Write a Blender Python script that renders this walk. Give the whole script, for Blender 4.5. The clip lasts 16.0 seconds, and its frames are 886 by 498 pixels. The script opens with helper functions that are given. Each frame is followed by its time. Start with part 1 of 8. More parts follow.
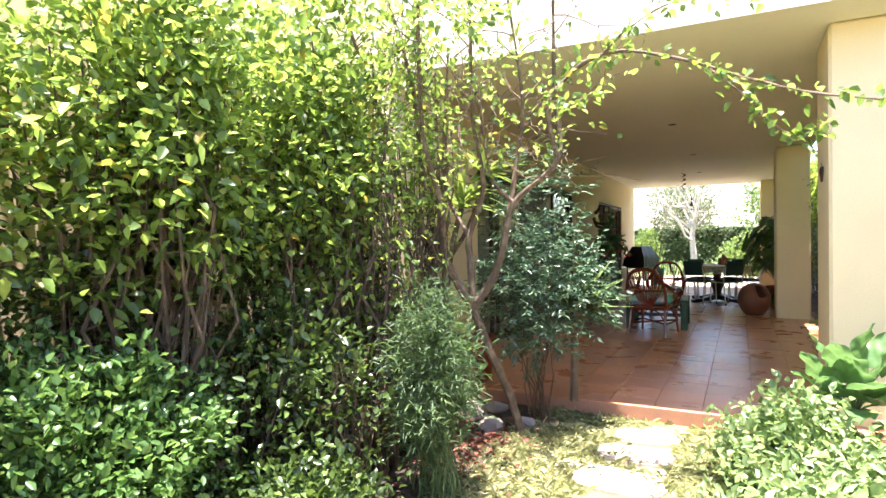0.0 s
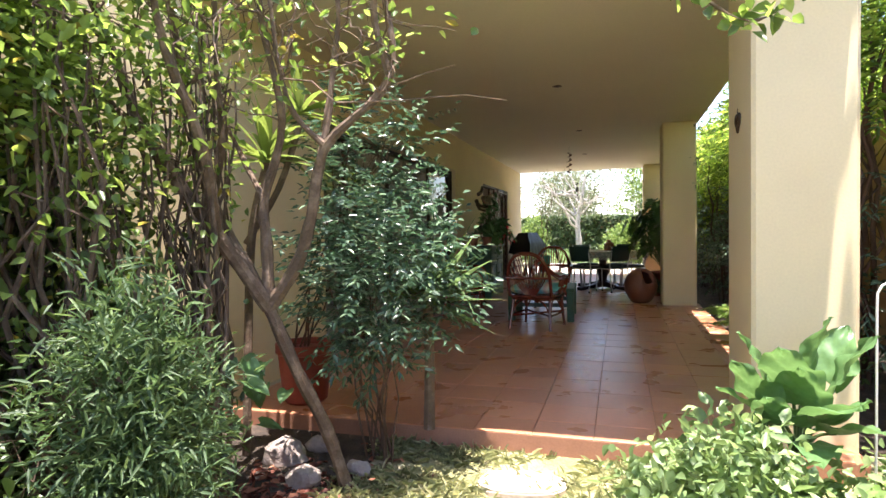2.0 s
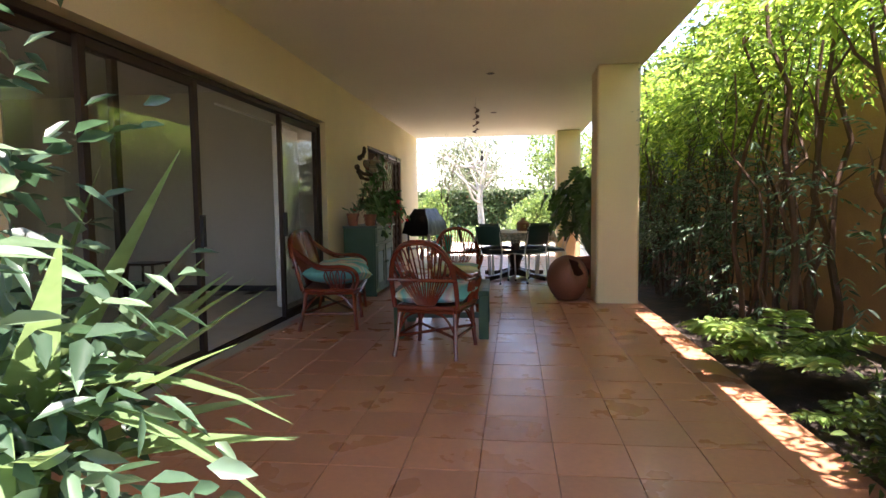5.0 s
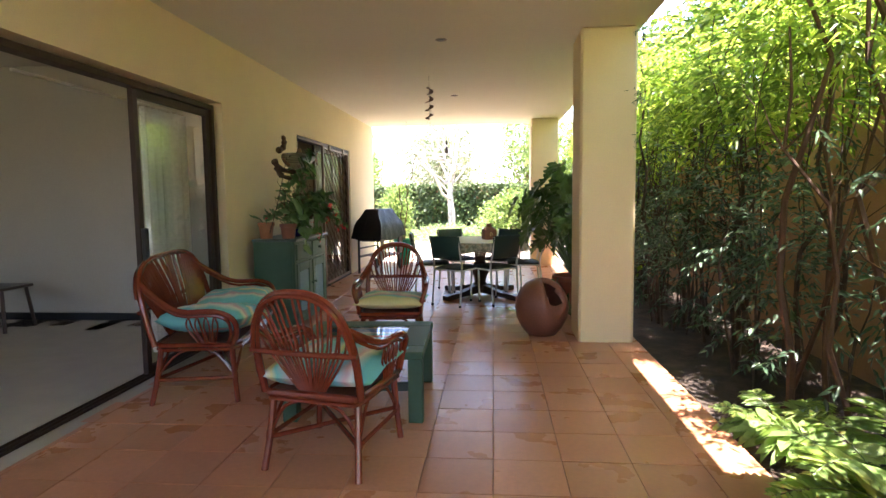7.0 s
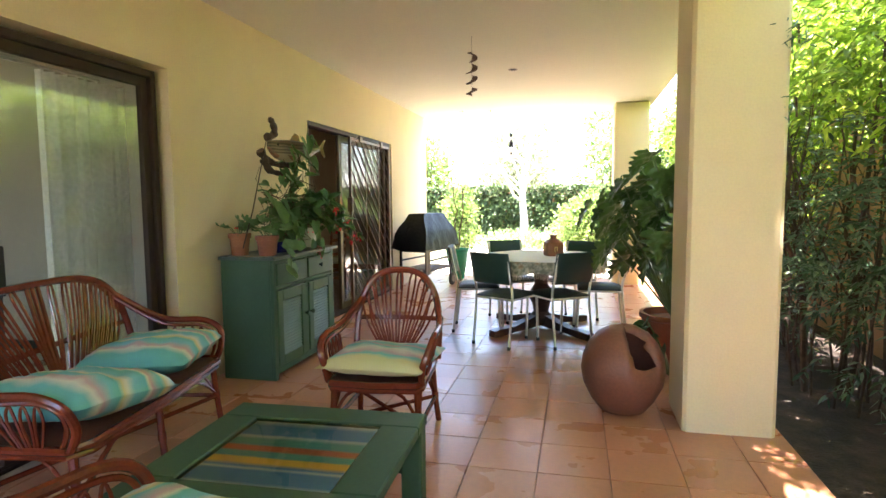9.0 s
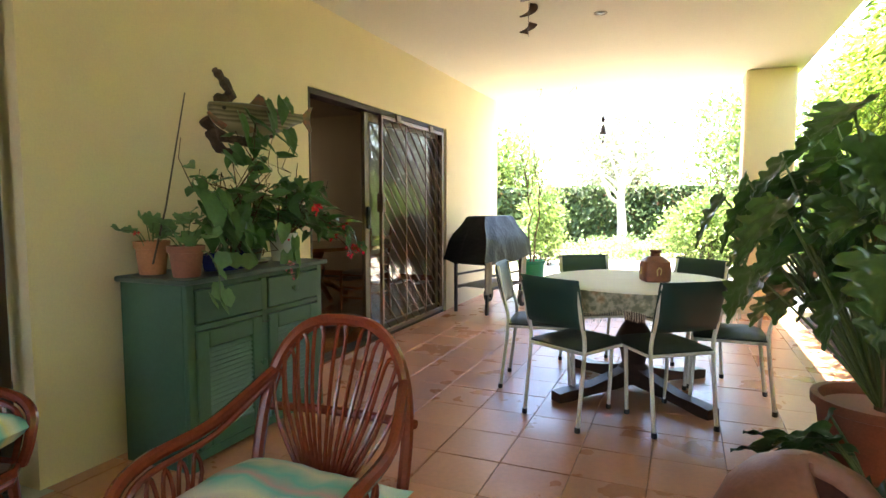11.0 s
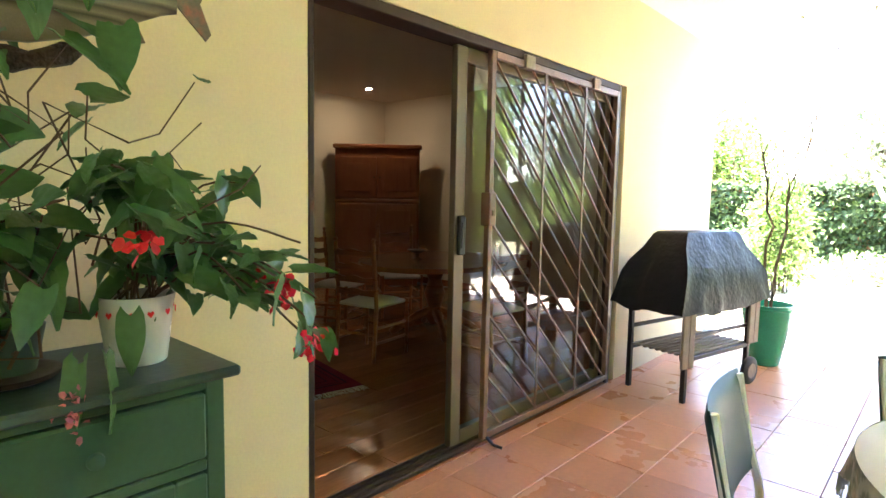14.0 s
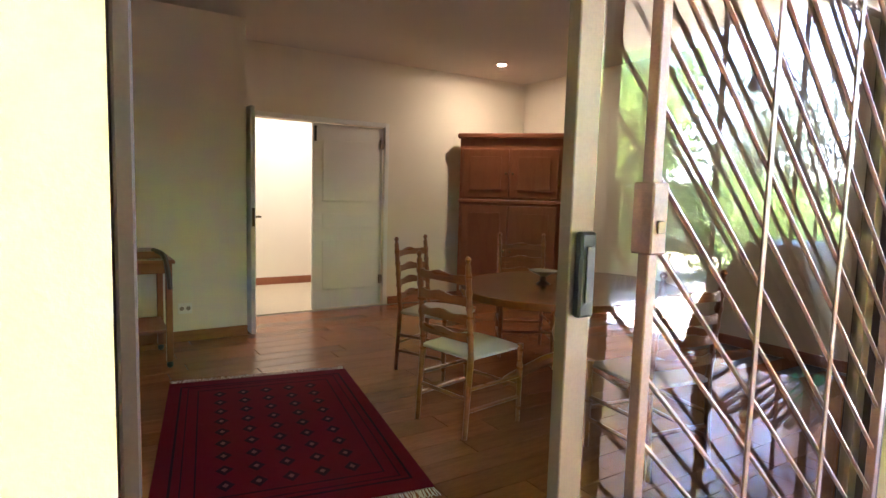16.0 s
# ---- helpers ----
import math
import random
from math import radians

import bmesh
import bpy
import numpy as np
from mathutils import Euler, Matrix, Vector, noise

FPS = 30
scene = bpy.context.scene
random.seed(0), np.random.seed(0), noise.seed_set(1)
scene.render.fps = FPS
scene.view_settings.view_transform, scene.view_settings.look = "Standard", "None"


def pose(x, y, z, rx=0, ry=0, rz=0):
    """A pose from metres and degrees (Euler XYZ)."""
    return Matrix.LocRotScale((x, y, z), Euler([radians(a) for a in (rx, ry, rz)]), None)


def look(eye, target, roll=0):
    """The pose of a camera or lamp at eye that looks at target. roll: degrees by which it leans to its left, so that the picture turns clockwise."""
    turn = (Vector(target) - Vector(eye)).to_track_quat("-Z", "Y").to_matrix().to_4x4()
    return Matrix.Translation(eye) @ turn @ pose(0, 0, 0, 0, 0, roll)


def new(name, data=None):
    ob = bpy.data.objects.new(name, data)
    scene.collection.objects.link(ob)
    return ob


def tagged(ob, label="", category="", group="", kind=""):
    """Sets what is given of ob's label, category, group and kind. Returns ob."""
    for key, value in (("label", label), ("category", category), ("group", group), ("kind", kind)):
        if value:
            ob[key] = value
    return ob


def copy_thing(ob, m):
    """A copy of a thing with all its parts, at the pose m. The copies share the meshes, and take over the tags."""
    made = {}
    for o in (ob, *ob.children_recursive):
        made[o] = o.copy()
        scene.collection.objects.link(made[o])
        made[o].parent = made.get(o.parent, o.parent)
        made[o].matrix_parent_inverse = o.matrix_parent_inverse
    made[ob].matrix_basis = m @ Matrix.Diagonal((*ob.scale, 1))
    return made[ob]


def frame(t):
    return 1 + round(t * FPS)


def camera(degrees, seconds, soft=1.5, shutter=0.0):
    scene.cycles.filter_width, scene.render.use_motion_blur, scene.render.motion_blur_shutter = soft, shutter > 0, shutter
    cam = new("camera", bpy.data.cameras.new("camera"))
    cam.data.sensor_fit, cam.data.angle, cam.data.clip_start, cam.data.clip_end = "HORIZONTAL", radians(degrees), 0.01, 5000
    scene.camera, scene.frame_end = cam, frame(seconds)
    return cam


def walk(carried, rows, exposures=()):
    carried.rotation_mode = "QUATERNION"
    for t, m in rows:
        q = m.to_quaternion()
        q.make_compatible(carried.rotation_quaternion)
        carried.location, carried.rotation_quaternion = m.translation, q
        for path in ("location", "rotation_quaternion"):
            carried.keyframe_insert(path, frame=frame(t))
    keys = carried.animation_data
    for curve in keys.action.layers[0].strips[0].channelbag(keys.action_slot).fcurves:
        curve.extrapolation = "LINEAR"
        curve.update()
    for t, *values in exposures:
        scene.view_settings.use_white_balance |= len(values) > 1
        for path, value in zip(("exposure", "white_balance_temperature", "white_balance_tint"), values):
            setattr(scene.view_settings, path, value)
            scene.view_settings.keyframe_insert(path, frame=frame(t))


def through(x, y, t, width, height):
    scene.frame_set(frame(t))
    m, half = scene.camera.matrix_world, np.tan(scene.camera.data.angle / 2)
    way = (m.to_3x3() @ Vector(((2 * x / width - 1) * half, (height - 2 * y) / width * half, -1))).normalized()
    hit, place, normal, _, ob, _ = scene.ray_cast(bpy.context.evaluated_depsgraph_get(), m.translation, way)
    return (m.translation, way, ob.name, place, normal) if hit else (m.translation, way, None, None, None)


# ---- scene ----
cam = camera(75.2, 16.0)
PATH = [
    (0, (2.038, 0.618, 1.261), (1.119, 2.395, 1.239), -0.7),
    (0.5, (1.988, 0.852, 1.230), (1.179, 2.681, 1.200), -0.9),
    (1, (1.970, 1.171, 1.189), (1.254, 3.038, 1.155), -0.5),
    (1.5, (1.967, 1.561, 1.167), (1.334, 3.458, 1.123), -1.0),
    (2, (1.920, 1.990, 1.132), (1.334, 3.901, 1.076), -0.9),
    (2.5, (1.872, 2.393, 1.132), (1.315, 4.312, 1.062), -1.2),
    (3, (1.790, 2.829, 1.128), (1.268, 4.758, 1.046), -1.0),
    (3.5, (1.699, 3.205, 1.115), (1.207, 5.14, 0.996), -0.7),
    (4, (1.635, 3.635, 1.135), (1.218, 5.587, 1.004), -0.8),
    (4.5, (1.611, 4.001, 1.134), (1.292, 5.971, 0.999), -0.7),
    (5, (1.603, 4.374, 1.140), (1.355, 6.353, 0.993), -0.7),
    (7.3, (1.821, 6.325, 1.303), (1.647, 8.309, 1.123), -0.7),
    (7.5, (1.842, 6.509, 1.273), (1.642, 8.491, 1.098), -0.8),
    (8, (1.875, 6.950, 1.288), (1.601, 8.923, 1.112), -0.7),
    (8.5, (1.917, 7.387, 1.311), (1.550, 9.346, 1.137), -0.6),
    (9, (1.949, 7.823, 1.299), (1.498, 9.764, 1.129), -0.5),
    (9.2, (1.951, 7.968, 1.327), (1.482, 9.904, 1.147), -0.1),
    (11.3, (1.859, 9.862, 1.239), (1.046, 11.682, 1.083), 0.0),
    (11.5, (1.821, 10.026, 1.244), (0.982, 11.834, 1.084), 0.1),
    (12, (1.730, 10.417, 1.254), (0.799, 12.179, 1.083), 0.6),
    (12.5, (1.637, 10.780, 1.267), (0.598, 12.480, 1.092), 0.7),
    (13, (1.505, 11.158, 1.295), (0.381, 12.803, 1.120), 0.8),
    (13.5, (1.335, 11.546, 1.326), (0.109, 13.115, 1.140), 1.0),
    (14, (1.141, 11.887, 1.323), (-0.185, 13.373, 1.136), 1.1),
    (14.5, (0.972, 12.254, 1.313), (-0.434, 13.664, 1.127), 1.0),
    (15, (0.761, 12.549, 1.296), (-0.736, 13.862, 1.112), 1.3),
    (15.5, (0.494, 12.839, 1.312), (-1.100, 14.031, 1.118), 1.4),
    (16, (0.222, 13.104, 1.299), (-1.452, 14.182, 1.108), 1.6),
]

EXPOSURES = [(0.0, 2.6, 6500, 19), (0.7, 2.75, 6500, 19), (1.5, 2.45, 6500, 20), (2.5, 2.02, 6500, 21), (3.5, 2.15, 6500, 24), (5.0, 2.6, 6500, 27), (7.5, 3.5, 6500, 25), (9.0, 3.95, 6500, 20), (12.0, 3.85, 6500, 18), (13.0, 4.35, 6400, 18), (14.0, 4.65, 6100, 20), (14.5, 5.08, 5950, 21), (15.5, 5.68, 5350, 25), (16.0, 6.2, 5500, 27)]
walk(cam, [(t, look(eye, target, roll)) for t, eye, target, roll in PATH], EXPOSURES)

# ---------------------------------------------------------------- world and light
SUN_EL, SUN_AZ = 82.0, 150.0         # degrees; azimuth counted clockwise from +y
world = bpy.data.worlds.new("world")
scene.world = world
world.use_nodes = True
wn = world.node_tree
sky = wn.nodes.new("ShaderNodeTexSky")
sky.sky_type, sky.sun_disc = "NISHITA", False
sky.sun_elevation, sky.sun_rotation = radians(SUN_EL), radians(SUN_AZ)
wn.links.new(sky.outputs[0], wn.nodes["Background"].inputs[0])
wn.nodes["Background"].inputs[1].default_value = 0.15

sun_data = bpy.data.lights.new("sun", "SUN")
sun_data.energy, sun_data.angle, sun_data.color = 5.0, radians(0.55), (1.0, 0.95, 0.86)
sun = new("sun", sun_data)
sun_way = Vector((math.sin(radians(SUN_AZ)) * math.cos(radians(SUN_EL)), math.cos(radians(SUN_AZ)) * math.cos(radians(SUN_EL)), math.sin(radians(SUN_EL))))
sun.matrix_basis = look(sun_way * 30, (0, 0, 0))


def spot_lamp(name, at, watts, degrees):
    data = bpy.data.lights.new(name, "SPOT")
    data.energy, data.spot_size, data.spot_blend, data.color = watts, radians(degrees), 0.6, (1.0, 0.80, 0.54)
    data.shadow_soft_size = 0.03
    ob = new(name, data)
    ob.matrix_basis = look(at, (at[0], at[1] + 0.001, at[2] - 1))
    return ob


# ---------------------------------------------------------------- materials
def material(name, base=(0.5, 0.5, 0.5), rough=0.6, metal=0.0, vary=0.12, scale=6.0, fine=60.0, bump=0.1, dist=0.01, second=None, mix_lo=0.45, mix_hi=0.7,
             island=0.0, coat=0.0, spec=0.5, rough_vary=0.1, stretch=(1, 1, 1)):
    """Base colour with broad stains, fine grain, bump, and variation from piece to piece."""
    m = bpy.data.materials.new(name)
    m.use_nodes = True
    nt = m.node_tree
    n, l = nt.nodes, nt.links
    p = n["Principled BSDF"]
    tc = n.new("ShaderNodeTexCoord")
    mp = n.new("ShaderNodeMapping")
    mp.inputs["Scale"].default_value = stretch
    l.new(tc.outputs["Object"], mp.inputs[0])
    if island:
        own = n.new("ShaderNodeObjectInfo")
        far = n.new("ShaderNodeMath")
        far.operation, far.inputs[1].default_value = "MULTIPLY", 60.0
        l.new(own.outputs["Random"], far.inputs[0])
        l.new(far.outputs[0], mp.inputs["Location"])
    big = n.new("ShaderNodeTexNoise")
    big.inputs["Scale"].default_value, big.inputs["Detail"].default_value = scale, 5
    small = n.new("ShaderNodeTexNoise")
    small.inputs["Scale"].default_value, small.inputs["Detail"].default_value = fine, 4
    l.new(mp.outputs[0], big.inputs[0])
    l.new(mp.outputs[0], small.inputs[0])
    hsv = n.new("ShaderNodeHueSaturation")
    if second:
        ramp = n.new("ShaderNodeMapRange")
        ramp.inputs[1].default_value, ramp.inputs[2].default_value = mix_lo, mix_hi
        mixc = n.new("ShaderNodeMix")
        mixc.data_type = "RGBA"
        l.new(big.outputs[0], ramp.inputs[0])
        l.new(ramp.outputs[0], mixc.inputs[0])
        mixc.inputs[6].default_value, mixc.inputs[7].default_value = (*base, 1), (*second, 1)
        l.new(mixc.outputs[2], hsv.inputs["Color"])
    else:
        hsv.inputs["Color"].default_value = (*base, 1)
    add = n.new("ShaderNodeMath")
    add.operation = "ADD"
    l.new(big.outputs[0], add.inputs[0])
    l.new(small.outputs[0], add.inputs[1])
    val = n.new("ShaderNodeMapRange")
    val.inputs[1].default_value, val.inputs[2].default_value = 0.6, 1.4
    val.inputs[3].default_value, val.inputs[4].default_value = 1 - vary, 1 + vary
    l.new(add.outputs[0], val.inputs[0])
    last = val.outputs[0]
    if island:
        geo = n.new("ShaderNodeNewGeometry")
        info = n.new("ShaderNodeObjectInfo")
        both = n.new("ShaderNodeMath")
        both.operation = "ADD"
        l.new(geo.outputs["Random Per Island"], both.inputs[0])
        l.new(info.outputs["Random"], both.inputs[1])
        wrap = n.new("ShaderNodeMath")
        wrap.operation = "FRACT"
        l.new(both.outputs[0], wrap.inputs[0])
        isl = n.new("ShaderNodeMapRange")
        isl.inputs[3].default_value, isl.inputs[4].default_value = 1 - island, 1 + island
        l.new(wrap.outputs[0], isl.inputs[0])
        mul = n.new("ShaderNodeMath")
        mul.operation = "MULTIPLY"
        l.new(last, mul.inputs[0])
        l.new(isl.outputs[0], mul.inputs[1])
        last = mul.outputs[0]
    l.new(last, hsv.inputs["Value"])
    l.new(hsv.outputs[0], p.inputs["Base Color"])
    rv = n.new("ShaderNodeMapRange")
    rv.inputs[3].default_value, rv.inputs[4].default_value = max(0.02, rough - rough_vary), min(1, rough + rough_vary)
    l.new(big.outputs[0], rv.inputs[0])
    l.new(rv.outputs[0], p.inputs["Roughness"])
    p.inputs["Metallic"].default_value = metal
    p.inputs["Specular IOR Level"].default_value = spec
    p.inputs["Coat Weight"].default_value = coat
    if bump:
        b = n.new("ShaderNodeBump")
        b.inputs["Strength"].default_value, b.inputs["Distance"].default_value = bump, dist
        l.new(add.outputs[0], b.inputs["Height"])
        l.new(b.outputs[0], p.inputs["Normal"])
    return m


def leaf_material(name, base, tip=None, through=0.35, vary=0.35, rough=0.4, tone=None):
    """A thin leaf: glossy skin, light shining through, colour varying from leaf to leaf."""
    m = bpy.data.materials.new(name)
    m.use_nodes = True
    nt = m.node_tree
    n, l = nt.nodes, nt.links
    p = n["Principled BSDF"]
    out = n["Material Output"]
    geo = n.new("ShaderNodeNewGeometry")
    ramp = n.new("ShaderNodeValToRGB")
    tip = tip or tuple(c * 1.9 for c in base)
    dark = tuple(c * (1 - vary) for c in base)
    ramp.color_ramp.elements[0].color = (*dark, 1)
    ramp.color_ramp.elements[1].color = (*tip, 1)
    e = ramp.color_ramp.elements.new(0.6)
    e.color = (*base, 1)
    if tone:
        ramp.color_ramp.elements[2].position = 0.94
        e2 = ramp.color_ramp.elements.new(0.985)
        e2.color = (*tone, 1)
    l.new(geo.outputs["Random Per Island"], ramp.inputs[0])
    tc = n.new("ShaderNodeTexCoord")
    ns = n.new("ShaderNodeTexNoise")
    ns.inputs["Scale"].default_value = 45
    l.new(tc.outputs["Object"], ns.inputs[0])
    mr = n.new("ShaderNodeMapRange")
    mr.inputs[3].default_value, mr.inputs[4].default_value = 0.75, 1.25
    l.new(ns.outputs[0], mr.inputs[0])
    hsv = n.new("ShaderNodeHueSaturation")
    l.new(ramp.outputs[0], hsv.inputs["Color"])
    l.new(mr.outputs[0], hsv.inputs["Value"])
    l.new(hsv.outputs[0], p.inputs["Base Color"])
    p.inputs["Roughness"].default_value = rough
    tr = n.new("ShaderNodeBsdfTranslucent")
    bright = n.new("ShaderNodeHueSaturation")
    bright.inputs["Value"].default_value, bright.inputs["Saturation"].default_value = 1.8, 1.1
    bright.inputs["Hue"].default_value = 0.48
    l.new(hsv.outputs[0], bright.inputs["Color"])
    l.new(bright.outputs[0], tr.inputs[0])
    mix = n.new("ShaderNodeMixShader")
    mix.inputs[0].default_value = through
    l.new(p.outputs[0], mix.inputs[1])
    l.new(tr.outputs[0], mix.inputs[2])
    l.new(mix.outputs[0], out.inputs[0])
    return m


def stripes(name, bands, axis=0, scale=1.0, wobble=0.03, rough=0.85, bump=0.25, fine=350):
    """Woven or printed cloth with bands (position 0..1, colour) across one object axis."""
    m = bpy.data.materials.new(name)
    m.use_nodes = True
    nt = m.node_tree
    n, l = nt.nodes, nt.links
    p = n["Principled BSDF"]
    tc = n.new("ShaderNodeTexCoord")
    sep = n.new("ShaderNodeSeparateXYZ")
    l.new(tc.outputs["Object"], sep.inputs[0])
    ns = n.new("ShaderNodeTexNoise")
    ns.inputs["Scale"].default_value = 7
    l.new(tc.outputs["Object"], ns.inputs[0])
    a = n.new("ShaderNodeMath")
    a.operation = "MULTIPLY_ADD"
    l.new(ns.outputs[0], a.inputs[0])
    a.inputs[1].default_value = wobble
    l.new(sep.outputs[axis], a.inputs[2])
    s = n.new("ShaderNodeMath")
    s.operation = "MULTIPLY_ADD"
    l.new(a.outputs[0], s.inputs[0])
    s.inputs[1].default_value, s.inputs[2].default_value = scale, 0.5
    ramp = n.new("ShaderNodeValToRGB")
    ramp.color_ramp.interpolation = "LINEAR"
    els = ramp.color_ramp.elements
    els[0].position, els[0].color = bands[0][0], (*bands[0][1], 1)
    els[1].position, els[1].color = bands[-1][0], (*bands[-1][1], 1)
    for pos, col in bands[1:-1]:
        els.new(pos).color = (*col, 1)
    l.new(s.outputs[0], ramp.inputs[0])
    f = n.new("ShaderNodeTexNoise")
    f.inputs["Scale"].default_value = fine
    l.new(tc.outputs["Object"], f.inputs[0])
    mr = n.new("ShaderNodeMapRange")
    mr.inputs[3].default_value, mr.inputs[4].default_value = 0.85, 1.12
    l.new(f.outputs[0], mr.inputs[0])
    hsv = n.new("ShaderNodeHueSaturation")
    l.new(ramp.outputs[0], hsv.inputs["Color"])
    l.new(mr.outputs[0], hsv.inputs["Value"])
    l.new(hsv.outputs[0], p.inputs["Base Color"])
    p.inputs["Roughness"].default_value = rough
    b = n.new("ShaderNodeBump")
    b.inputs["Strength"].default_value, b.inputs["Distance"].default_value = bump, 0.003
    l.new(f.outputs[0], b.inputs["Height"])
    l.new(b.outputs[0], p.inputs["Normal"])
    return m


def glass_material(name, tint=(0.93, 0.96, 0.94), ior=1.45):
    m = bpy.data.materials.new(name)
    m.use_nodes = True
    n, l = m.node_tree.nodes, m.node_tree.links
    n.remove(n["Principled BSDF"])
    t = n.new("ShaderNodeBsdfTransparent")
    t.inputs[0].default_value = (*tint, 1)
    g = n.new("ShaderNodeBsdfGlossy")
    g.inputs["Roughness"].default_value = 0.0
    fr = n.new("ShaderNodeFresnel")
    fr.inputs[0].default_value = ior
    mix = n.new("ShaderNodeMixShader")
    l.new(fr.outputs[0], mix.inputs[0])
    l.new(t.outputs[0], mix.inputs[1])
    l.new(g.outputs[0], mix.inputs[2])
    l.new(mix.outputs[0], n["Material Output"].inputs[0])
    return m


def glow_material(name, colour, strength):
    m = bpy.data.materials.new(name)
    m.use_nodes = True
    p = m.node_tree.nodes["Principled BSDF"]
    p.inputs["Emission Color"].default_value = (*colour, 1)
    p.inputs["Emission Strength"].default_value = strength
    return m


M = {}
M["wall"] = material("yellow_plaster", (0.75, 0.625, 0.40), 0.85, vary=0.06, scale=2.2, fine=90, bump=0.25, dist=0.004, spec=0.2)
M["column"] = material("cream_plaster", (0.76, 0.63, 0.40), 0.85, vary=0.06, scale=2.5, fine=80, bump=0.3, dist=0.004, spec=0.2)
M["ceiling"] = material("ceiling_plaster", (0.70, 0.66, 0.53), 0.9, vary=0.05, scale=1.2, fine=70, bump=0.12, dist=0.003, spec=0.15)
M["tile"] = material("terracotta_tile", (0.53, 0.235, 0.13), 0.30, vary=0.12, scale=3, fine=40, bump=0.03, dist=0.004, second=(0.45, 0.195, 0.108), mix_lo=0.20, mix_hi=0.85, island=0.10, rough_vary=0.12)
M["grout"] = material("tile_grout", (0.33, 0.155, 0.095), 0.8, vary=0.2, scale=9, fine=120)
M["boundary"] = material("terracotta_render", (0.42, 0.24, 0.13), 0.9, vary=0.15, scale=2, fine=60, bump=0.3, dist=0.006, second=(0.30, 0.17, 0.10))
M["frame"] = material("bronze_aluminium", (0.045, 0.026, 0.018), 0.6, metal=0.0, spec=0.25, vary=0.12, scale=12, fine=150, bump=0.03)
# Paler than the frame: wear, plus the daylight on it put into the colour.
M["leaf_frame"] = material("worn_lit_bronze_aluminium", (0.15, 0.105, 0.065), 0.42, metal=0.15, vary=0.12, scale=9, fine=120, bump=0.03)
M["gate"] = material("brown_painted_steel", (0.20, 0.105, 0.065), 0.42, vary=0.25, scale=16, fine=140, bump=0.08, second=(0.13, 0.07, 0.05))
M["glass"] = glass_material("window_glass", (0.88, 0.92, 0.89), 1.85)
M["table_glass"] = glass_material("table_glass", (0.94, 0.96, 0.95), 1.4)
M["white"] = material("white_paint", (0.78, 0.76, 0.70), 0.5, vary=0.04, scale=4, fine=80, bump=0.05)
M["inner_wall"] = material("inner_wall_paint", (0.75, 0.675, 0.54), 0.85, vary=0.04, scale=1.5, fine=80, bump=0.08, spec=0.2)
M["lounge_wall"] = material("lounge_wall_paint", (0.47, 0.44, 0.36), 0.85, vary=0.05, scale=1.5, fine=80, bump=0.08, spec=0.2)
M["inner_ceiling"] = material("inner_ceiling_paint", (0.62, 0.56, 0.48), 0.9, vary=0.04, scale=1.5, fine=80, bump=0.05, spec=0.2)
M["wood_floor"] = material("laminate_floor", (0.29, 0.112, 0.043), 0.22, vary=0.2, scale=3, fine=24, bump=0.04, second=(0.21, 0.076, 0.030), island=0.14, stretch=(8, 1, 1))
M["carpet"] = material("pale_carpet", (0.50, 0.47, 0.40), 0.95, vary=0.1, scale=5, fine=300, bump=0.3, spec=0.1)
M["soil"] = material("garden_soil", (0.040, 0.029, 0.021), 0.95, vary=0.45, scale=7, fine=60, bump=0.9, dist=0.03, second=(0.072, 0.050, 0.034))
M["paving"] = material("pale_gravel_paving", (0.50, 0.45, 0.36), 0.9, vary=0.18, scale=3, fine=70, bump=0.5, dist=0.01, second=(0.40, 0.36, 0.28))
M["lawn"] = material("lawn_ground", (0.24, 0.23, 0.10), 0.95, vary=0.35, scale=3, fine=50, bump=0.8, dist=0.03, second=(0.40, 0.34, 0.22))

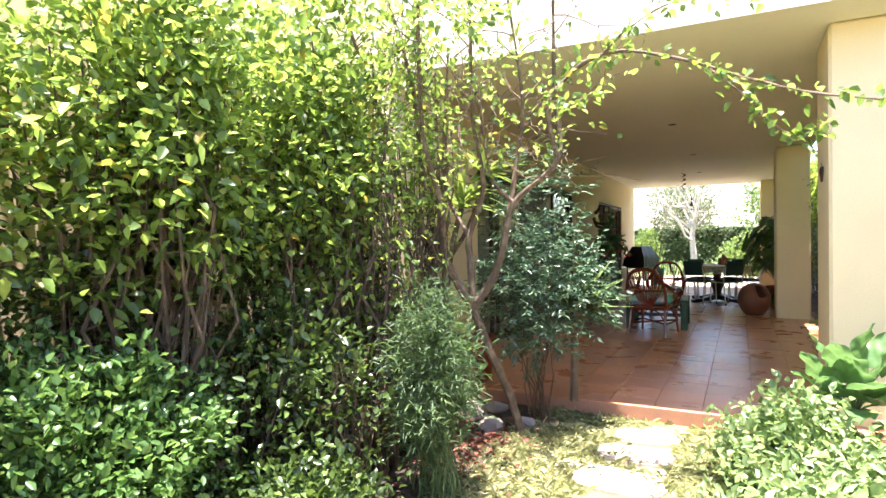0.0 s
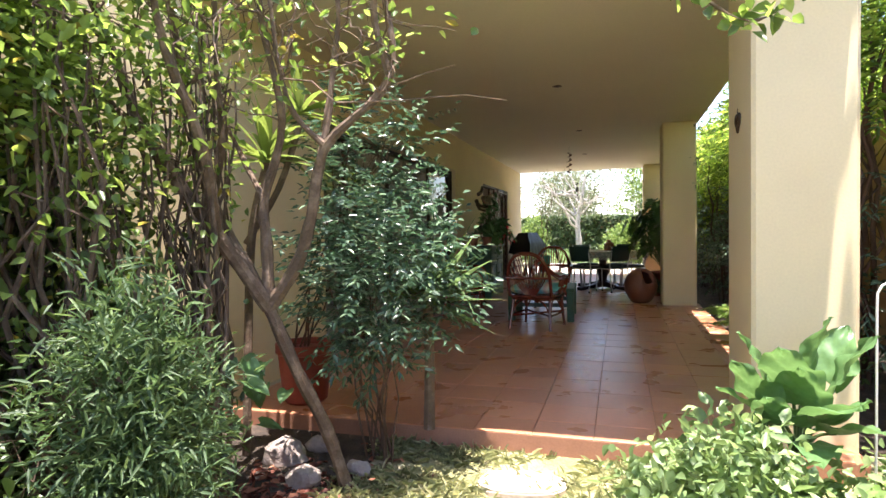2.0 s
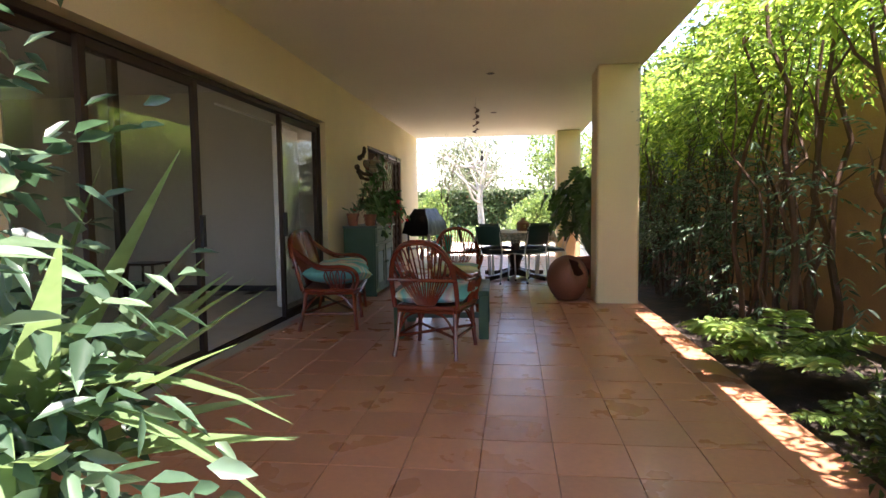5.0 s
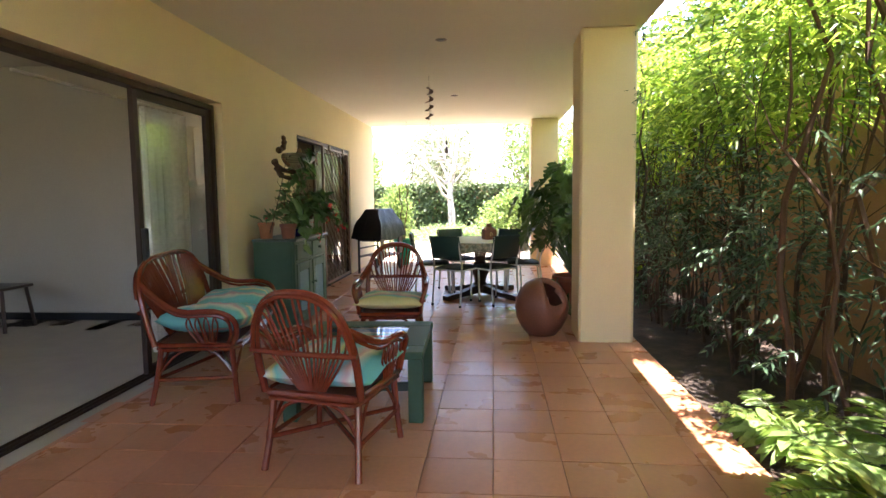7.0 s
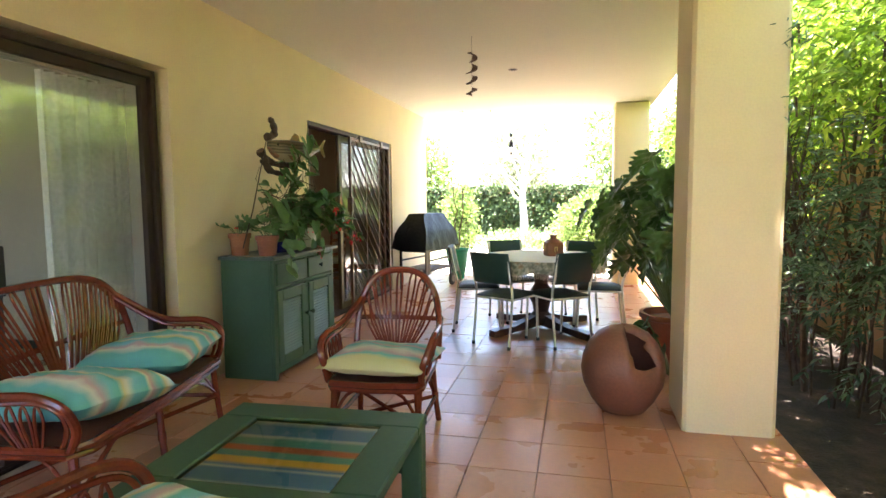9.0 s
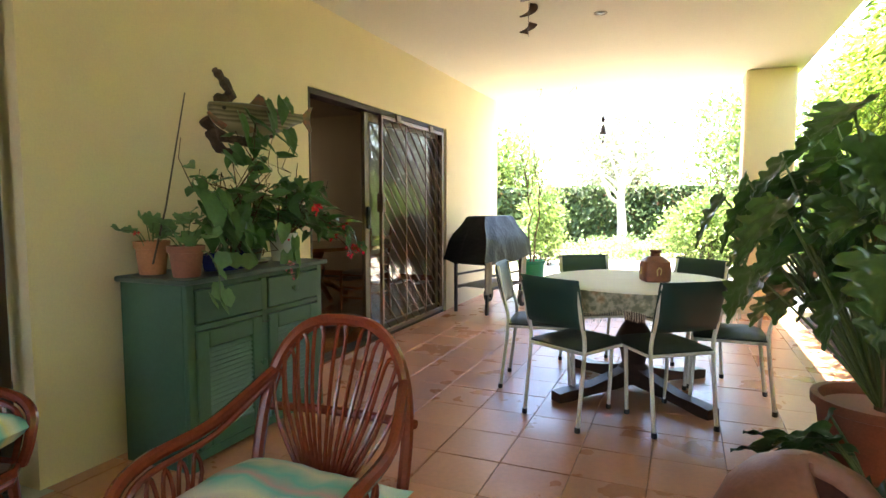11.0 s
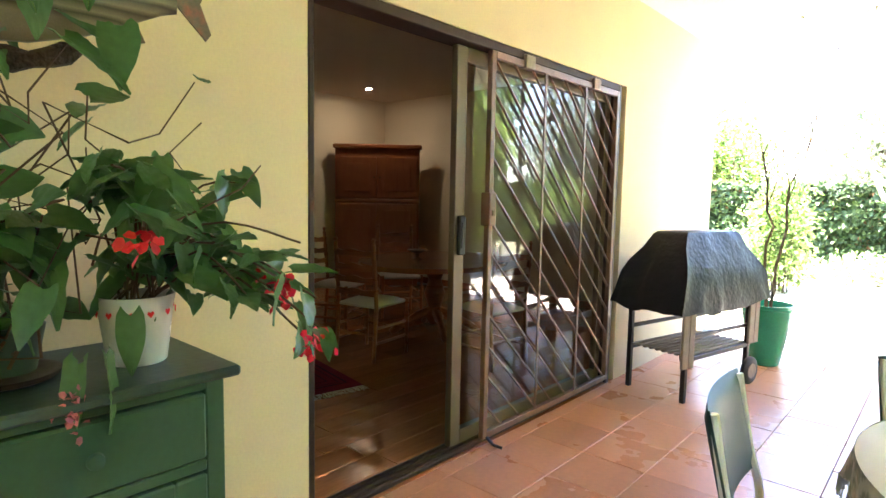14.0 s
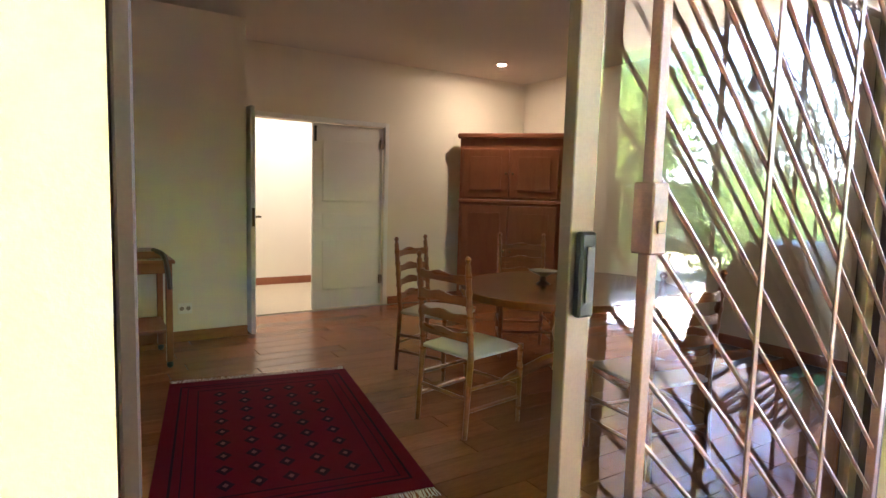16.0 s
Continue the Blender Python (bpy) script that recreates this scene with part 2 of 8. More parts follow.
# ---------------------------------------------------------------- mesh tools
class Geo:
    """Collects vertices and faces of one mesh."""

    def __init__(self):
        self.v, self.f = [], []

    def add(self, verts, faces):
        k = len(self.v)
        self.v.extend(tuple(p) for p in verts)
        self.f.extend(tuple(i + k for i in f) for f in faces)
        return self

    def box(self, x0, x1, y0, y1, z0, z1, b=0.0, m=None):
        c = ((x0 + x1) / 2, (y0 + y1) / 2, (z0 + z1) / 2)
        h = (abs(x1 - x0) / 2, abs(y1 - y0) / 2, abs(z1 - z0) / 2)
        b = min(b, *(q * 0.49 for q in h))
        out, idx = [], {}
        signs = [(i, j, k) for i in (-1, 1) for j in (-1, 1) for k in (-1, 1)]
        if b <= 0:
            for s in signs:
                idx[s] = len(out)
                out.append(tuple(c[q] + s[q] * h[q] for q in range(3)))
            faces = []
            for q in range(3):
                a, d = (q + 1) % 3, (q + 2) % 3
                for s in (-1, 1):
                    ring = []
                    for u, w in ((-1, -1), (1, -1), (1, 1), (-1, 1)):
                        key = [0, 0, 0]
                        key[q], key[a], key[d] = s, u, w
                        ring.append(idx[tuple(key)])
                    faces.append(ring if s > 0 else ring[::-1])
        else:
            for s in signs:
                for q in range(3):
                    idx[s, q] = len(out)
                    out.append(tuple(c[r] + s[r] * (h[r] if r == q else h[r] - b) for r in range(3)))
            faces = []
            for q in range(3):
                a, d = (q + 1) % 3, (q + 2) % 3
                for s in (-1, 1):
                    ring = []
                    for u, w in ((-1, -1), (1, -1), (1, 1), (-1, 1)):
                        key = [0, 0, 0]
                        key[q], key[a], key[d] = s, u, w
                        ring.append(idx[tuple(key), q])
                    faces.append(ring if s > 0 else ring[::-1])
            for q in range(3):
                a, d = (q + 1) % 3, (q + 2) % 3
                for u in (-1, 1):
                    for w in (-1, 1):
                        k0, k1 = [0, 0, 0], [0, 0, 0]
                        k0[a], k0[d], k1[a], k1[d] = u, w, u, w
                        k0[q], k1[q] = -1, 1
                        k0, k1 = tuple(k0), tuple(k1)
                        ring = [idx[k0, a], idx[k1, a], idx[k1, d], idx[k0, d]]
                        faces.append(ring if u * w < 0 else ring[::-1])
            for s in signs:
                ring = [idx[s, 0], idx[s, 1], idx[s, 2]]
                faces.append(ring if s[0] * s[1] * s[2] > 0 else ring[::-1])
        if m is not None:
            out = [tuple(m @ Vector(p)) for p in out]
        return self.add(out, faces)

    def tube(self, pts, r, seg=6, close=False, caps=True):
        """Round rod along points; r is one radius or one per point."""
        pts = [Vector(p) for p in pts]
        n = len(pts)
        rr = r if isinstance(r, (list, tuple)) else [r] * n
        rings, normal = [], None
        for i, p in enumerate(pts):
            a = pts[i - 1] if (i > 0 or close) else p
            b = pts[(i + 1) % n] if (i < n - 1 or close) else p
            t = (b - a)
            t = t.normalized() if t.length > 1e-9 else Vector((0, 0, 1))
            if normal is None:
                normal = t.orthogonal().normalized()
            normal = (normal - t * normal.dot(t))
            normal = normal.normalized() if normal.length > 1e-6 else t.orthogonal().normalized()
            bi = t.cross(normal)
            rings.append([p + (normal * math.cos(2 * math.pi * k / seg) + bi * math.sin(2 * math.pi * k / seg)) * rr[i] for k in range(seg)])
        verts = [q for ring in rings for q in ring]
        faces = []
        for i in range(n if close else n - 1):
            j = (i + 1) % n
            for k in range(seg):
                faces.append((i * seg + k, i * seg + (k + 1) % seg, j * seg + (k + 1) % seg, j * seg + k))
        if caps and not close:
            faces.append(tuple(range(seg))[::-1])
            faces.append(tuple(range((n - 1) * seg, n * seg)))
        return self.add(verts, faces)

    def lathe(self, profile, seg=24, at=(0, 0, 0), wob=0.0):
        """Turned shape from (radius, height) pairs."""
        verts, faces = [], []
        for i, (r, z) in enumerate(profile):
            for k in range(seg):
                a = 2 * math.pi * k / seg
                q = r * (1 + wob * math.sin(3 * a + i))
                verts.append((at[0] + q * math.cos(a), at[1] + q * math.sin(a), at[2] + z))
        for i in range(len(profile) - 1):
            for k in range(seg):
                faces.append((i * seg + k, i * seg + (k + 1) % seg, (i + 1) * seg + (k + 1) % seg, (i + 1) * seg + k))
        faces.append(tuple(range(seg))[::-1])
        faces.append(tuple(range((len(profile) - 1) * seg, len(profile) * seg)))
        return self.add(verts, faces)

    def slab(self, outline, z0, z1):
        """Flat plate with the given outline (x, y), counter-clockwise."""
        n = len(outline)
        verts = [(x, y, z0) for x, y in outline] + [(x, y, z1) for x, y in outline]
        faces = [tuple(range(n))[::-1], tuple(range(n, 2 * n))] + [(i, (i + 1) % n, n + (i + 1) % n, n + i) for i in range(n)]
        return self.add(verts, faces)

    def place(self, m):
        self.v = [tuple(m @ Vector(p)) for p in self.v]
        return self

    def mesh(self, name, mat, smooth=35):
        me = bpy.data.meshes.new(name)
        me.from_pydata(self.v, [], self.f)
        me.materials.append(mat)
        if smooth:
            me.shade_smooth()
            me.set_sharp_from_angle(angle=radians(smooth))
        return me


def part(name, geo, mat, parent=None, label="", smooth=35):
    """One mesh object under a thing or a part."""
    ob = new(name, geo.mesh(name, mat, smooth) if isinstance(geo, Geo) else geo)
    ob.parent = parent
    if label:
        ob["label"] = label
    return ob


def structure(name, geo, mat, label="", category="", smooth=30):
    return tagged(part(name, geo, mat, None, "", smooth), label, category or name.split("_")[0], kind="structure")


def thing(name, m, label, category, group=""):
    """An Empty at the thing's base, to carry its parts."""
    ob = new(name)
    ob.empty_display_size = 0.1
    ob.matrix_basis = m
    return tagged(ob, label, category, group)


def arc(fn, n):
    return [fn(i / (n - 1)) for i in range(n)]


def smooth_path(pts, n=6):
    """Catmull-Rom curve through points."""
    pts = [Vector(p) for p in pts]
    out = []
    for i in range(len(pts) - 1):
        p0, p1, p2, p3 = pts[max(i - 1, 0)], pts[i], pts[i + 1], pts[min(i + 2, len(pts) - 1)]
        for k in range(n):
            t = k / n
            out.append(0.5 * ((2 * p1) + (p2 - p0) * t + (2 * p0 - 5 * p1 + 4 * p2 - p3) * t * t + (3 * p1 - p0 - 3 * p2 + p3) * t ** 3))
    out.append(pts[-1])
    return out


# ---------------------------------------------------------------- setting: ground, patio, house
WX, WI = -0.655, -0.80          # outer and inner face of the house wall
CEIL = 2.72
Y0, Y1 = 5.17, 17.62            # patio slab along the house
PX1 = 3.06

g = Geo()
N = 60
gx = [-60 + 160 * (i / N) for i in range(N + 1)]
g.add([(-80, -80, -0.11), (90, -80, -0.11), (90, 120, -0.11), (-80, 120, -0.11)], [(0, 1, 2, 3)])
structure("ground", g, M["lawn"], "sunlit lawn and bare garden ground", "ground")

g = Geo().box(WX - 0.02, PX1, Y0, Y1, -0.3, -0.008)
floor = structure("floor", g, M["grout"], "terracotta tiled patio floor slab", "floor")

# outer wall with two door openings
D1 = (6.70, 11.15, 2.165)        # lounge sliding door
D2 = (13.145, 15.80, 2.10)       # dining room sliding door
g = Geo()
for y0, y1, z0, z1 in ((-6.0, D1[0], -0.3, 3.6), (D1[0], D1[1], D1[2], 3.6), (D1[1], D2[0] - 0.16, -0.3, 3.6), (D2[0], D2[1], D2[2], 3.6), (D2[1], 17.76, -0.3, 3.6)):
    g.box(WI, WX, y0, y1, z0, z1)
g.box(WX - 0.085, WX, D2[0] - 0.16, D2[0], -0.3, 3.6)
structure("wall_west", g, M["wall"], "yellow plastered house wall with sliding door openings", "wall")
g = Geo().box(-9.2, WI - 0.062, 18.12, 18.36, -0.3, 3.6).box(-1.0, WI - 0.062, 17.762, 18.12, -0.3, 3.6)
structure("wall_north", g, M["inner_wall"], "end wall of the house", "wall")
g = Geo().box(WX, 3.055, 4.88, 17.68, CEIL, 3.45)
structure("ceiling", g, M["ceiling"], "cream plastered patio ceiling slab", "ceiling")

for nm, (x0, x1, y0, y1) in (("column_1", (2.575, 3.06, 5.3, 5.97)), ("column_2", (2.535, 3.01, 11.15, 11.65)), ("column_3", (2.485, 2.985, 16.85, 17.35))):
    structure(nm, Geo().box(x0, x1, y0, y1, -0.3, CEIL - 0.002, 0.02), M["column"], "cream plastered square patio column", "column")

g = Geo().box(4.5, 4.7, -6, 19.5, -0.3, 2.4)
structure("wall_east", g, M["boundary"], "terracotta rendered garden boundary wall", "wall")

# ---------------------------------------------------------------- more materials
M["rattan"] = material("rattan_cane", (0.19, 0.033, 0.014), 0.22, vary=0.3, scale=14, fine=120, bump=0.12, dist=0.004, second=(0.115, 0.020, 0.010), spec=0.6, rough_vary=0.12)
M["seat_cane"] = material("woven_cane", (0.15, 0.05, 0.025), 0.5, vary=0.35, scale=40, fine=200, bump=0.5)
M["green_paint"] = material("worn_green_paint", (0.032, 0.084, 0.045), 0.58, vary=0.14, scale=5, fine=60, bump=0.1, dist=0.004, second=(0.038, 0.086, 0.052), mix_lo=0.5, mix_hi=0.75)
M["green_dark"] = material("green_paint_shelf_top", (0.040, 0.068, 0.058), 0.4, vary=0.2, scale=4, fine=50, bump=0.1, second=(0.085, 0.11, 0.095), mix_lo=0.55, mix_hi=0.75)
M["louvre"] = material("green_paint_louvre", (0.060, 0.120, 0.090), 0.55, vary=0.12, scale=8, fine=70, bump=0.06)
M["upholstery"] = material("green_vinyl", (0.007, 0.038, 0.030), 0.55, vary=0.12, scale=10, fine=250, bump=0.12)
M["seat_vinyl"] = material("dark_green_vinyl", (0.009, 0.022, 0.019), 0.55, vary=0.12, scale=10, fine=250, bump=0.12)
M["white_steel"] = material("white_painted_steel", (0.68, 0.66, 0.60), 0.32, vary=0.06, scale=10, fine=100, bump=0.02)
M["rubber"] = material("black_rubber", (0.015, 0.015, 0.015), 0.6, vary=0.15)
M["dark_wood"] = material("dark_stained_wood", (0.050, 0.026, 0.017), 0.35, vary=0.25, scale=9, fine=80, bump=0.08, stretch=(1, 1, 4))
M["red_wood"] = material("polished_brown_wood", (0.32, 0.115, 0.040), 0.3, vary=0.25, scale=6, fine=50, bump=0.05, second=(0.21, 0.070, 0.025), stretch=(1, 1, 5))
M["table_wood"] = material("polished_table_top", (0.33, 0.135, 0.042), 0.18, vary=0.2, scale=4, fine=40, bump=0.03, second=(0.24, 0.09, 0.028), stretch=(6, 1, 1))
M["cupboard_wood"] = material("orange_brown_wood", (0.25, 0.085, 0.030), 0.4, vary=0.2, scale=4, fine=40, bump=0.06, second=(0.20, 0.060, 0.022), stretch=(5, 5, 1))
M["seat_cloth"] = material("cream_seat_cloth", (0.75, 0.67, 0.62), 0.9, vary=0.06, scale=15, fine=300, bump=0.2)
M["clay"] = material("fired_clay", (0.21, 0.078, 0.045), 0.5, vary=0.2, scale=4, fine=60, bump=0.15, second=(0.15, 0.055, 0.034))
M["terracotta"] = material("terracotta_pot", (0.42, 0.17, 0.085), 0.75, vary=0.2, scale=9, fine=90, bump=0.15, second=(0.33, 0.12, 0.06))
M["terracotta_dark"] = material("brown_clay_pot", (0.24, 0.085, 0.05), 0.7, vary=0.2, scale=9, fine=90, bump=0.15)
M["red_pot"] = material("red_plastic_pot", (0.20, 0.030, 0.018), 0.5, vary=0.2, scale=6, fine=60, bump=0.1)
M["blue_glaze"] = material("blue_glaze", (0.012, 0.016, 0.11), 0.12, vary=0.3, scale=12, fine=60, bump=0.05)
M["green_glaze"] = material("green_glaze", (0.02, 0.28, 0.17), 0.18, vary=0.15, scale=7, fine=60, bump=0.05)
M["white_glaze"] = material("white_glaze", (0.75, 0.72, 0.66), 0.25, vary=0.05, scale=9, fine=60, bump=0.03)
M["jug"] = material("brown_stoneware", (0.22, 0.072, 0.032), 0.4, vary=0.3, scale=14, fine=90, bump=0.12, second=(0.13, 0.045, 0.025))
M["ochre"] = material("ochre_slip", (0.50, 0.33, 0.14), 0.5, vary=0.2)
M["vinyl"] = material("black_vinyl_cover", (0.014, 0.013, 0.016), 0.42, vary=0.2, scale=6, fine=30, bump=0.35, dist=0.014, rough_vary=0.15, spec=0.2)
M["black_metal"] = material("black_metal", (0.02, 0.018, 0.016), 0.45, metal=0.3, vary=0.2, scale=12, fine=90)
M["grey_wood"] = material("weathered_grey_slat", (0.24, 0.19, 0.155), 0.75, vary=0.25, scale=9, fine=120, bump=0.25, stretch=(1, 1, 0.2))
M["cloth"] = material("white_tablecloth", (0.70, 0.67, 0.60), 0.85, vary=0.05, scale=8, fine=260, bump=0.2)
M["fringe"] = material("cream_fringe", (0.66, 0.60, 0.48), 0.9, vary=0.15, scale=40, fine=300)
M["curtain"] = leaf_material("white_curtain", (0.80, 0.80, 0.79), (0.83, 0.83, 0.82), through=0.4, vary=0.03, rough=0.9)
M["sky_blue"] = material("pale_stone", (0.40, 0.38, 0.34), 0.8, vary=0.2)
M["rug"] = material("red_carpet", (0.130, 0.006, 0.016), 0.95, vary=0.2, scale=7, fine=260, bump=0.4, spec=0.1)
M["rug_dark"] = material("rug_dark_ornament", (0.030, 0.008, 0.018), 0.95, vary=0.3, scale=30, fine=260, spec=0.1)
M["rug_pale"] = material("rug_pale_ornament", (0.20, 0.075, 0.075), 0.95, vary=0.3, scale=30, fine=260, spec=0.1)
M["hall_floor"] = material("hall_floor", (0.48, 0.40, 0.26), 0.5, vary=0.1)
M["brass"] = material("dark_brass", (0.12, 0.08, 0.04), 0.35, metal=0.8)
M["chime"] = material("brown_ceramic", (0.085, 0.040, 0.020), 0.45, vary=0.3, scale=15, fine=80)
M["bronze"] = material("dark_bronze", (0.03, 0.025, 0.02), 0.5, metal=0.4)
M["lamp_glow"] = glow_material("lamp_glow", (1.0, 0.80, 0.48), 25)
TEAL, AQUA, CREAM, YEL, PINK, SALMON = (0.14, 0.46, 0.44), (0.20, 0.50, 0.56), (0.66, 0.64, 0.52), (0.62, 0.56, 0.27), (0.55, 0.36, 0.36), (0.5, 0.28, 0.22)
M["cushion"] = stripes("striped_cushion", [(0.0, TEAL), (0.10, AQUA), (0.17, CREAM), (0.21, YEL), (0.26, TEAL), (0.36, PINK), (0.40, CREAM), (0.45, TEAL), (0.56, AQUA), (0.62, CREAM), (0.66, YEL), (0.71, TEAL), (0.80, AQUA), (0.87, PINK), (0.91, CREAM), (1.0, TEAL)], 0, 1.75, 0.10)
M["cushion_pale"] = stripes("pale_striped_cushion", [(0.0, CREAM), (0.12, AQUA), (0.3, CREAM), (0.42, TEAL), (0.5, PINK), (0.56, TEAL), (0.68, CREAM), (0.8, PINK), (0.88, TEAL), (1.0, YEL)], 1, 1.9, 0.14)
BL, GR, RD, YW, AQ = (0.07, 0.30, 0.58), (0.12, 0.46, 0.40), (0.62, 0.20, 0.10), (0.85, 0.60, 0.10), (0.48, 0.70, 0.70)
M["runner"] = stripes("striped_woven_mat", [(0.0, AQ), (0.05, BL), (0.20, BL), (0.23, AQ), (0.26, BL), (0.31, YW), (0.38, YW), (0.40, GR), (0.47, GR), (0.50, RD), (0.56, RD), (0.59, GR), (0.68, GR), (0.73, AQ), (0.77, BL), (0.92, BL), (1.0, AQ)], 1, 2.0, 0.01)


def floral(name):
    """Faded floral print for the hanging border of the cloth."""
    m = bpy.data.materials.new(name)
    m.use_nodes = True
    n, l = m.node_tree.nodes, m.node_tree.links
    tc = n.new("ShaderNodeTexCoord")
    vo = n.new("ShaderNodeTexVoronoi")
    vo.inputs["Scale"].default_value = 11
    ns = n.new("ShaderNodeTexNoise")
    ns.inputs["Scale"].default_value, ns.inputs["Detail"].default_value = 30, 6
    l.new(tc.outputs["Object"], vo.inputs["Vector"])
    l.new(tc.outputs["Object"], ns.inputs[0])
    r1 = n.new("ShaderNodeValToRGB")
    for i, (pos, col) in enumerate(((0.0, (0.40, 0.17, 0.07)), (0.22, (0.50, 0.30, 0.16)))):
        r1.color_ramp.elements[i].position, r1.color_ramp.elements[i].color = pos, (*col, 1)
    r1.color_ramp.elements.new(0.36).color = (0.46, 0.42, 0.30, 1)
    r1.color_ramp.elements.new(0.5).color = (0.22, 0.23, 0.17, 1)
    l.new(vo.outputs["Distance"], r1.inputs[0])
    r2 = n.new("ShaderNodeValToRGB")
    r2.color_ramp.elements[0].position, r2.color_ramp.elements[0].color = 0.42, (0.16, 0.18, 0.13, 1)
    r2.color_ramp.elements[1].position, r2.color_ramp.elements[1].color = 0.56, (0.62, 0.57, 0.46, 1)
    l.new(ns.outputs[0], r2.inputs[0])
    mix = n.new("ShaderNodeMix")
    mix.data_type = "RGBA"
    mix.inputs[0].default_value = 0.5
    l.new(r1.outputs[0], mix.inputs[6])
    l.new(r2.outputs[0], mix.inputs[7])
    p = n["Principled BSDF"]
    l.new(mix.outputs[2], p.inputs["Base Color"])
    p.inputs["Roughness"].default_value = 0.9
    return m


M["floral"] = floral("floral_border_cloth")

# ---------------------------------------------------------------- rooms behind the wall
LX = -5.70
RN, RC = 18.12, 2.74            # end wall and ceiling of the rooms
g = Geo().box(LX - 0.02, WI + 0.2, 5.15, 11.93, -0.3, 0.0)
structure("floor_lounge", g, M["carpet"], "pale carpeted lounge floor", "floor")
g = Geo().box(LX - 0.02, WI + 0.2, 12.05, RN, -0.3, -0.006)
floor_dining = structure("floor_dining", g, M["dark_wood"], "brown laminate dining room floor", "floor")
g = Geo().box(LX - 1.9, LX - 0.02, 13.2, RN, -0.3, 0.0)
structure("floor_hall", g, M["hall_floor"], "pale hallway floor", "floor")
g = Geo().box(LX - 0.02, WI - 0.003, 11.93, 12.05, 0.0, RC)
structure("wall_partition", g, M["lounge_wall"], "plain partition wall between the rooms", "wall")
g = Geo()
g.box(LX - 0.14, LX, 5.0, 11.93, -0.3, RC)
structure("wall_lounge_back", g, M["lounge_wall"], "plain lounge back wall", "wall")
# The opening is added out of view, to brighten the lounge with daylight.
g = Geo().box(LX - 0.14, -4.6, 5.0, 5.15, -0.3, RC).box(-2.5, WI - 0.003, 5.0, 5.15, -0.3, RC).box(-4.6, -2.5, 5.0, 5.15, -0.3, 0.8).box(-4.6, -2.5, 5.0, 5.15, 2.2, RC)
structure("wall_lounge_south", g, M["lounge_wall"], "plain lounge side wall with an unseen opening added for daylight", "wall")
DW = (14.61, 16.09, 2.02)       # double door in the back wall of the dining room
g = Geo()
g.box(LX - 0.14, LX, 14.38, DW[0], 0.0, RC).box(LX - 0.14, LX, DW[1], RN, 0.0, RC).box(LX - 0.14, LX, DW[0], DW[1], DW[2], RC)
structure("wall_dining_back", g, M["inner_wall"], "cream dining room wall with a double door", "wall")
g = Geo().box(LX, -4.95, 12.05, 14.38, 0.0, RC - 0.002)
structure("wall_recess", g, M["inner_wall"], "cream projecting wall corner", "wall")
g = Geo().box(LX - 2.05, LX - 1.9, 13.0, RN, -0.3, RC).box(LX - 1.9, LX - 0.14, 13.0, 13.2, -0.3, RC)
structure("wall_hall", g, M["inner_wall"], "pale yellow hallway wall", "wall")
g = Geo().box(LX - 2.05, WI - 0.003, 5.0, RN, RC, RC + 0.12)
structure("ceiling_rooms", g, M["inner_ceiling"], "plain room ceiling", "ceiling")

g = Geo()
g.box(-4.95, -4.93, 12.06, 14.38, 0, 0.09, 0.004)
g.box(LX, LX + 0.018, DW[1] + 0.07, RN, 0, 0.09, 0.004).box(LX, WI - 0.2, RN - 0.018, RN, 0, 0.09, 0.004)
structure("baseboard", g, M["red_wood"], "dark wooden skirting board", "baseboard")
g = Geo().box(-4.4, WI - 0.01, 11.912, 11.93, 0, 0.08, 0.004)
structure("baseboard_lounge", g, M["rubber"], "dark skirting board", "baseboard")
g = Geo().box(LX - 1.9, LX - 1.88, 13.2, RN, 0, 0.10, 0.004)
structure("baseboard_hall", g, M["cupboard_wood"], "brown wooden skirting board", "baseboard")

# double inner door: frame, one leaf closed, one leaf folded back
d = tagged(part("door_1", Geo().box(LX, LX + 0.02, DW[0] - 0.05, DW[0], 0, DW[2] + 0.05, 0.004).box(LX, LX + 0.02, DW[1], DW[1] + 0.05, 0, DW[2] + 0.05, 0.004)
                .box(LX, LX + 0.02, DW[0], DW[1], DW[2], DW[2] + 0.05, 0.004), M["white"]), "white painted double door with one leaf open", "door", kind="structure")
g = Geo().box(LX - 0.06, LX - 0.02, 15.26, 16.08, 0.01, DW[2] - 0.01, 0.004)
leaf = part("door_leaf", g, M["white"], d, "closed white panelled leaf")
for z0, z1 in ((0.22, 0.76), (0.90, 1.05), (1.19, 1.84)):
    part("panel", Geo().box(LX - 0.02, LX - 0.012, 15.37, 15.97, z0, z1, 0.006), M["white"], leaf)
for z in (0.25, 1.78):
    part("hinge", Geo().box(LX - 0.02, LX + 0.004, 16.045, 16.085, z, z + 0.1, 0.003), M["grey_wood"], leaf)
part("bolt", Geo().box(LX - 0.02, LX - 0.005, 15.27, 15.295, 1.82, 1.98, 0.003), M["black_metal"], leaf)
leaf = part("door_leaf", Geo().box(LX + 0.03, -4.89, 14.402, 14.442, 0.01, DW[2] - 0.01, 0.004), M["white"], d, "open white leaf")
part("door_handle", Geo().tube([(-4.95, 14.44, 1.05), (-4.95, 14.50, 1.05), (-5.05, 14.50, 1.05)], 0.01, 6), M["brass"], leaf)
part("lock_plate", Geo().box(-4.889, -4.885, 14.41, 14.435, 0.97, 1.13), M["brass"], leaf)

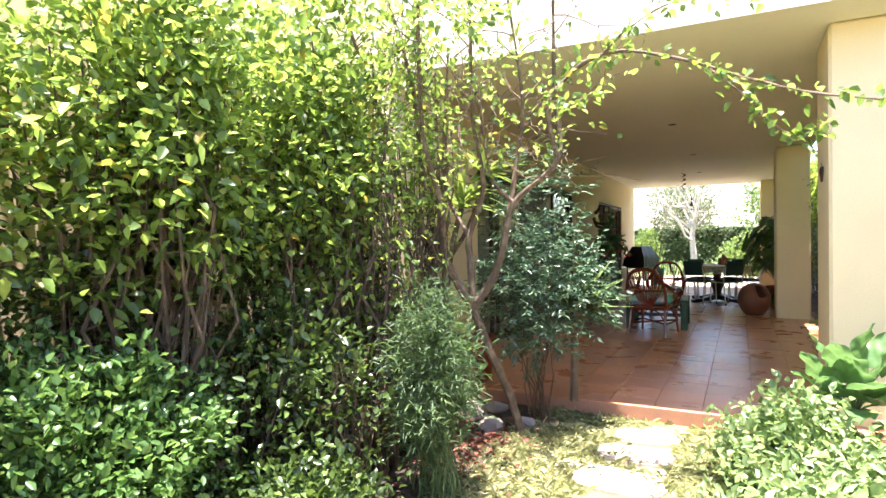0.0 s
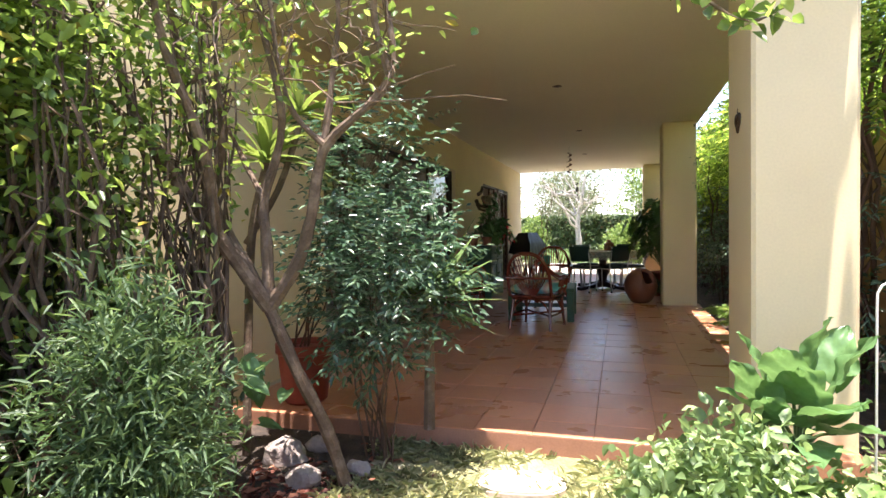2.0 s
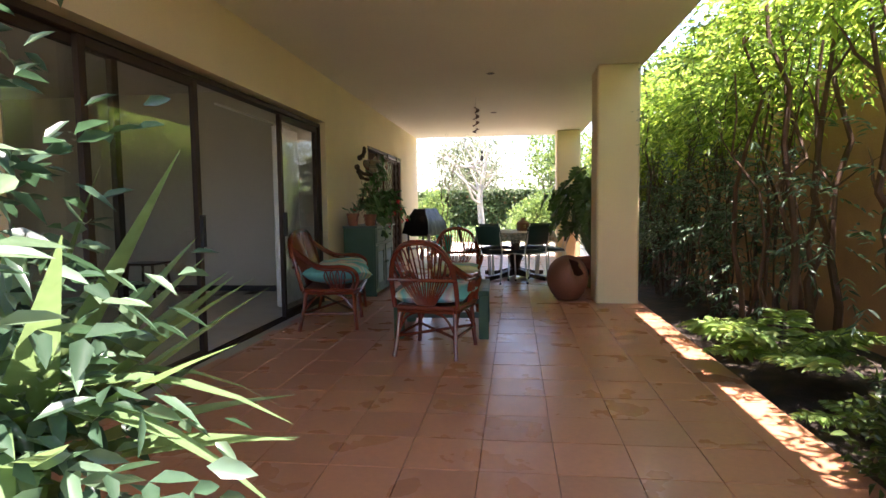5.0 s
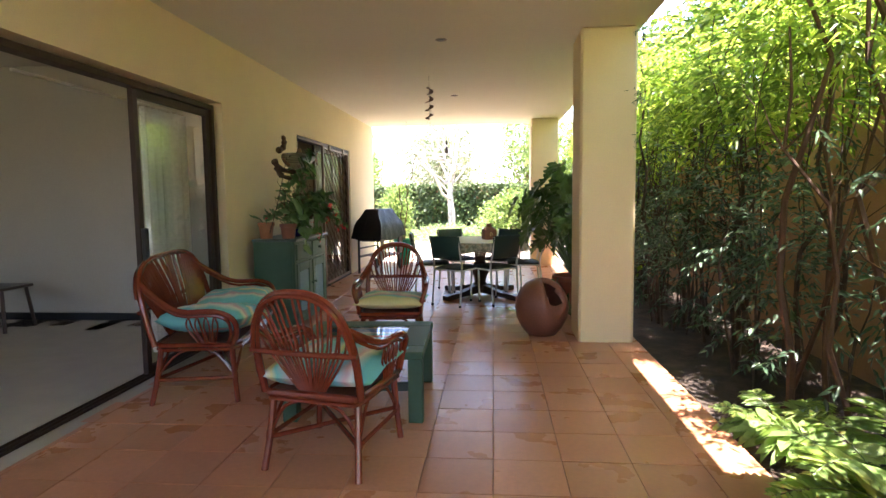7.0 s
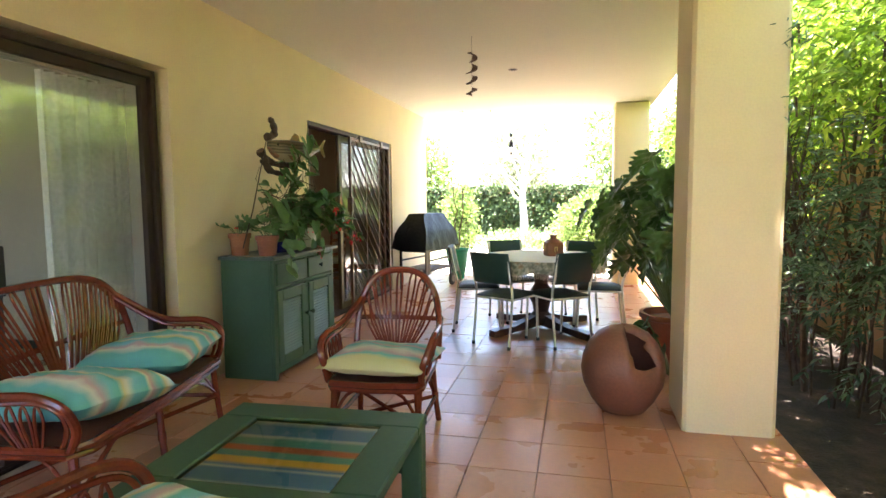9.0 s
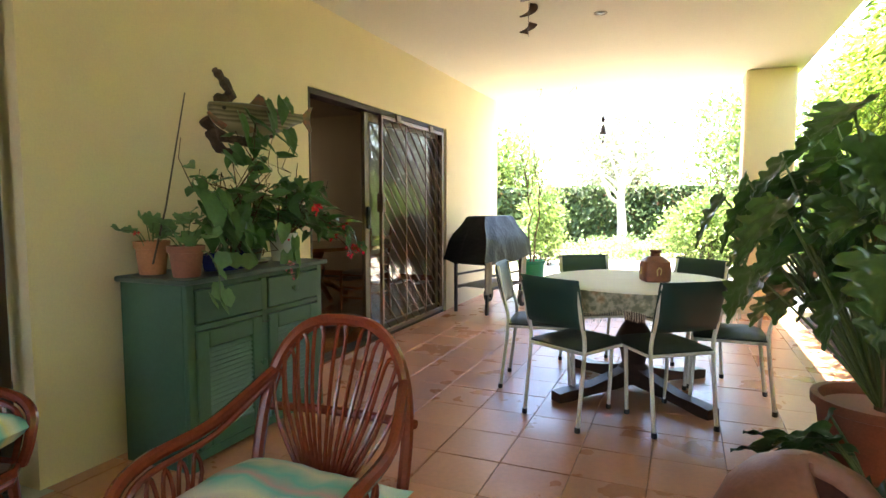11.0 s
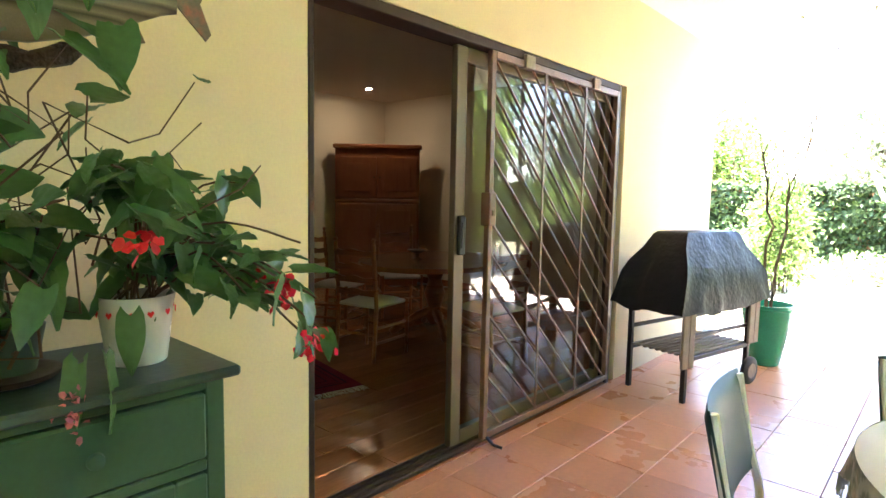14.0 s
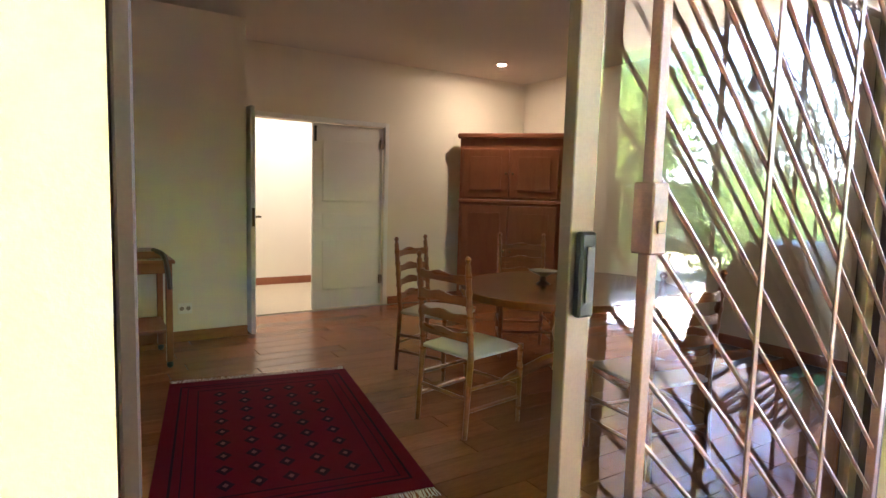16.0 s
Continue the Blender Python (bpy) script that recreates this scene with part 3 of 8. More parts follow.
# wooden floor boards of the dining room
board_meshes = []
for k in range(3):
    board_meshes.append(Geo().box(-0.085, 0.085, -0.598, 0.598, -0.006, 0.0, 0.0015).mesh("plank", M["wood_floor"]))
rng = random.Random(5)
nx = int((WI - 0.0 - LX) / 0.172) + 1
for i in range(nx):
    x = WI + 0.06 - 0.172 * i
    y = 12.05 + 0.6 - rng.random() * 0.9
    while y < 18.3:
        if 12.0 < y < 18.0:
            ob = part("plank", board_meshes[i % 3], None, floor_dining)
            ob.location = (x, y, 0.0)
        y += 1.2
# lamp in the dining room ceiling
def downlight(at, lit, name="ceiling_light"):
    t = thing(name, pose(*at), "small round recessed ceiling downlight" + (", switched on" if lit else ", dark"), "ceiling light", "downlights")
    part("ring", Geo().lathe([(0.036, 0.0), (0.05, -0.004), (0.052, -0.001), (0.052, 0.0)], 20), M["white"] if lit else M["grey_wood"], t)
    part("bulb", Geo().lathe([(0.035, -0.001), (0.03, -0.004), (0.01, -0.006)], 16), M["lamp_glow"] if lit else M["black_metal"], t)


downlight((-4.96, 17.15, RC), True)
spot_lamp("dining_downlight", (-4.96, 17.15, RC - 0.02), 0.065, 140)
# Unseen area light added to stand in for daylight in the hallway.
hall_data = bpy.data.lights.new("hall_fill_light", "AREA")
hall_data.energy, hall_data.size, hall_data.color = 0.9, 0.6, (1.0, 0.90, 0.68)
hall_fill = new("hall_fill_light", hall_data)
hall_fill.matrix_basis = pose(LX - 0.9, 15.5, RC - 0.02)
for p in ((1.28, 8.44), (1.32, 11.40), (1.25, 14.30)):
    downlight((*p, CEIL), False)

# ---------------------------------------------------------------- sliding doors
def sliding_leaf(parent, y0, y1, x, z1, mat, name="sliding_panel", label="", rail=0.055):
    leaf = part(name, Geo().box(x - 0.02, x + 0.02, y0, y0 + rail, 0.03, z1, 0.003).box(x - 0.02, x + 0.02, y1 - rail, y1, 0.03, z1, 0.003)
                .box(x - 0.02, x + 0.02, y0 + rail, y1 - rail, 0.03, 0.03 + rail, 0.003).box(x - 0.02, x + 0.02, y0 + rail, y1 - rail, z1 - rail, z1, 0.003), mat, parent, label)
    pane = part("pane", Geo().add([(x, y0 + rail, 0.03 + rail), (x, y1 - rail, 0.03 + rail), (x, y1 - rail, z1 - rail), (x, y0 + rail, z1 - rail)], [(0, 1, 2, 3)]), M["glass"], leaf, smooth=0)
    pane.visible_shadow = False
    return leaf


def door_frame(name, y0, y1, z1, label, x0=-0.79, x1=-0.66, jamb=0.045, jamb_x0=-0.79):
    g = Geo().box(max(x0, jamb_x0), x1, y0, y0 + jamb, 0.0, z1, 0.004).box(x0, x1, y1 - 0.045, y1, 0.0, z1, 0.004).box(x0, x1, y0 + jamb, y1 - 0.045, z1 - 0.045, z1, 0.004)
    g.box(x0, x1 - 0.02, y0 + 0.045, y1 - 0.045, 0.0, 0.02, 0.003)
    for k in range(3):
        x = x0 + 0.018 + 0.04 * k
        g.box(x, x + 0.006, y0 + 0.045, y1 - 0.045, 0.02, 0.034)
    return tagged(part(name, g, M["frame"]), label, "sliding door", kind="structure")


w1 = door_frame("window_1", D1[0] + 0.002, D1[1] - 0.06, D1[2] - 0.03, "wide bronze aluminium sliding door, half open", -0.795, -0.70)
lf = sliding_leaf(w1, 9.95, 11.04, -0.745, 2.085, M["frame"])
part("handle", Geo().box(-0.725, -0.69, 9.955, 10.0, 0.86, 1.10, 0.006), M["rubber"], lf)
sliding_leaf(w1, 6.75, 7.62, -0.772, 2.085, M["frame"])
lf = sliding_leaf(w1, 7.25, 8.42, -0.728, 2.085, M["frame"])
part("handle", Geo().box(-0.708, -0.675, 8.37, 8.41, 0.86, 1.10, 0.006), M["rubber"], lf)

w2 = door_frame("window_2", D2[0] + 0.004, D2[1] - 0.075, D2[2] - 0.002, "bronze aluminium sliding door with an outer security gate, open", -0.785, -0.655, 0.026, -0.735)
lf = sliding_leaf(w2, 14.05, 15.69, -0.735, 2.05, M["leaf_frame"], label="glazed sliding leaf", rail=0.075)
lock = part("handle", Geo().box(-0.715, -0.690, 14.062, 14.112, 1.025, 1.222, 0.006), M["rubber"], lf, "black lock handle")
part("grip", Geo().box(-0.690, -0.684, 14.075, 14.10, 1.06, 1.19, 0.006), M["black_metal"], lf)

# security gate: frame, diagonal bars, lock
gate = thing("security_gate", pose(-0.665, 14.24, 0.03), "brown steel sliding security gate with slanting bars", "gate")
GW, GH = 1.45, 2.02
part("gate_frame", Geo().box(-0.016, 0.016, 0, 0.035, 0, GH, 0.003).box(-0.016, 0.016, GW - 0.035, GW, 0, GH, 0.003).box(-0.016, 0.016, 0.035, GW - 0.035, 0, 0.035, 0.003)
     .box(-0.016, 0.016, 0.035, GW - 0.035, GH - 0.035, GH, 0.003), M["gate"], gate)
slope = 0.95
step = 0.165
c = -GW * slope + 0.1
while c < GH + GW * slope:
    # bars fall towards the hinge side: z = c0 - slope * y
    c0 = c + step
    ya, yb = max(0.02, (c0 - (GH - 0.02)) / slope), min(GW - 0.02, (c0 - 0.02) / slope)
    if yb - ya > 0.04:
        part("bar", Geo().tube([(0, ya, c0 - slope * ya), (0, yb, c0 - slope * yb)], 0.0075, 5), M["gate"], gate)
    c += step
for y in (0.50, 0.97):
    part("stay", Geo().box(0.006, 0.014, y, y + 0.022, 0.03, GH - 0.03, 0.002), M["gate"], gate)
lk = part("lock_box", Geo().box(-0.03, 0.03, -0.012, 0.045, 1.14, 1.31, 0.004), M["gate"], gate)
part("cylinder", Geo().box(0.03, 0.036, 0.005, 0.03, 1.19, 1.22, 0.002), M["brass"], lk)
for y in (0.28, 1.05):
    part("hanger", Geo().box(-0.02, 0.03, y, y + 0.09, GH - 0.04, GH + 0.03, 0.004), M["grey_wood"], gate)
part("floor_bolt", Geo().tube([(0.03, 0.01, 0.02), (0.07, 0.02, -0.015), (0.12, 0.03, -0.02)], 0.008, 6), M["black_metal"], gate)

# curtain in the lounge
CUR0, CUR1 = 10.55, 11.22
n = 90
pts = [(-1.05 + 0.035 * math.sin(i * 0.62) + 0.012 * math.sin(i * 1.7), CUR0 + (CUR1 - CUR0) * i / n) for i in range(n + 1)]
verts = [(x, y, z) for z in (0.03, 1.0, 2.06) for x, y in pts] + [(x - 0.004, y, z) for z in (0.03, 1.0, 2.06) for x, y in pts]
faces = []
for layer in (0, 1):
    o = layer * 3 * (n + 1)
    for r in range(2):
        for i in range(n):
            q = (o + r * (n + 1) + i, o + r * (n + 1) + i + 1, o + (r + 1) * (n + 1) + i + 1, o + (r + 1) * (n + 1) + i)
            faces.append(q if layer == 0 else q[::-1])
cur = thing("curtain", pose(0, 0, 0), "white gathered curtain behind the sliding glass", "curtain")
part("fabric", Geo().add(verts, faces), M["curtain"], cur, smooth=80)
part("rail", Geo().tube([(-1.05, 9.3, 2.08), (-1.05, 11.0, 2.08)], 0.012, 6), M["white"], cur)

# plant stand in the lounge
st = thing("plant_stand", pose(-3.25, 11.45, 0), "dark wooden plant stand on the carpet", "stand")
part("top", Geo().box(-0.22, 0.22, -0.2, 0.2, 0.42, 0.45, 0.008), M["dark_wood"], st)
for sx in (-1, 1):
    for sy in (-1, 1):
        part("leg", Geo().tube([(0.17 * sx, 0.15 * sy, 0.42), (0.21 * sx, 0.19 * sy, 0)], 0.018, 6), M["dark_wood"], st)

# ---------------------------------------------------------------- dining room furniture
rug = thing("rug", pose(-2.82, 14.01, 0.0, 0, 0, -10.4), "deep red patterned rug with a pale fringe", "rug")
part("field", Geo().box(-0.90, 0.90, -0.58, 0.58, 0.0005, 0.010, 0.003), M["rug"], rug)
for q, w in ((0.50, 0.012), (0.46, 0.006), (0.40, 0.008)):
    part("border", Geo().box(-0.88 + (0.58 - q), 0.88 - (0.58 - q), -q - w, -q, 0.010, 0.0112).box(-0.88 + (0.58 - q), 0.88 - (0.58 - q), q, q + w, 0.010, 0.0112)
         .box(-0.88 + (0.58 - q), -0.88 + (0.58 - q) + w, -q, q, 0.010, 0.0112).box(0.88 - (0.58 - q) - w, 0.88 - (0.58 - q), -q, q, 0.010, 0.0112), M["rug_dark"], rug)
for i in range(9):
    for j in range(5):
        x, y = -0.60 + 0.15 * i, -0.28 + 0.14 * j
        gul = Geo().slab([(x + (0.052 if k % 2 == 0 else 0.036) * math.cos(k * math.pi / 4), y + (0.040 if k % 2 == 0 else 0.028) * math.sin(k * math.pi / 4)) for k in range(8)], 0.010, 0.0108)
        p = part("ornament", gul, M["rug_dark"], rug)
        part("centre", Geo().slab([(x + 0.020, y), (x, y + 0.014), (x - 0.020, y), (x, y - 0.014)], 0.0108, 0.0115), M["rug_pale"], p)
rr = random.Random(2)
for s in (-1, 1):
    fr = Geo()
    for i in range(150):
        y = -0.57 + 1.14 * i / 149
        fr.tube([(s * 0.90, y, 0.006), (s * (0.935 + 0.02 * rr.random()), y + rr.uniform(-0.01, 0.01), 0.004), (s * (0.96 + 0.025 * rr.random()), y + rr.uniform(-0.015, 0.015), 0.003)], 0.0022, 3)
    part("fringe", fr, M["fringe"], rug)

tb = thing("oval_table", pose(-2.50, 15.86, 0, 0, 0, 12) @ Matrix.Diagonal((1, 1, 1.06, 1)), "oval polished wooden dining table on a pedestal", "table")
top = [(0.66 * math.cos(a), 0.80 * math.sin(a)) for a in [2 * math.pi * i / 56 for i in range(56)]]
part("tabletop", Geo().slab(top, 0.655, 0.68).slab([(x * 0.985, y * 0.985) for x, y in top], 0.64, 0.655), M["table_wood"], tb)
part("pedestal", Geo().lathe([(0.05, 0.1), (0.09, 0.16), (0.06, 0.25), (0.10, 0.38), (0.06, 0.5), (0.11, 0.62), (0.16, 0.64)], 20), M["red_wood"], tb)
for k in range(4):
    a = math.pi / 4 + k * math.pi / 2
    part("foot", Geo().tube(smooth_path([(0.04 * math.cos(a), 0.04 * math.sin(a), 0.22), (0.2 * math.cos(a), 0.2 * math.sin(a), 0.16), (0.42 * math.cos(a), 0.42 * math.sin(a), 0.035)], 4), [0.04] * 4 + [0.034] * 4 + [0.025], 8), M["red_wood"], tb)


def turned(x, y, z0, z1, r, tilt=0.0, beads=6):
    """Profile points of a turned post with beads."""
    pts, rad = [], []
    for i in range(beads * 6 + 1):
        f = i / (beads * 6)
        z = z0 + (z1 - z0) * f
        bead = 1.0 + 0.28 * max(0, math.sin(f * beads * 2 * math.pi)) if f > 0.12 else 1.0
        pts.append((x, y - tilt * max(0, z - 0.45), z))
        rad.append(r * bead)
    return pts, rad


def ladder_chair(m, label):
    c = thing("ladder_back_chair", m, label, "chair", "dining room chairs")
    for s in (-1, 1):
        pts, rad = turned(0.19 * s, -0.19, 0.45, 0.93, 0.016, 0.09)
        pts += [(0.19 * s, -0.19 - 0.09 * 0.49, 0.945), (0.19 * s, -0.19 - 0.09 * 0.5, 0.965), (0.19 * s, -0.19 - 0.09 * 0.51, 0.98)]
        rad += [0.009, 0.018, 0.008]
        part("back_post", Geo().tube([(0.19 * s, -0.22, 0), (0.19 * s, -0.19, 0.44)] + pts, [0.014, 0.018] + rad, 8), M["red_wood"], c)
        part("front_leg", Geo().tube([(0.21 * s, 0.20, 0), (0.21 * s, 0.20, 0.2), (0.21 * s, 0.20, 0.33), (0.21 * s, 0.20, 0.36), (0.21 * s, 0.20, 0.46)], [0.012, 0.016, 0.019, 0.013, 0.018], 8), M["red_wood"], c)
        for z in (0.15, 0.27):
            part("stretcher", Geo().tube([(0.195 * s, -0.2, z), (0.21 * s, 0.2, z)], 0.011, 6), M["red_wood"], c)
    for y in (-0.2, 0.2):
        part("stretcher", Geo().tube([(-0.2, y, 0.21), (0.2, y, 0.21)], 0.011, 6), M["red_wood"], c)
    for k, z in enumerate((0.54, 0.64, 0.74, 0.85)):
        y = -0.19 - 0.09 * (z - 0.45)
        out = []
        for i in range(13):
            f = i / 12
            x = -0.18 + 0.36 * f
            bow = -0.03 * math.sin(math.pi * f)
            h = 0.024 + 0.014 * math.sin(math.pi * f) + 0.007 * math.cos(4 * math.pi * f)
            out.append((x, y + bow, z - 0.02 + 0.008 * math.sin(math.pi * f), z + h))
        vs = [(x, yy, a) for x, yy, a, b in out] + [(x, yy, b) for x, yy, a, b in out] + [(x, yy - 0.012, a) for x, yy, a, b in out] + [(x, yy - 0.012, b) for x, yy, a, b in out]
        n = 13
        fs = []
        for i in range(n - 1):
            fs += [(i, i + 1, n + i + 1, n + i), (2 * n + i + 1, 2 * n + i, 3 * n + i, 3 * n + i + 1), (n + i, n + i + 1, 3 * n + i + 1, 3 * n + i), (i + 1, i, 2 * n + i, 2 * n + i + 1)]
        part("back_slat", Geo().add(vs, fs), M["red_wood"], c)
    pad = Geo()
    vs, fs = [], []
    N2 = 9
    for j in range(N2):
        for i in range(N2):
            u, v = -1 + 2 * i / (N2 - 1), -1 + 2 * j / (N2 - 1)
            w = 0.195 + 0.02 * (v + 1) / 2
            vs.append((u * w, 0.01 + v * 0.21, 0.445 + 0.035 * (1 - u ** 4) * (1 - v ** 4)))
    for j in range(N2 - 1):
        for i in range(N2 - 1):
            a = j * N2 + i
            fs.append((a, a + 1, a + N2 + 1, a + N2))
    pad.add(vs, fs).box(-0.2, 0.2, -0.2, 0.22, 0.425, 0.447, 0.006)
    part("seat", pad, M["seat_cloth"], c, "cream upholstered seat", smooth=60)
    return c


lc = ladder_chair(pose(-2.41, 15.0, 0, 0, 0, 11), "turned wooden ladder-back chair with a cream seat")
copy_thing(lc, pose(-3.32, 15.34, 0, 0, 0, -64))
copy_thing(lc, pose(-3.40, 16.25, 0, 0, 0, -122))
copy_thing(lc, pose(-1.58, 15.52, 0, 0, 0, 82))

# corner cupboard
cu = thing("corner_cupboard", pose(-5.07, 17.41, 0, 0, 0, 42), "tall orange-brown wooden cupboard standing across the corner", "cupboard")
CW, CH = 0.60, 2.02
part("body", Geo().slab([(-CW, 0), (CW, 0), (CW, 0.12), (0.1, 0.40), (-0.35, 0.45), (-CW, 0.2)], 0.06, CH - 0.06), M["cupboard_wood"], cu)
part("plinth", Geo().box(-CW + 0.01, CW - 0.01, 0.0, 0.08, 0, 0.07, 0.006), M["cupboard_wood"], cu)
part("cornice", Geo().box(-CW - 0.03, CW + 0.03, -0.03, 0.12, CH - 0.06, CH, 0.012), M["cupboard_wood"], cu)
part("waist_rail", Geo().box(-CW - 0.01, CW + 0.01, -0.02, 0.05, 1.20, 1.25, 0.01), M["cupboard_wood"], cu)
for s in (-1, 1):
    for z0, z1 in ((0.10, 1.18), (1.27, 1.84)):
        x0, x1 = (0.01, CW - 0.04) if s > 0 else (-CW + 0.04, -0.01)
        dr = part("door", Geo().box(x0, x1, -0.018, 0.0, z0, z1, 0.004), M["cupboard_wood"], cu)
        part("panel", Geo().box(x0 + 0.09, x1 - 0.09, -0.026, -0.018, z0 + 0.09, z1 - 0.09, 0.008), M["cupboard_wood"], dr)
        part("knob", Geo().lathe([(0.008, 0), (0.014, 0.01), (0.006, 0.02)], 10).place(pose(0.04 * s, -0.018, (z0 + z1) / 2, 90)), M["brass"], dr)

# side table by the wall, with a basket cloth
sd = thing("side_table", pose(-4.49, 13.54, 0) @ Matrix.Diagonal((1, 1, 1.14, 1)), "light brown wooden side table against the wall", "table")
part("tabletop", Geo().box(-0.30, 0.30, -0.30, 0.16, 0.66, 0.685, 0.006), M["cupboard_wood"], sd)
part("apron", Geo().box(-0.27, 0.27, -0.27, 0.13, 0.60, 0.66, 0.004), M["cupboard_wood"], sd)
for x in (-0.26, 0.26):
    for y in (-0.26, 0.12):
        part("leg", Geo().box(x - 0.022, x + 0.022, y - 0.022, y + 0.022, 0.04, 0.66, 0.004), M["cupboard_wood"], sd)
        part("caster", Geo().lathe([(0.01, 0), (0.022, 0.01), (0.022, 0.03), (0.01, 0.04)], 10, (x, y, 0)), M["black_metal"], sd)
part("lower_shelf", Geo().box(-0.26, 0.26, -0.26, 0.12, 0.22, 0.24, 0.004), M["cupboard_wood"], sd)
bx = thing("wooden_box", pose(-4.47, 13.53, 0.782), "small brown wooden box on the side table", "box")
part("body", Geo().box(-0.15, 0.15, -0.12, 0.1, 0, 0.05, 0.006), M["cupboard_wood"], bx)
part("strap", Geo().tube(smooth_path([(0.1, 0.05, 0.055), (0.24, 0.1, 0.03), (0.31, 0.12, -0.1), (0.30, 0.13, -0.2)], 4), 0.018, 6), M["dark_wood"], bx)
so = thing("wall_socket", pose(-4.948, 13.87, 0.28), "white double wall socket", "socket")
part("plate", Geo().box(0, 0.008, -0.055, 0.055, -0.045, 0.045, 0.003), M["white"], so)
for y in (-0.026, 0.026):
    part("outlet", Geo().lathe([(0.018, 0), (0.016, 0.003), (0.005, 0.002)], 12).place(pose(0.008, y, 0, 0, 90, 0)), M["grey_wood"], so)

# bowl on the oval table
bw = thing("fruit_bowl", pose(-2.60, 15.72, 0.7215), "small dark footed bowl on the table", "bowl")
part("bowl", Geo().lathe([(0.05, 0), (0.02, 0.02), (0.02, 0.05), (0.10, 0.09), (0.095, 0.09), (0.02, 0.06)], 18), M["dark_wood"], bw)

# ---------------------------------------------------------------- rattan suite
def rattan_seat(name, m, half, label, group, spokes, settee=False):
    """A bent-cane armchair or settee: arch back with fan spokes, looped arms, braced legs. Front is +y."""
    c = thing(name, m, label, "settee" if settee else "chair", group)
    R = M["rattan"]
    SZ, TOP = 0.38, 0.91 if settee else 0.885
    yb = -0.24

    def arch(a):
        # back loop from one seat corner over the top to the other
        w = half + 0.035 * math.sin(math.pi * a)
        s = math.cos(math.pi * a)
        k = abs(s) ** (0.55 if settee else 0.8)
        x = -w * (1 if s > 0 else -1) * k
        rise = math.sin(math.pi * a) ** (0.55 if settee else 0.75)
        z = SZ + (TOP - SZ) * rise
        return Vector((x, yb - 0.13 * (z - SZ) / (TOP - SZ), z))

    n = 33
    part("back_frame", Geo().tube(arc(arch, n), 0.019, 8).tube([p + Vector((0, -0.022, -0.012)) for p in arc(arch, n)][4:-4], 0.012, 6), R, c)
    zr = 0.60
    rail = [Vector((x, yb - 0.075 - 0.02 * math.cos(math.pi * x / (2 * half)), zr)) for x in [-half - 0.02 + (2 * half + 0.04) * i / 12 for i in range(13)]]
    part("back_rail", Geo().tube(rail, 0.014, 7), R, c)
    for i in range(spokes):
        f = (i + 0.5) / spokes
        a = 0.17 + 0.66 * f
        top = arch(a)
        base = Vector(((f - 0.5) * half * (1.25 if settee else 0.55), yb, SZ + 0.02))
        mid = base.lerp(top, 0.5) + Vector(((f - 0.5) * 0.05, 0.012, 0))
        side = Vector((0.016 + 0.006 * abs(f - 0.5), 0, 0.0))
        tip = top + (base - top).normalized() * 0.014
        lo = base - side * 0.25
        ro = base + side * 0.25
        shoulder = base.lerp(top, 0.90)
        loop = smooth_path([lo, mid - side * 0.7, shoulder - side, tip, shoulder + side, mid + side * 0.7, ro], 3)
        part("spoke", Geo().tube(loop, 0.0065, 5), R, c)
    if settee:
        for dx in (-0.018, 0.0, 0.018):
            part("centre_post", Geo().tube([(dx, yb + 0.01, SZ), (dx * 1.6, yb - 0.06, 0.62), (dx * 2, yb - 0.125, TOP - 0.01)], 0.011, 6), R, c)
    # seat frame and caning
    ring = [(half, 0.22), (half * 0.9, 0.27), (0, 0.29), (-half * 0.9, 0.27), (-half, 0.22), (-half + 0.01, -0.2), (-half * 0.9, -0.25), (half * 0.9, -0.25), (half - 0.01, -0.2)]
    part("seat_frame", Geo().tube([(x, y, SZ) for x, y in ring], 0.018, 7, True).tube([(x * 0.99, y * 0.99, SZ - 0.03) for x, y in ring], 0.012, 6, True), R, c)
    part("seat", Geo().slab([(x * 0.97, y * 0.97) for x, y in ring], SZ - 0.012, SZ + 0.008), M["seat_cane"], c)
    for s in (-1, 1):
        bz = arch(0.20 if s < 0 else 0.80)
        arm = smooth_path([bz, (s * (half + 0.035), -0.1, 0.615), (s * (half + 0.045), 0.14, 0.60), (s * (half + 0.035), 0.245, 0.55), (s * (half + 0.005), 0.265, 0.46), (s * half, 0.235, SZ)], 5)
        a = part("arm", Geo().tube(arm, 0.018, 8), R, c)
        inner = smooth_path([bz + Vector((0, 0, -0.025)), (s * (half + 0.025), -0.1, 0.585), (s * (half + 0.03), 0.13, 0.572), (s * (half + 0.02), 0.215, 0.53), (s * half, 0.225, 0.45), (s * half, 0.20, SZ)], 4)
        part("inner_cane", Geo().tube(inner, 0.010, 6), R, a)
        for k in range(4):
            y = -0.02 + 0.052 * k
            b0 = 0.04 + 0.028 * k
            part("arm_loop", Geo().tube(smooth_path([(s * half, b0 - 0.01, SZ + 0.01), (s * (half + 0.02), y - 0.016, 0.50), (s * (half + 0.028), y, 0.562), (s * (half + 0.02), y + 0.018, 0.50), (s * half, b0 + 0.004, SZ + 0.01)], 3), 0.006, 5), R, a)
    xs = (-1, 0, 1) if settee else (-1, 1)
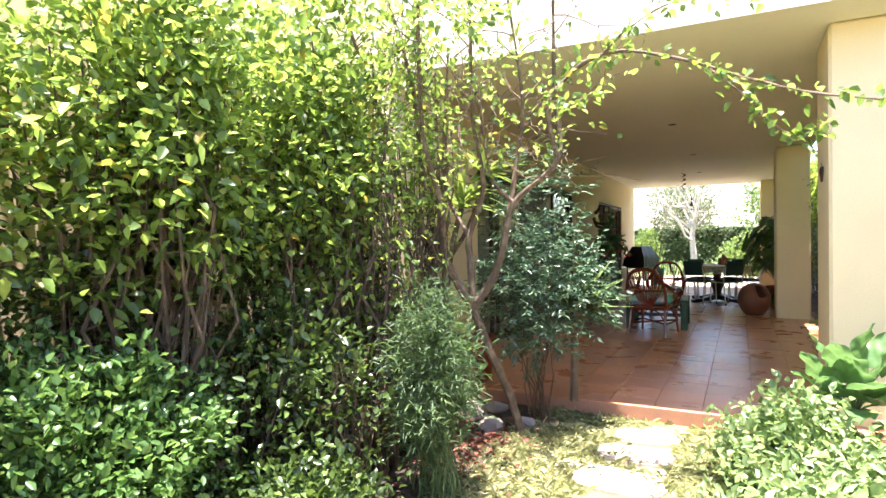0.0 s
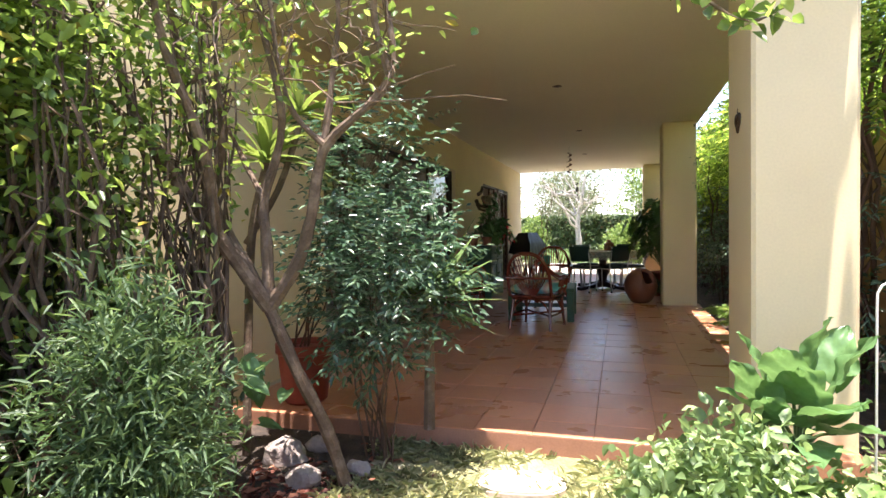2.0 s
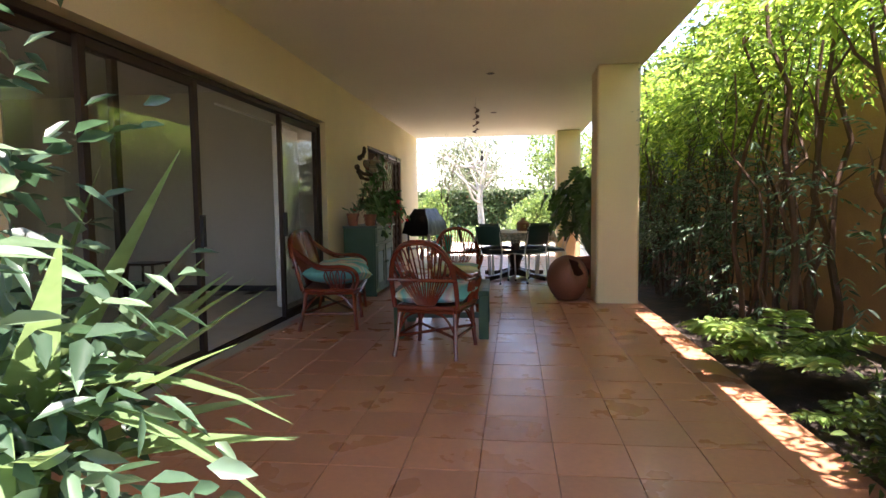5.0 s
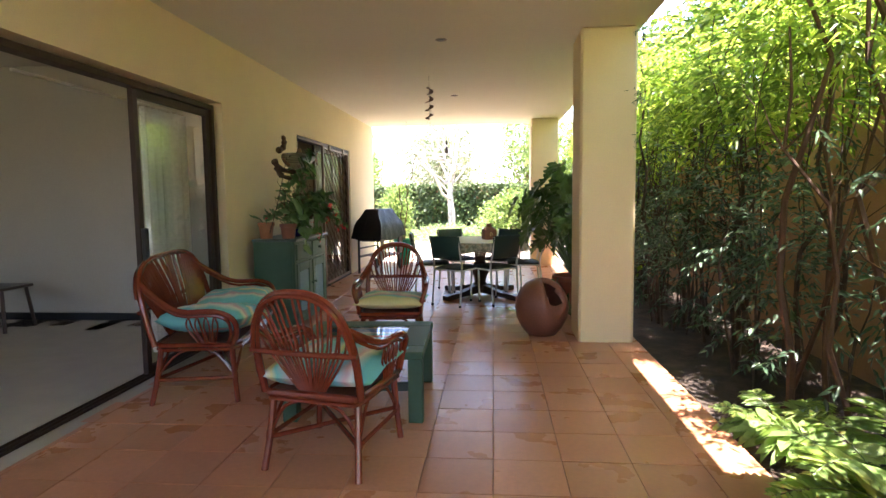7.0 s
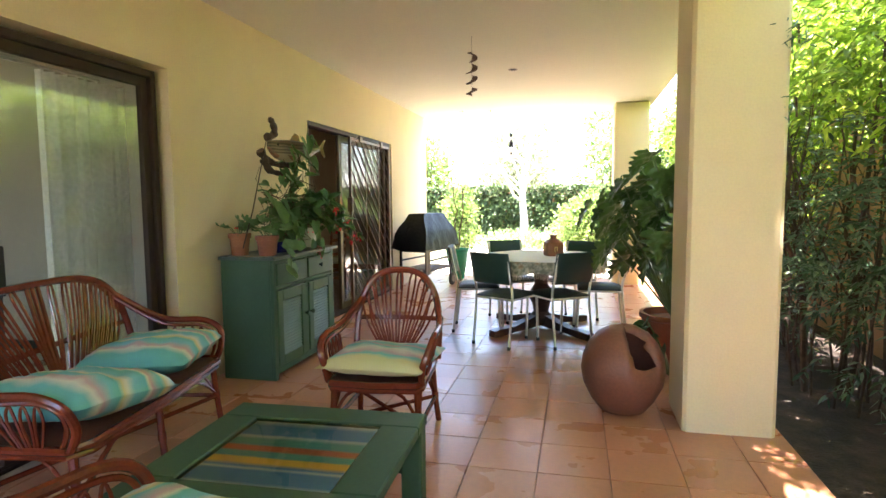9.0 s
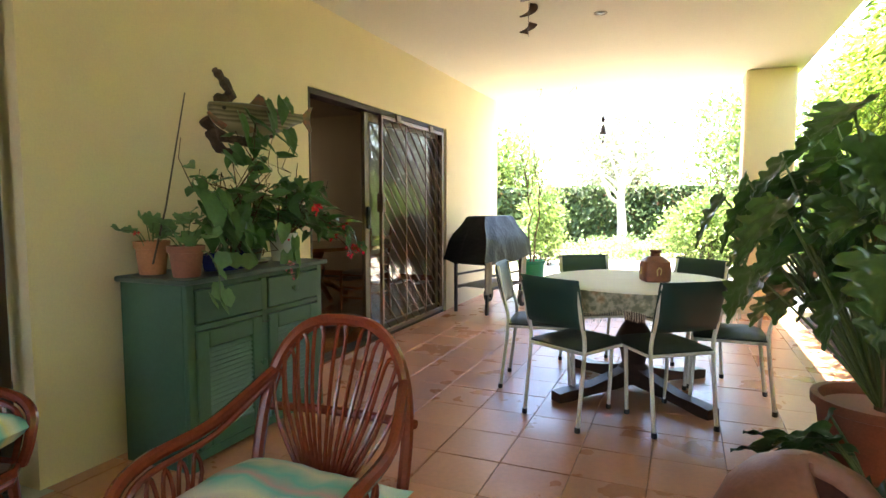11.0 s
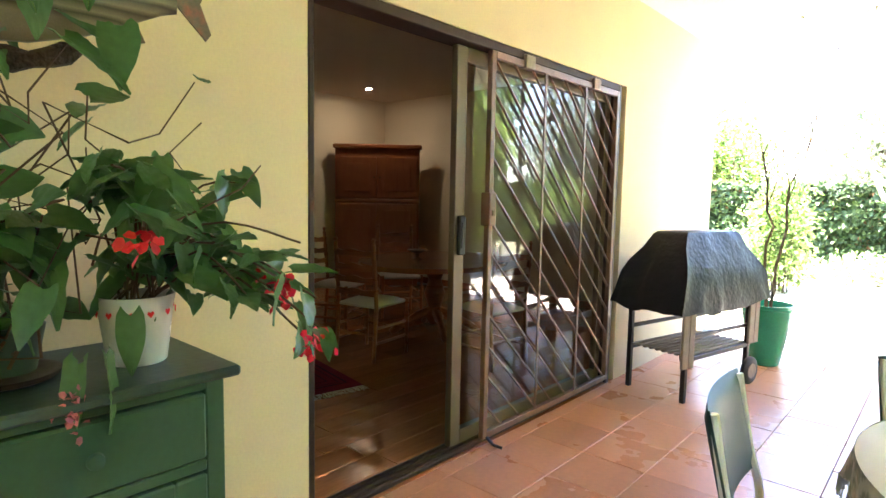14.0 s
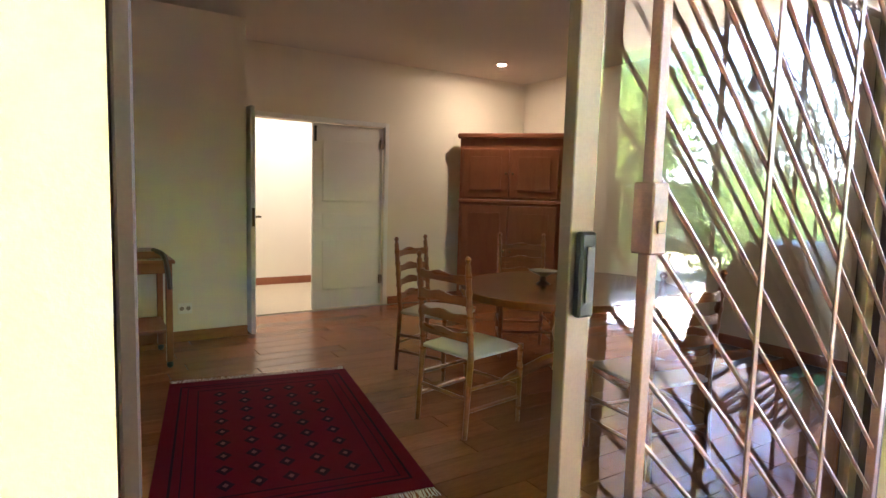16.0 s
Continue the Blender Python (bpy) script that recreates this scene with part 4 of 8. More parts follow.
    for s in xs:
        for yy, splay in ((0.22, 0.03), (-0.21, -0.07)):
            if s == 0 and yy < 0:
                continue
            lx = s * (half - 0.03)
            pts = [(lx, yy, SZ), (lx + s * 0.01, yy + splay * 0.45, 0.17), (lx + s * 0.025, yy + splay, 0.0)]
            lg = part("leg", Geo().tube(pts, [0.019, 0.017, 0.017], 8), R, c)
            part("binding", Geo().tube([(lx + s * 0.010, yy + splay * 0.42, 0.185), (lx + s * 0.012, yy + splay * 0.5, 0.15)], 0.0205, 8), R, lg)
        if s:
            part("stretcher", Geo().tube([(s * (half - 0.015), 0.24, 0.16), (s * (half - 0.015), -0.25, 0.16)], 0.012, 6), R, c)
            part("brace", Geo().tube(smooth_path([(s * (half - 0.015), 0.23, 0.18), (s * (half - 0.03), 0.1, SZ - 0.05), (s * (half - 0.03), -0.1, SZ - 0.05), (s * (half - 0.015), -0.24, 0.18)], 4), 0.008, 5), R, c)
    part("stretcher", Geo().tube([(-half + 0.02, 0.24, 0.16), (half - 0.02, -0.25, 0.165)], 0.012, 6), R, c)
    part("stretcher", Geo().tube([(half - 0.02, 0.24, 0.17), (-half + 0.02, -0.25, 0.155)], 0.012, 6), R, c)
    for y in (0.235, -0.235):
        part("brace", Geo().tube(smooth_path([(-half + 0.02, y, 0.17), (-half * 0.6, y, SZ - 0.07), (0, y, SZ - 0.03), (half * 0.6, y, SZ - 0.07), (half - 0.02, y, 0.17)], 4), 0.009, 5), R, c)
    return c


def cushion(m, w, d, h, mat, label, seed=0):
    """A soft square pillow with pinched corners and creases."""
    rr = random.Random(seed)
    N = 19
    vs, fs = [], []
    off = rr.random() * 20
    for side in (1, -1):
        for j in range(N):
            for i in range(N):
                u, v = -1 + 2 * i / (N - 1), -1 + 2 * j / (N - 1)
                e = max(0.0, (1 - abs(u) ** 3)) * max(0.0, (1 - abs(v) ** 3))
                pinch = 1 - 0.07 * (1 - abs(u)) * abs(v) ** 3
                pinch2 = 1 - 0.07 * (1 - abs(v)) * abs(u) ** 3
                wr = 0.10 * noise.noise((u * 2.3 + off, v * 2.3, side * 3.0)) + 0.05 * noise.noise((u * 6 + off, v * 6, 1))
                z = side * h * (e ** 0.45) * (0.5 + wr) + 0.012 * noise.noise((u * 1.5, v * 1.5, off))
                vs.append((u * w * pinch2 / 1, v * d * pinch, h * 0.5 + z * (1.0 if side > 0 else 0.85)))
    for side in (0, 1):
        o = side * N * N
        for j in range(N - 1):
            for i in range(N - 1):
                a = o + j * N + i
                q = (a, a + 1, a + N + 1, a + N)
                fs.append(q if side == 0 else q[::-1])
    edge = [(0, i) for i in range(N)] + [(j, N - 1) for j in range(1, N)] + [(N - 1, i) for i in range(N - 2, -1, -1)] + [(j, 0) for j in range(N - 2, 0, -1)]
    for k in range(len(edge)):
        a, b = edge[k], edge[(k + 1) % len(edge)]
        ia, ib = a[0] * N + a[1], b[0] * N + b[1]
        fs.append((ib, ia, ia + N * N, ib + N * N))
    ob = part("cushion", Geo().add(vs, fs), mat, None, smooth=80)
    ob.matrix_basis = m
    return tagged(ob, label, "cushion", "seat cushions")


def on(m, x, y, z, rx=0, ry=0, rz=0):
    return m @ pose(x, y, z, rx, ry, rz)


m_set = pose(-0.225, 10.10, 0, 0, 0, -79)
rattan_seat("rattan_settee", m_set, 0.635, "two-seat reddish rattan settee with a fan-spoked arched back", "rattan suite", 22, True)
cushion(on(m_set, -0.33, 0.03, 0.395, 4, 0, 6), 0.32, 0.28, 0.19, M["cushion"], "turquoise and cream striped cushion lying on the settee", 1)
cushion(on(m_set, 0.35, 0.06, 0.395, 2, -9, -8), 0.30, 0.28, 0.20, M["cushion"], "plump turquoise striped cushion leaning on the settee arm", 2)
m_c1 = pose(0.985, 8.85, 0, 0, 0, -12)
rattan_seat("rattan_chair", m_c1, 0.252, "reddish rattan armchair with a fan-spoked round back", "rattan suite", 9)
cushion(on(m_c1, 0, 0.03, 0.393, 2, 0, 3), 0.29, 0.29, 0.15, M["cushion"], "turquoise striped cushion on the rattan armchair", 3)
m_c2 = pose(0.945, 10.75, 0, 0, 0, 184)
rattan_seat("rattan_chair", m_c2, 0.245, "reddish rattan armchair with a fan-spoked round back, by the green cabinet", "rattan suite", 9)
cushion(on(m_c2, 0, 0.04, 0.393, 1, 0, -4), 0.28, 0.27, 0.12, M["cushion_pale"], "pale cream and teal cushion on the rattan armchair", 4)

# low green table with a woven mat under glass
ct = thing("coffee_table", pose(0.955, 9.63, 0, 0, 0, 2), "low green painted coffee table with a glass inset", "table")
A, B, Z = 0.415, 0.265, 0.42
for x0, x1, y0, y1 in ((-A, A, -A, -B), (-A, A, B, A), (-A, -B, -B, B), (B, A, -B, B)):
    part("top_board", Geo().box(x0, x1, y0, y1, Z - 0.045, Z, 0.006), M["green_paint"], ct)
part("tray", Geo().box(-B - 0.01, B + 0.01, -B - 0.01, B + 0.01, Z - 0.04, Z - 0.0165), M["green_paint"], ct)
gl = part("glass_inset", Geo().add([(-B, -B, Z - 0.005), (B, -B, Z - 0.005), (B, B, Z - 0.005), (-B, B, Z - 0.005)], [(0, 1, 2, 3)]), M["table_glass"], ct, smooth=0)
gl.visible_shadow = False
for sx in (-1, 1):
    for sy in (-1, 1):
        part("leg", Geo().box(sx * (A - 0.09), sx * (A - 0.005), sy * (A - 0.09), sy * (A - 0.005), 0, Z - 0.045, 0.006), M["green_paint"], ct)
for s in (-1, 1):
    part("rail", Geo().box(-A + 0.09, A - 0.09, s * (A - 0.06), s * (A - 0.035), 0.18, 0.23, 0.004), M["green_dark"], ct)
rn = part("woven_mat", Geo().box(-0.255, 0.255, -0.25, 0.25, 0, 0.004, 0.001), M["runner"], None)
rn.matrix_basis = pose(0.955, 9.63, Z - 0.016, 0, 0, 2)
tagged(rn, "striped blue, green and yellow woven mat under the table glass", "mat")

# ---------------------------------------------------------------- green cabinet
cb = thing("green_cabinet", pose(-0.157, 12.03, 0) @ Matrix.Diagonal((1, 1, 1.035, 1)), "green painted wooden cabinet with drawers and louvred doors", "cabinet")
x0 = -0.415
for a, b in ((-0.52, -0.495), (0.495, 0.52)):
    part("side_panel", Geo().box(x0, -0.0225, a, b, 0.0, 0.85, 0.004), M["green_paint"], cb)
part("back_panel", Geo().box(x0, x0 + 0.02, -0.495, 0.495, 0.05, 0.85), M["green_paint"], cb)
for z in (0.06, 0.62):
    part("shelf", Geo().box(x0 + 0.02, -0.03, -0.495, 0.495, z, z + 0.02), M["green_paint"], cb)
part("face_frame", Geo().box(-0.022, 0.004, -0.52, -0.475, 0.0, 0.85, 0.003).box(-0.022, 0.004, 0.475, 0.52, 0.0, 0.85, 0.003).box(-0.022, 0.004, -0.475, 0.475, 0.825, 0.85, 0.003)
     .box(-0.022, 0.004, -0.475, 0.475, 0.635, 0.66, 0.003).box(-0.022, 0.004, -0.022, 0.022, 0.08, 0.825, 0.003).box(-0.022, 0.004, -0.475, 0.475, 0.04, 0.085, 0.003), M["green_paint"], cb)
part("cabinet_top", Geo().box(x0 - 0.003, 0.035, -0.55, 0.55, 0.85, 0.875, 0.008), M["green_dark"], cb)
for s in (-1, 1):
    a, b = (0.026, 0.472) if s > 0 else (-0.472, -0.026)
    dr = part("drawer", Geo().box(-0.02, 0.012, a, b, 0.665, 0.82, 0.006), M["green_paint"], cb)
    part("knob", Geo().lathe([(0.008, 0), (0.010, 0.012), (0.018, 0.02), (0.016, 0.03), (0.006, 0.035)], 14).place(pose(0.012, (a + b) / 2 - 0.02, 0.745, 0, 90, 0)), M["green_paint"], dr)
    dd = part("door", Geo().box(-0.02, 0.012, a, a + 0.075, 0.09, 0.63, 0.005).box(-0.02, 0.012, b - 0.075, b, 0.09, 0.63, 0.005).box(-0.02, 0.012, a + 0.075, b - 0.075, 0.09, 0.16, 0.005)
              .box(-0.02, 0.012, a + 0.075, b - 0.075, 0.55, 0.63, 0.005), M["green_paint"], cb)
    for k in range(17):
        z = 0.172 + 0.0225 * k
        part("louvre", Geo().box(-0.013, 0.013, a + 0.076, b - 0.076, -0.0035, 0.0035, 0.001).place(pose(-0.003, 0, z, 0, 50, 0)), M["louvre"], dd)
    part("knob", Geo().lathe([(0.008, 0), (0.010, 0.012), (0.018, 0.02), (0.016, 0.03), (0.006, 0.035)], 14).place(pose(0.012, 0.045 * s, 0.40, 0, 90, 0)), M["green_paint"], dd)
part("catch", Geo().tube([(0.014, -0.03, 0.605), (0.02, 0.0, 0.60), (0.014, 0.035, 0.607)], 0.003, 5), M["black_metal"], cb)

# ---------------------------------------------------------------- round table and six chairs
TC = (1.61, 13.62)
rt = thing("round_table", pose(*TC, 0), "round table on a dark turned pedestal with four feet", "table")
part("tabletop", Geo().lathe([(0.55, 0.70), (0.60, 0.705), (0.605, 0.72), (0.595, 0.735)], 48), M["dark_wood"], rt)
part("pedestal", Geo().lathe([(0.10, 0.05), (0.12, 0.12), (0.075, 0.18), (0.09, 0.26), (0.13, 0.33), (0.10, 0.40), (0.065, 0.46), (0.085, 0.60), (0.15, 0.70)], 20), M["dark_wood"], rt)
for k in range(4):
    a = math.radians(48 + 90 * k)
    ca, sa = math.cos(a), math.sin(a)
    g = Geo()
    prof = [(0.05, 0.04, 0.16), (0.2, 0.03, 0.12), (0.4, 0.02, 0.075), (0.56, 0.0, 0.07), (0.64, 0.0, 0.06)]
    vs, fs = [], []
    for r, zl, zh in prof:
        for w, z in ((-0.045, zl), (0.045, zl), (0.045, zh), (-0.045, zh)):
            vs.append((r * ca - w * sa, r * sa + w * ca, z))
    for i in range(len(prof) - 1):
        for j in range(4):
            fs.append((i * 4 + j, i * 4 + (j + 1) % 4, i * 4 + 4 + (j + 1) % 4, i * 4 + 4 + j))
    fs += [(3, 2, 1, 0), tuple(range(len(prof) * 4 - 4, len(prof) * 4))]
    part("foot", g.add(vs, fs), M["dark_wood"], rt)

tc = thing("tablecloth", pose(*TC, 0.737), "round white tablecloth with a floral border and fringe", "tablecloth")
SEG = 144


def hang(a, f):
    fold = 0.022 * math.sin(9 * a) + 0.014 * math.sin(17 * a + 1.0) + 0.008 * math.sin(31 * a)
    r = 0.613 + 0.012 * f + fold * f
    return r


vs, fs = [], []
for i, (r, z) in enumerate([(0.02, 0.003), (0.3, 0.004), (0.52, 0.004), (0.598, 0.003), (0.616, -0.006)]):
    for k in range(SEG):
        a = 2 * math.pi * k / SEG
        vs.append((r * math.cos(a), r * math.sin(a), z + 0.0015 * math.sin(5 * a + 7 * r)))
for i in range(4):
    for k in range(SEG):
        fs.append((i * SEG + k, i * SEG + (k + 1) % SEG, (i + 1) * SEG + (k + 1) % SEG, (i + 1) * SEG + k))
fs.append(tuple(range(SEG))[::-1])
part("cloth_top", Geo().add(vs, [f[::-1] for f in fs]), M["cloth"], tc, smooth=70)
vs, fs = [], []
rows = [0.0, 0.03, 0.06, 0.09, 0.115]
for i, dz in enumerate(rows):
    f = dz / 0.115
    for k in range(SEG):
        a = 2 * math.pi * k / SEG
        r = hang(a, f) + 0.004
        vs.append((r * math.cos(a), r * math.sin(a), -0.004 - dz * (1 + 0.12 * math.sin(9 * a))))
for i in range(len(rows) - 1):
    for k in range(SEG):
        fs.append((i * SEG + k, (i + 1) * SEG + k, (i + 1) * SEG + (k + 1) % SEG, i * SEG + (k + 1) % SEG))
part("border", Geo().add(vs, fs), M["floral"], tc, "printed floral border", smooth=80)
fr = Geo()
rr = random.Random(11)
for k in range(420):
    a = 2 * math.pi * k / 420
    r = hang(a, 1) + 0.004
    z = -0.004 - 0.115 * (1 + 0.12 * math.sin(9 * a))
    L = rr.uniform(0.045, 0.06)
    p0 = (r * math.cos(a), r * math.sin(a), z + 0.004)
    p1 = ((r + rr.uniform(-0.006, 0.008)) * math.cos(a + rr.uniform(-0.006, 0.006)), (r + rr.uniform(-0.006, 0.008)) * math.sin(a + rr.uniform(-0.006, 0.006)), z - L)
    fr.tube([p0, p1], 0.0019, 3, caps=False)
part("fringe", fr, M["fringe"], tc)

jg = thing("stoneware_jug", pose(1.73, 13.58, 0.742, 0, 0, 20), "square brown stoneware jug on the tablecloth", "jug")
sq = [(0.075, 0.0), (0.085, 0.01), (0.087, 0.08), (0.082, 0.13), (0.055, 0.158), (0.033, 0.165), (0.030, 0.185), (0.04, 0.20), (0.038, 0.205), (0.026, 0.20), (0.02, 0.17)]
vs, fs = [], []
for r, z in sq:
    p = 6.0 if z < 0.14 else 2.2
    for k in range(32):
        a = 2 * math.pi * k / 32
        q = r / ((abs(math.cos(a)) ** p + abs(math.sin(a)) ** p) ** (1 / p))
        vs.append((q * math.cos(a), q * math.sin(a), z))
for i in range(len(sq) - 1):
    for k in range(32):
        fs.append((i * 32 + k, i * 32 + (k + 1) % 32, (i + 1) * 32 + (k + 1) % 32, (i + 1) * 32 + k))
fs.append(tuple(range(32))[::-1])
part("body", Geo().add(vs, fs), M["jug"], jg)
for a in range(4):
    part("relief", Geo().tube(smooth_path([(-0.01, -0.0885, 0.045), (-0.014, -0.0885, 0.075), (0.0, -0.0885, 0.095), (0.013, -0.0885, 0.08), (0.008, -0.0885, 0.05)], 4), 0.004, 5).place(pose(0, 0, 0, 0, 0, 90 * a)), M["ochre"], jg)


def dining_chair(m, label):
    c = thing("patio_chair", m, label, "chair", "chairs round the patio table")
    W, S, T = 0.195, M["white_steel"], 0.012
    for s in (-1, 1):
        x = s * W
        bl = part("back_leg", Geo().tube(smooth_path([(x, -0.245, 0.02), (x, -0.205, 0.36), (x, -0.20, 0.50), (x, -0.235, 0.63), (x, -0.272, 0.83)], 4), T, 7), S, c)
        part("rubber_foot", Geo().lathe([(0.013, 0), (0.016, 0.004), (0.015, 0.03)], 10, (x, -0.247, 0)), M["rubber"], bl)
        fl = part("front_leg", Geo().tube([(x, 0.215, 0.02), (x, 0.19, 0.435)], T, 7), S, c)
        part("rubber_foot", Geo().lathe([(0.013, 0), (0.016, 0.004), (0.015, 0.03)], 10, (x, 0.217, 0)), M["rubber"], fl)
        part("side_rail", Geo().tube([(x, -0.20, 0.43), (x, 0.19, 0.43)], T, 7), S, c)
    part("front_rail", Geo().tube([(-W, 0.19, 0.43), (W, 0.19, 0.43)], T, 7), S, c)
    part("rear_rail", Geo().tube([(-W, -0.2, 0.43), (W, -0.2, 0.43)], T, 7), S, c)
    seat = Geo()
    vs, fs = [], []
    N = 9
    for j in range(N):
        for i in range(N):
            u, v = -1 + 2 * i / (N - 1), -1 + 2 * j / (N - 1)
            vs.append((u * 0.205, v * 0.205, 0.449 + 0.027 * (1 - u ** 6) * (1 - v ** 6)))
    for j in range(N - 1):
        for i in range(N - 1):
            a = j * N + i
            fs.append((a, a + 1, a + N + 1, a + N))
    seat.add(vs, fs).box(-0.205, 0.205, -0.205, 0.205, 0.437, 0.45, 0.004)
    part("seat", seat, M["seat_vinyl"], c, "dark padded seat", smooth=60)
    back = Geo()
    vs, fs = [], []
    NX, NZ = 11, 7
    for side in (0, 1):
        for j in range(NZ):
            for i in range(NX):
                u, v = -1 + 2 * i / (NX - 1), j / (NZ - 1)
                z = 0.565 + 0.275 * v
                y = -0.217 - 0.23 * (z - 0.565) - 0.025 * (1 - u * u)
                puff = 0.016 * (1 - u ** 8) * (1 - (2 * v - 1) ** 8) + 0.002
                vs.append((u * 0.21, y + (puff if side == 0 else -puff), z))
        o = side * NX * NZ
        for j in range(NZ - 1):
            for i in range(NX - 1):
                a = o + j * NX + i
                q = (a, a + 1, a + NX + 1, a + NX)
                fs.append(q[::-1] if side == 0 else q)
    n2 = NX * NZ
    for i in range(NX - 1):
        fs.append((i, i + 1, n2 + i + 1, n2 + i))
        t0 = (NZ - 1) * NX + i
        fs.append((t0 + 1, t0, n2 + t0, n2 + t0 + 1))
    for j in range(NZ - 1):
        fs.append((j * NX, n2 + j * NX, n2 + (j + 1) * NX, (j + 1) * NX))
        e = j * NX + NX - 1
        fs.append((e, e + NX, n2 + e + NX, n2 + e))
    part("backrest", back.add(vs, fs), M["upholstery"], c, "green padded backrest", smooth=70)
    return c


dc = dining_chair(pose(1.34, 13.0, 0, 0, 0, -28.5), "white steel chair with green vinyl seat and back")
for x, y, rz in ((1.79, 13.09, 37), (2.17, 13.57, 91), (1.00, 13.50, -83), (1.31, 14.03, 212), (1.88, 13.99, 148)):
    copy_thing(dc, pose(x, y, 0, 0, 0, rz))

# ---------------------------------------------------------------- big clay pot with a split mouth
SEG, pts = 64, []
prof = [(0.10, 0.0), (0.135, 0.01), (0.19, 0.08), (0.235, 0.17), (0.25, 0.26), (0.24, 0.34), (0.205, 0.42), (0.15, 0.485), (0.075, 0.525), (0.02, 0.535)]


def pot_shell(shrink):
    out = []
    for r, z in prof:
        for k in range(SEG):
            a = 2 * math.pi * k / SEG
            gap = max(0.0, (z - 0.27) / 0.265)
            # the two halves of the wall fold apart along one side
            d = math.atan2(math.sin(a + 1.35), math.cos(a + 1.35))
            slit = math.exp(-(d / 0.34) ** 2) * gap
            rr = max(0.004, r - shrink)
            lip = 1 + 0.20 * math.exp(-((abs(d) - 0.46) / 0.15) ** 2) * gap
            x, y = rr * lip * math.cos(a) * (1 - 0.4 * slit), rr * lip * math.sin(a) * (1 - 0.4 * slit)
            out.append((x, y, (z - (shrink if z > 0.3 else -shrink)) * (1 - 0.40 * slit)))
    return out


outer, inner = pot_shell(0.0), pot_shell(0.016)
fs = []
nrow = len(prof)


def mouth(i, k):
    a = 2 * math.pi * (k + 0.5) / SEG
    d = abs(math.atan2(math.sin(a + 1.35), math.cos(a + 1.35)))
    return i >= 5 and d < 0.32 + 0.05 * (i - 5)


for i in range(nrow - 1):
    for k in range(SEG):
        if mouth(i, k):
            continue
        q = (i * SEG + k, i * SEG + (k + 1) % SEG, (i + 1) * SEG + (k + 1) % SEG, (i + 1) * SEG + k)
        fs.append(q)
        fs.append(tuple(j + nrow * SEG for j in q[::-1]))
        for (da, i2, k2, e) in ((0, i, (k + 1) % SEG, (1, 2)), (0, i, (k - 1) % SEG, (3, 0)), (1, i - 1, k, (0, 1)), (1, i + 1, k, (2, 3))):
            if 0 <= i2 < nrow - 1 and mouth(i2, k2):
                a, b = q[e[0]], q[e[1]]
                fs.append((b, a, a + nrow * SEG, b + nrow * SEG))
fs.append(tuple(range(SEG))[::-1])
fs.append(tuple((nrow - 1) * SEG + k for k in range(SEG)))
pot = part("clay_pot", Geo().add(outer + inner, fs), M["clay"], None, smooth=70)
pot.matrix_basis = pose(2.235, 11.44, 0.0, 0, 0, 18)
tagged(pot, "big round brown clay pot with a split open mouth", "pot")

# ---------------------------------------------------------------- covered barbecue
bq = thing("barbecue", pose(-0.225, 16.10, 0, 0, 0, -13), "gas barbecue under a black vinyl cover", "barbecue")
vs, fs = [], []
NU = 22
rows = [(0.60, 0.0), (0.70, 0.1), (0.82, 0.25), (0.90, 0.45), (1.0, 0.75), (1.085, 0.97), (1.105, 1.05)]
for z, f in rows:
    hy = 0.56 - 0.25 * f
    hx = 0.285 - 0.16 * f
    for k in range(NU * 4):
        sgm, u = divmod(k, NU)
        u = u / NU
        x, y = ((hx, -hy + 2 * hy * u), (hx - 2 * hx * u, hy), (-hx, hy - 2 * hy * u), (-hx + 2 * hx * u, -hy))[sgm]
        wob = 0.018 * noise.noise((x * 9, y * 7, z * 6)) + 0.012 * noise.noise((x * 25, y * 22, z * 5)) * (1.1 - f)
        low = 0.05 * noise.noise((x * 5 + 3, y * 5, 0)) if z < 0.65 else 0
        vs.append((x + wob, y + wob, z + low))
NK = NU * 4
for i in range(len(rows) - 1):
    for k in range(NK):
        fs.append((i * NK + k, i * NK + (k + 1) % NK, (i + 1) * NK + (k + 1) % NK, (i + 1) * NK + k))
fs.append(tuple((len(rows) - 1) * NK + k for k in range(NK)))
part("cover", Geo().add(vs, fs), M["vinyl"], bq, "creased black vinyl cover", smooth=50)
part("firebox", Geo().box(-0.2, 0.2, -0.36, 0.36, 0.55, 0.75, 0.02), M["black_metal"], bq)
for x in (-0.21, 0.21):
    for y in (-0.40, 0.38):
        part("leg", Geo().box(x - 0.016, x + 0.016, y - 0.016, y + 0.016, 0.0 if y < 0 else 0.06, 0.64, 0.003), M["black_metal"], bq)
    part("side_bar", Geo().box(x - 0.012, x + 0.012, -0.4, 0.38, 0.27, 0.30, 0.003).box(x - 0.012, x + 0.012, -0.4, 0.38, 0.42, 0.445, 0.003), M["black_metal"], bq)
for k in range(9):
    x = -0.19 + 0.0475 * k
    part("shelf_slat", Geo().box(x - 0.014, x + 0.014, -0.40, 0.38, 0.30, 0.312, 0.003), M["grey_wood"], bq)
for y in (-0.42, 0.40):
    for k in range(2):
        part("side_slat", Geo().box(0.229, 0.249, y - 0.065 + 0.068 * k, y + 0.065 * k, 0.24 if y < 0 else 0.30, 0.70, 0.004), M["grey_wood"], bq)
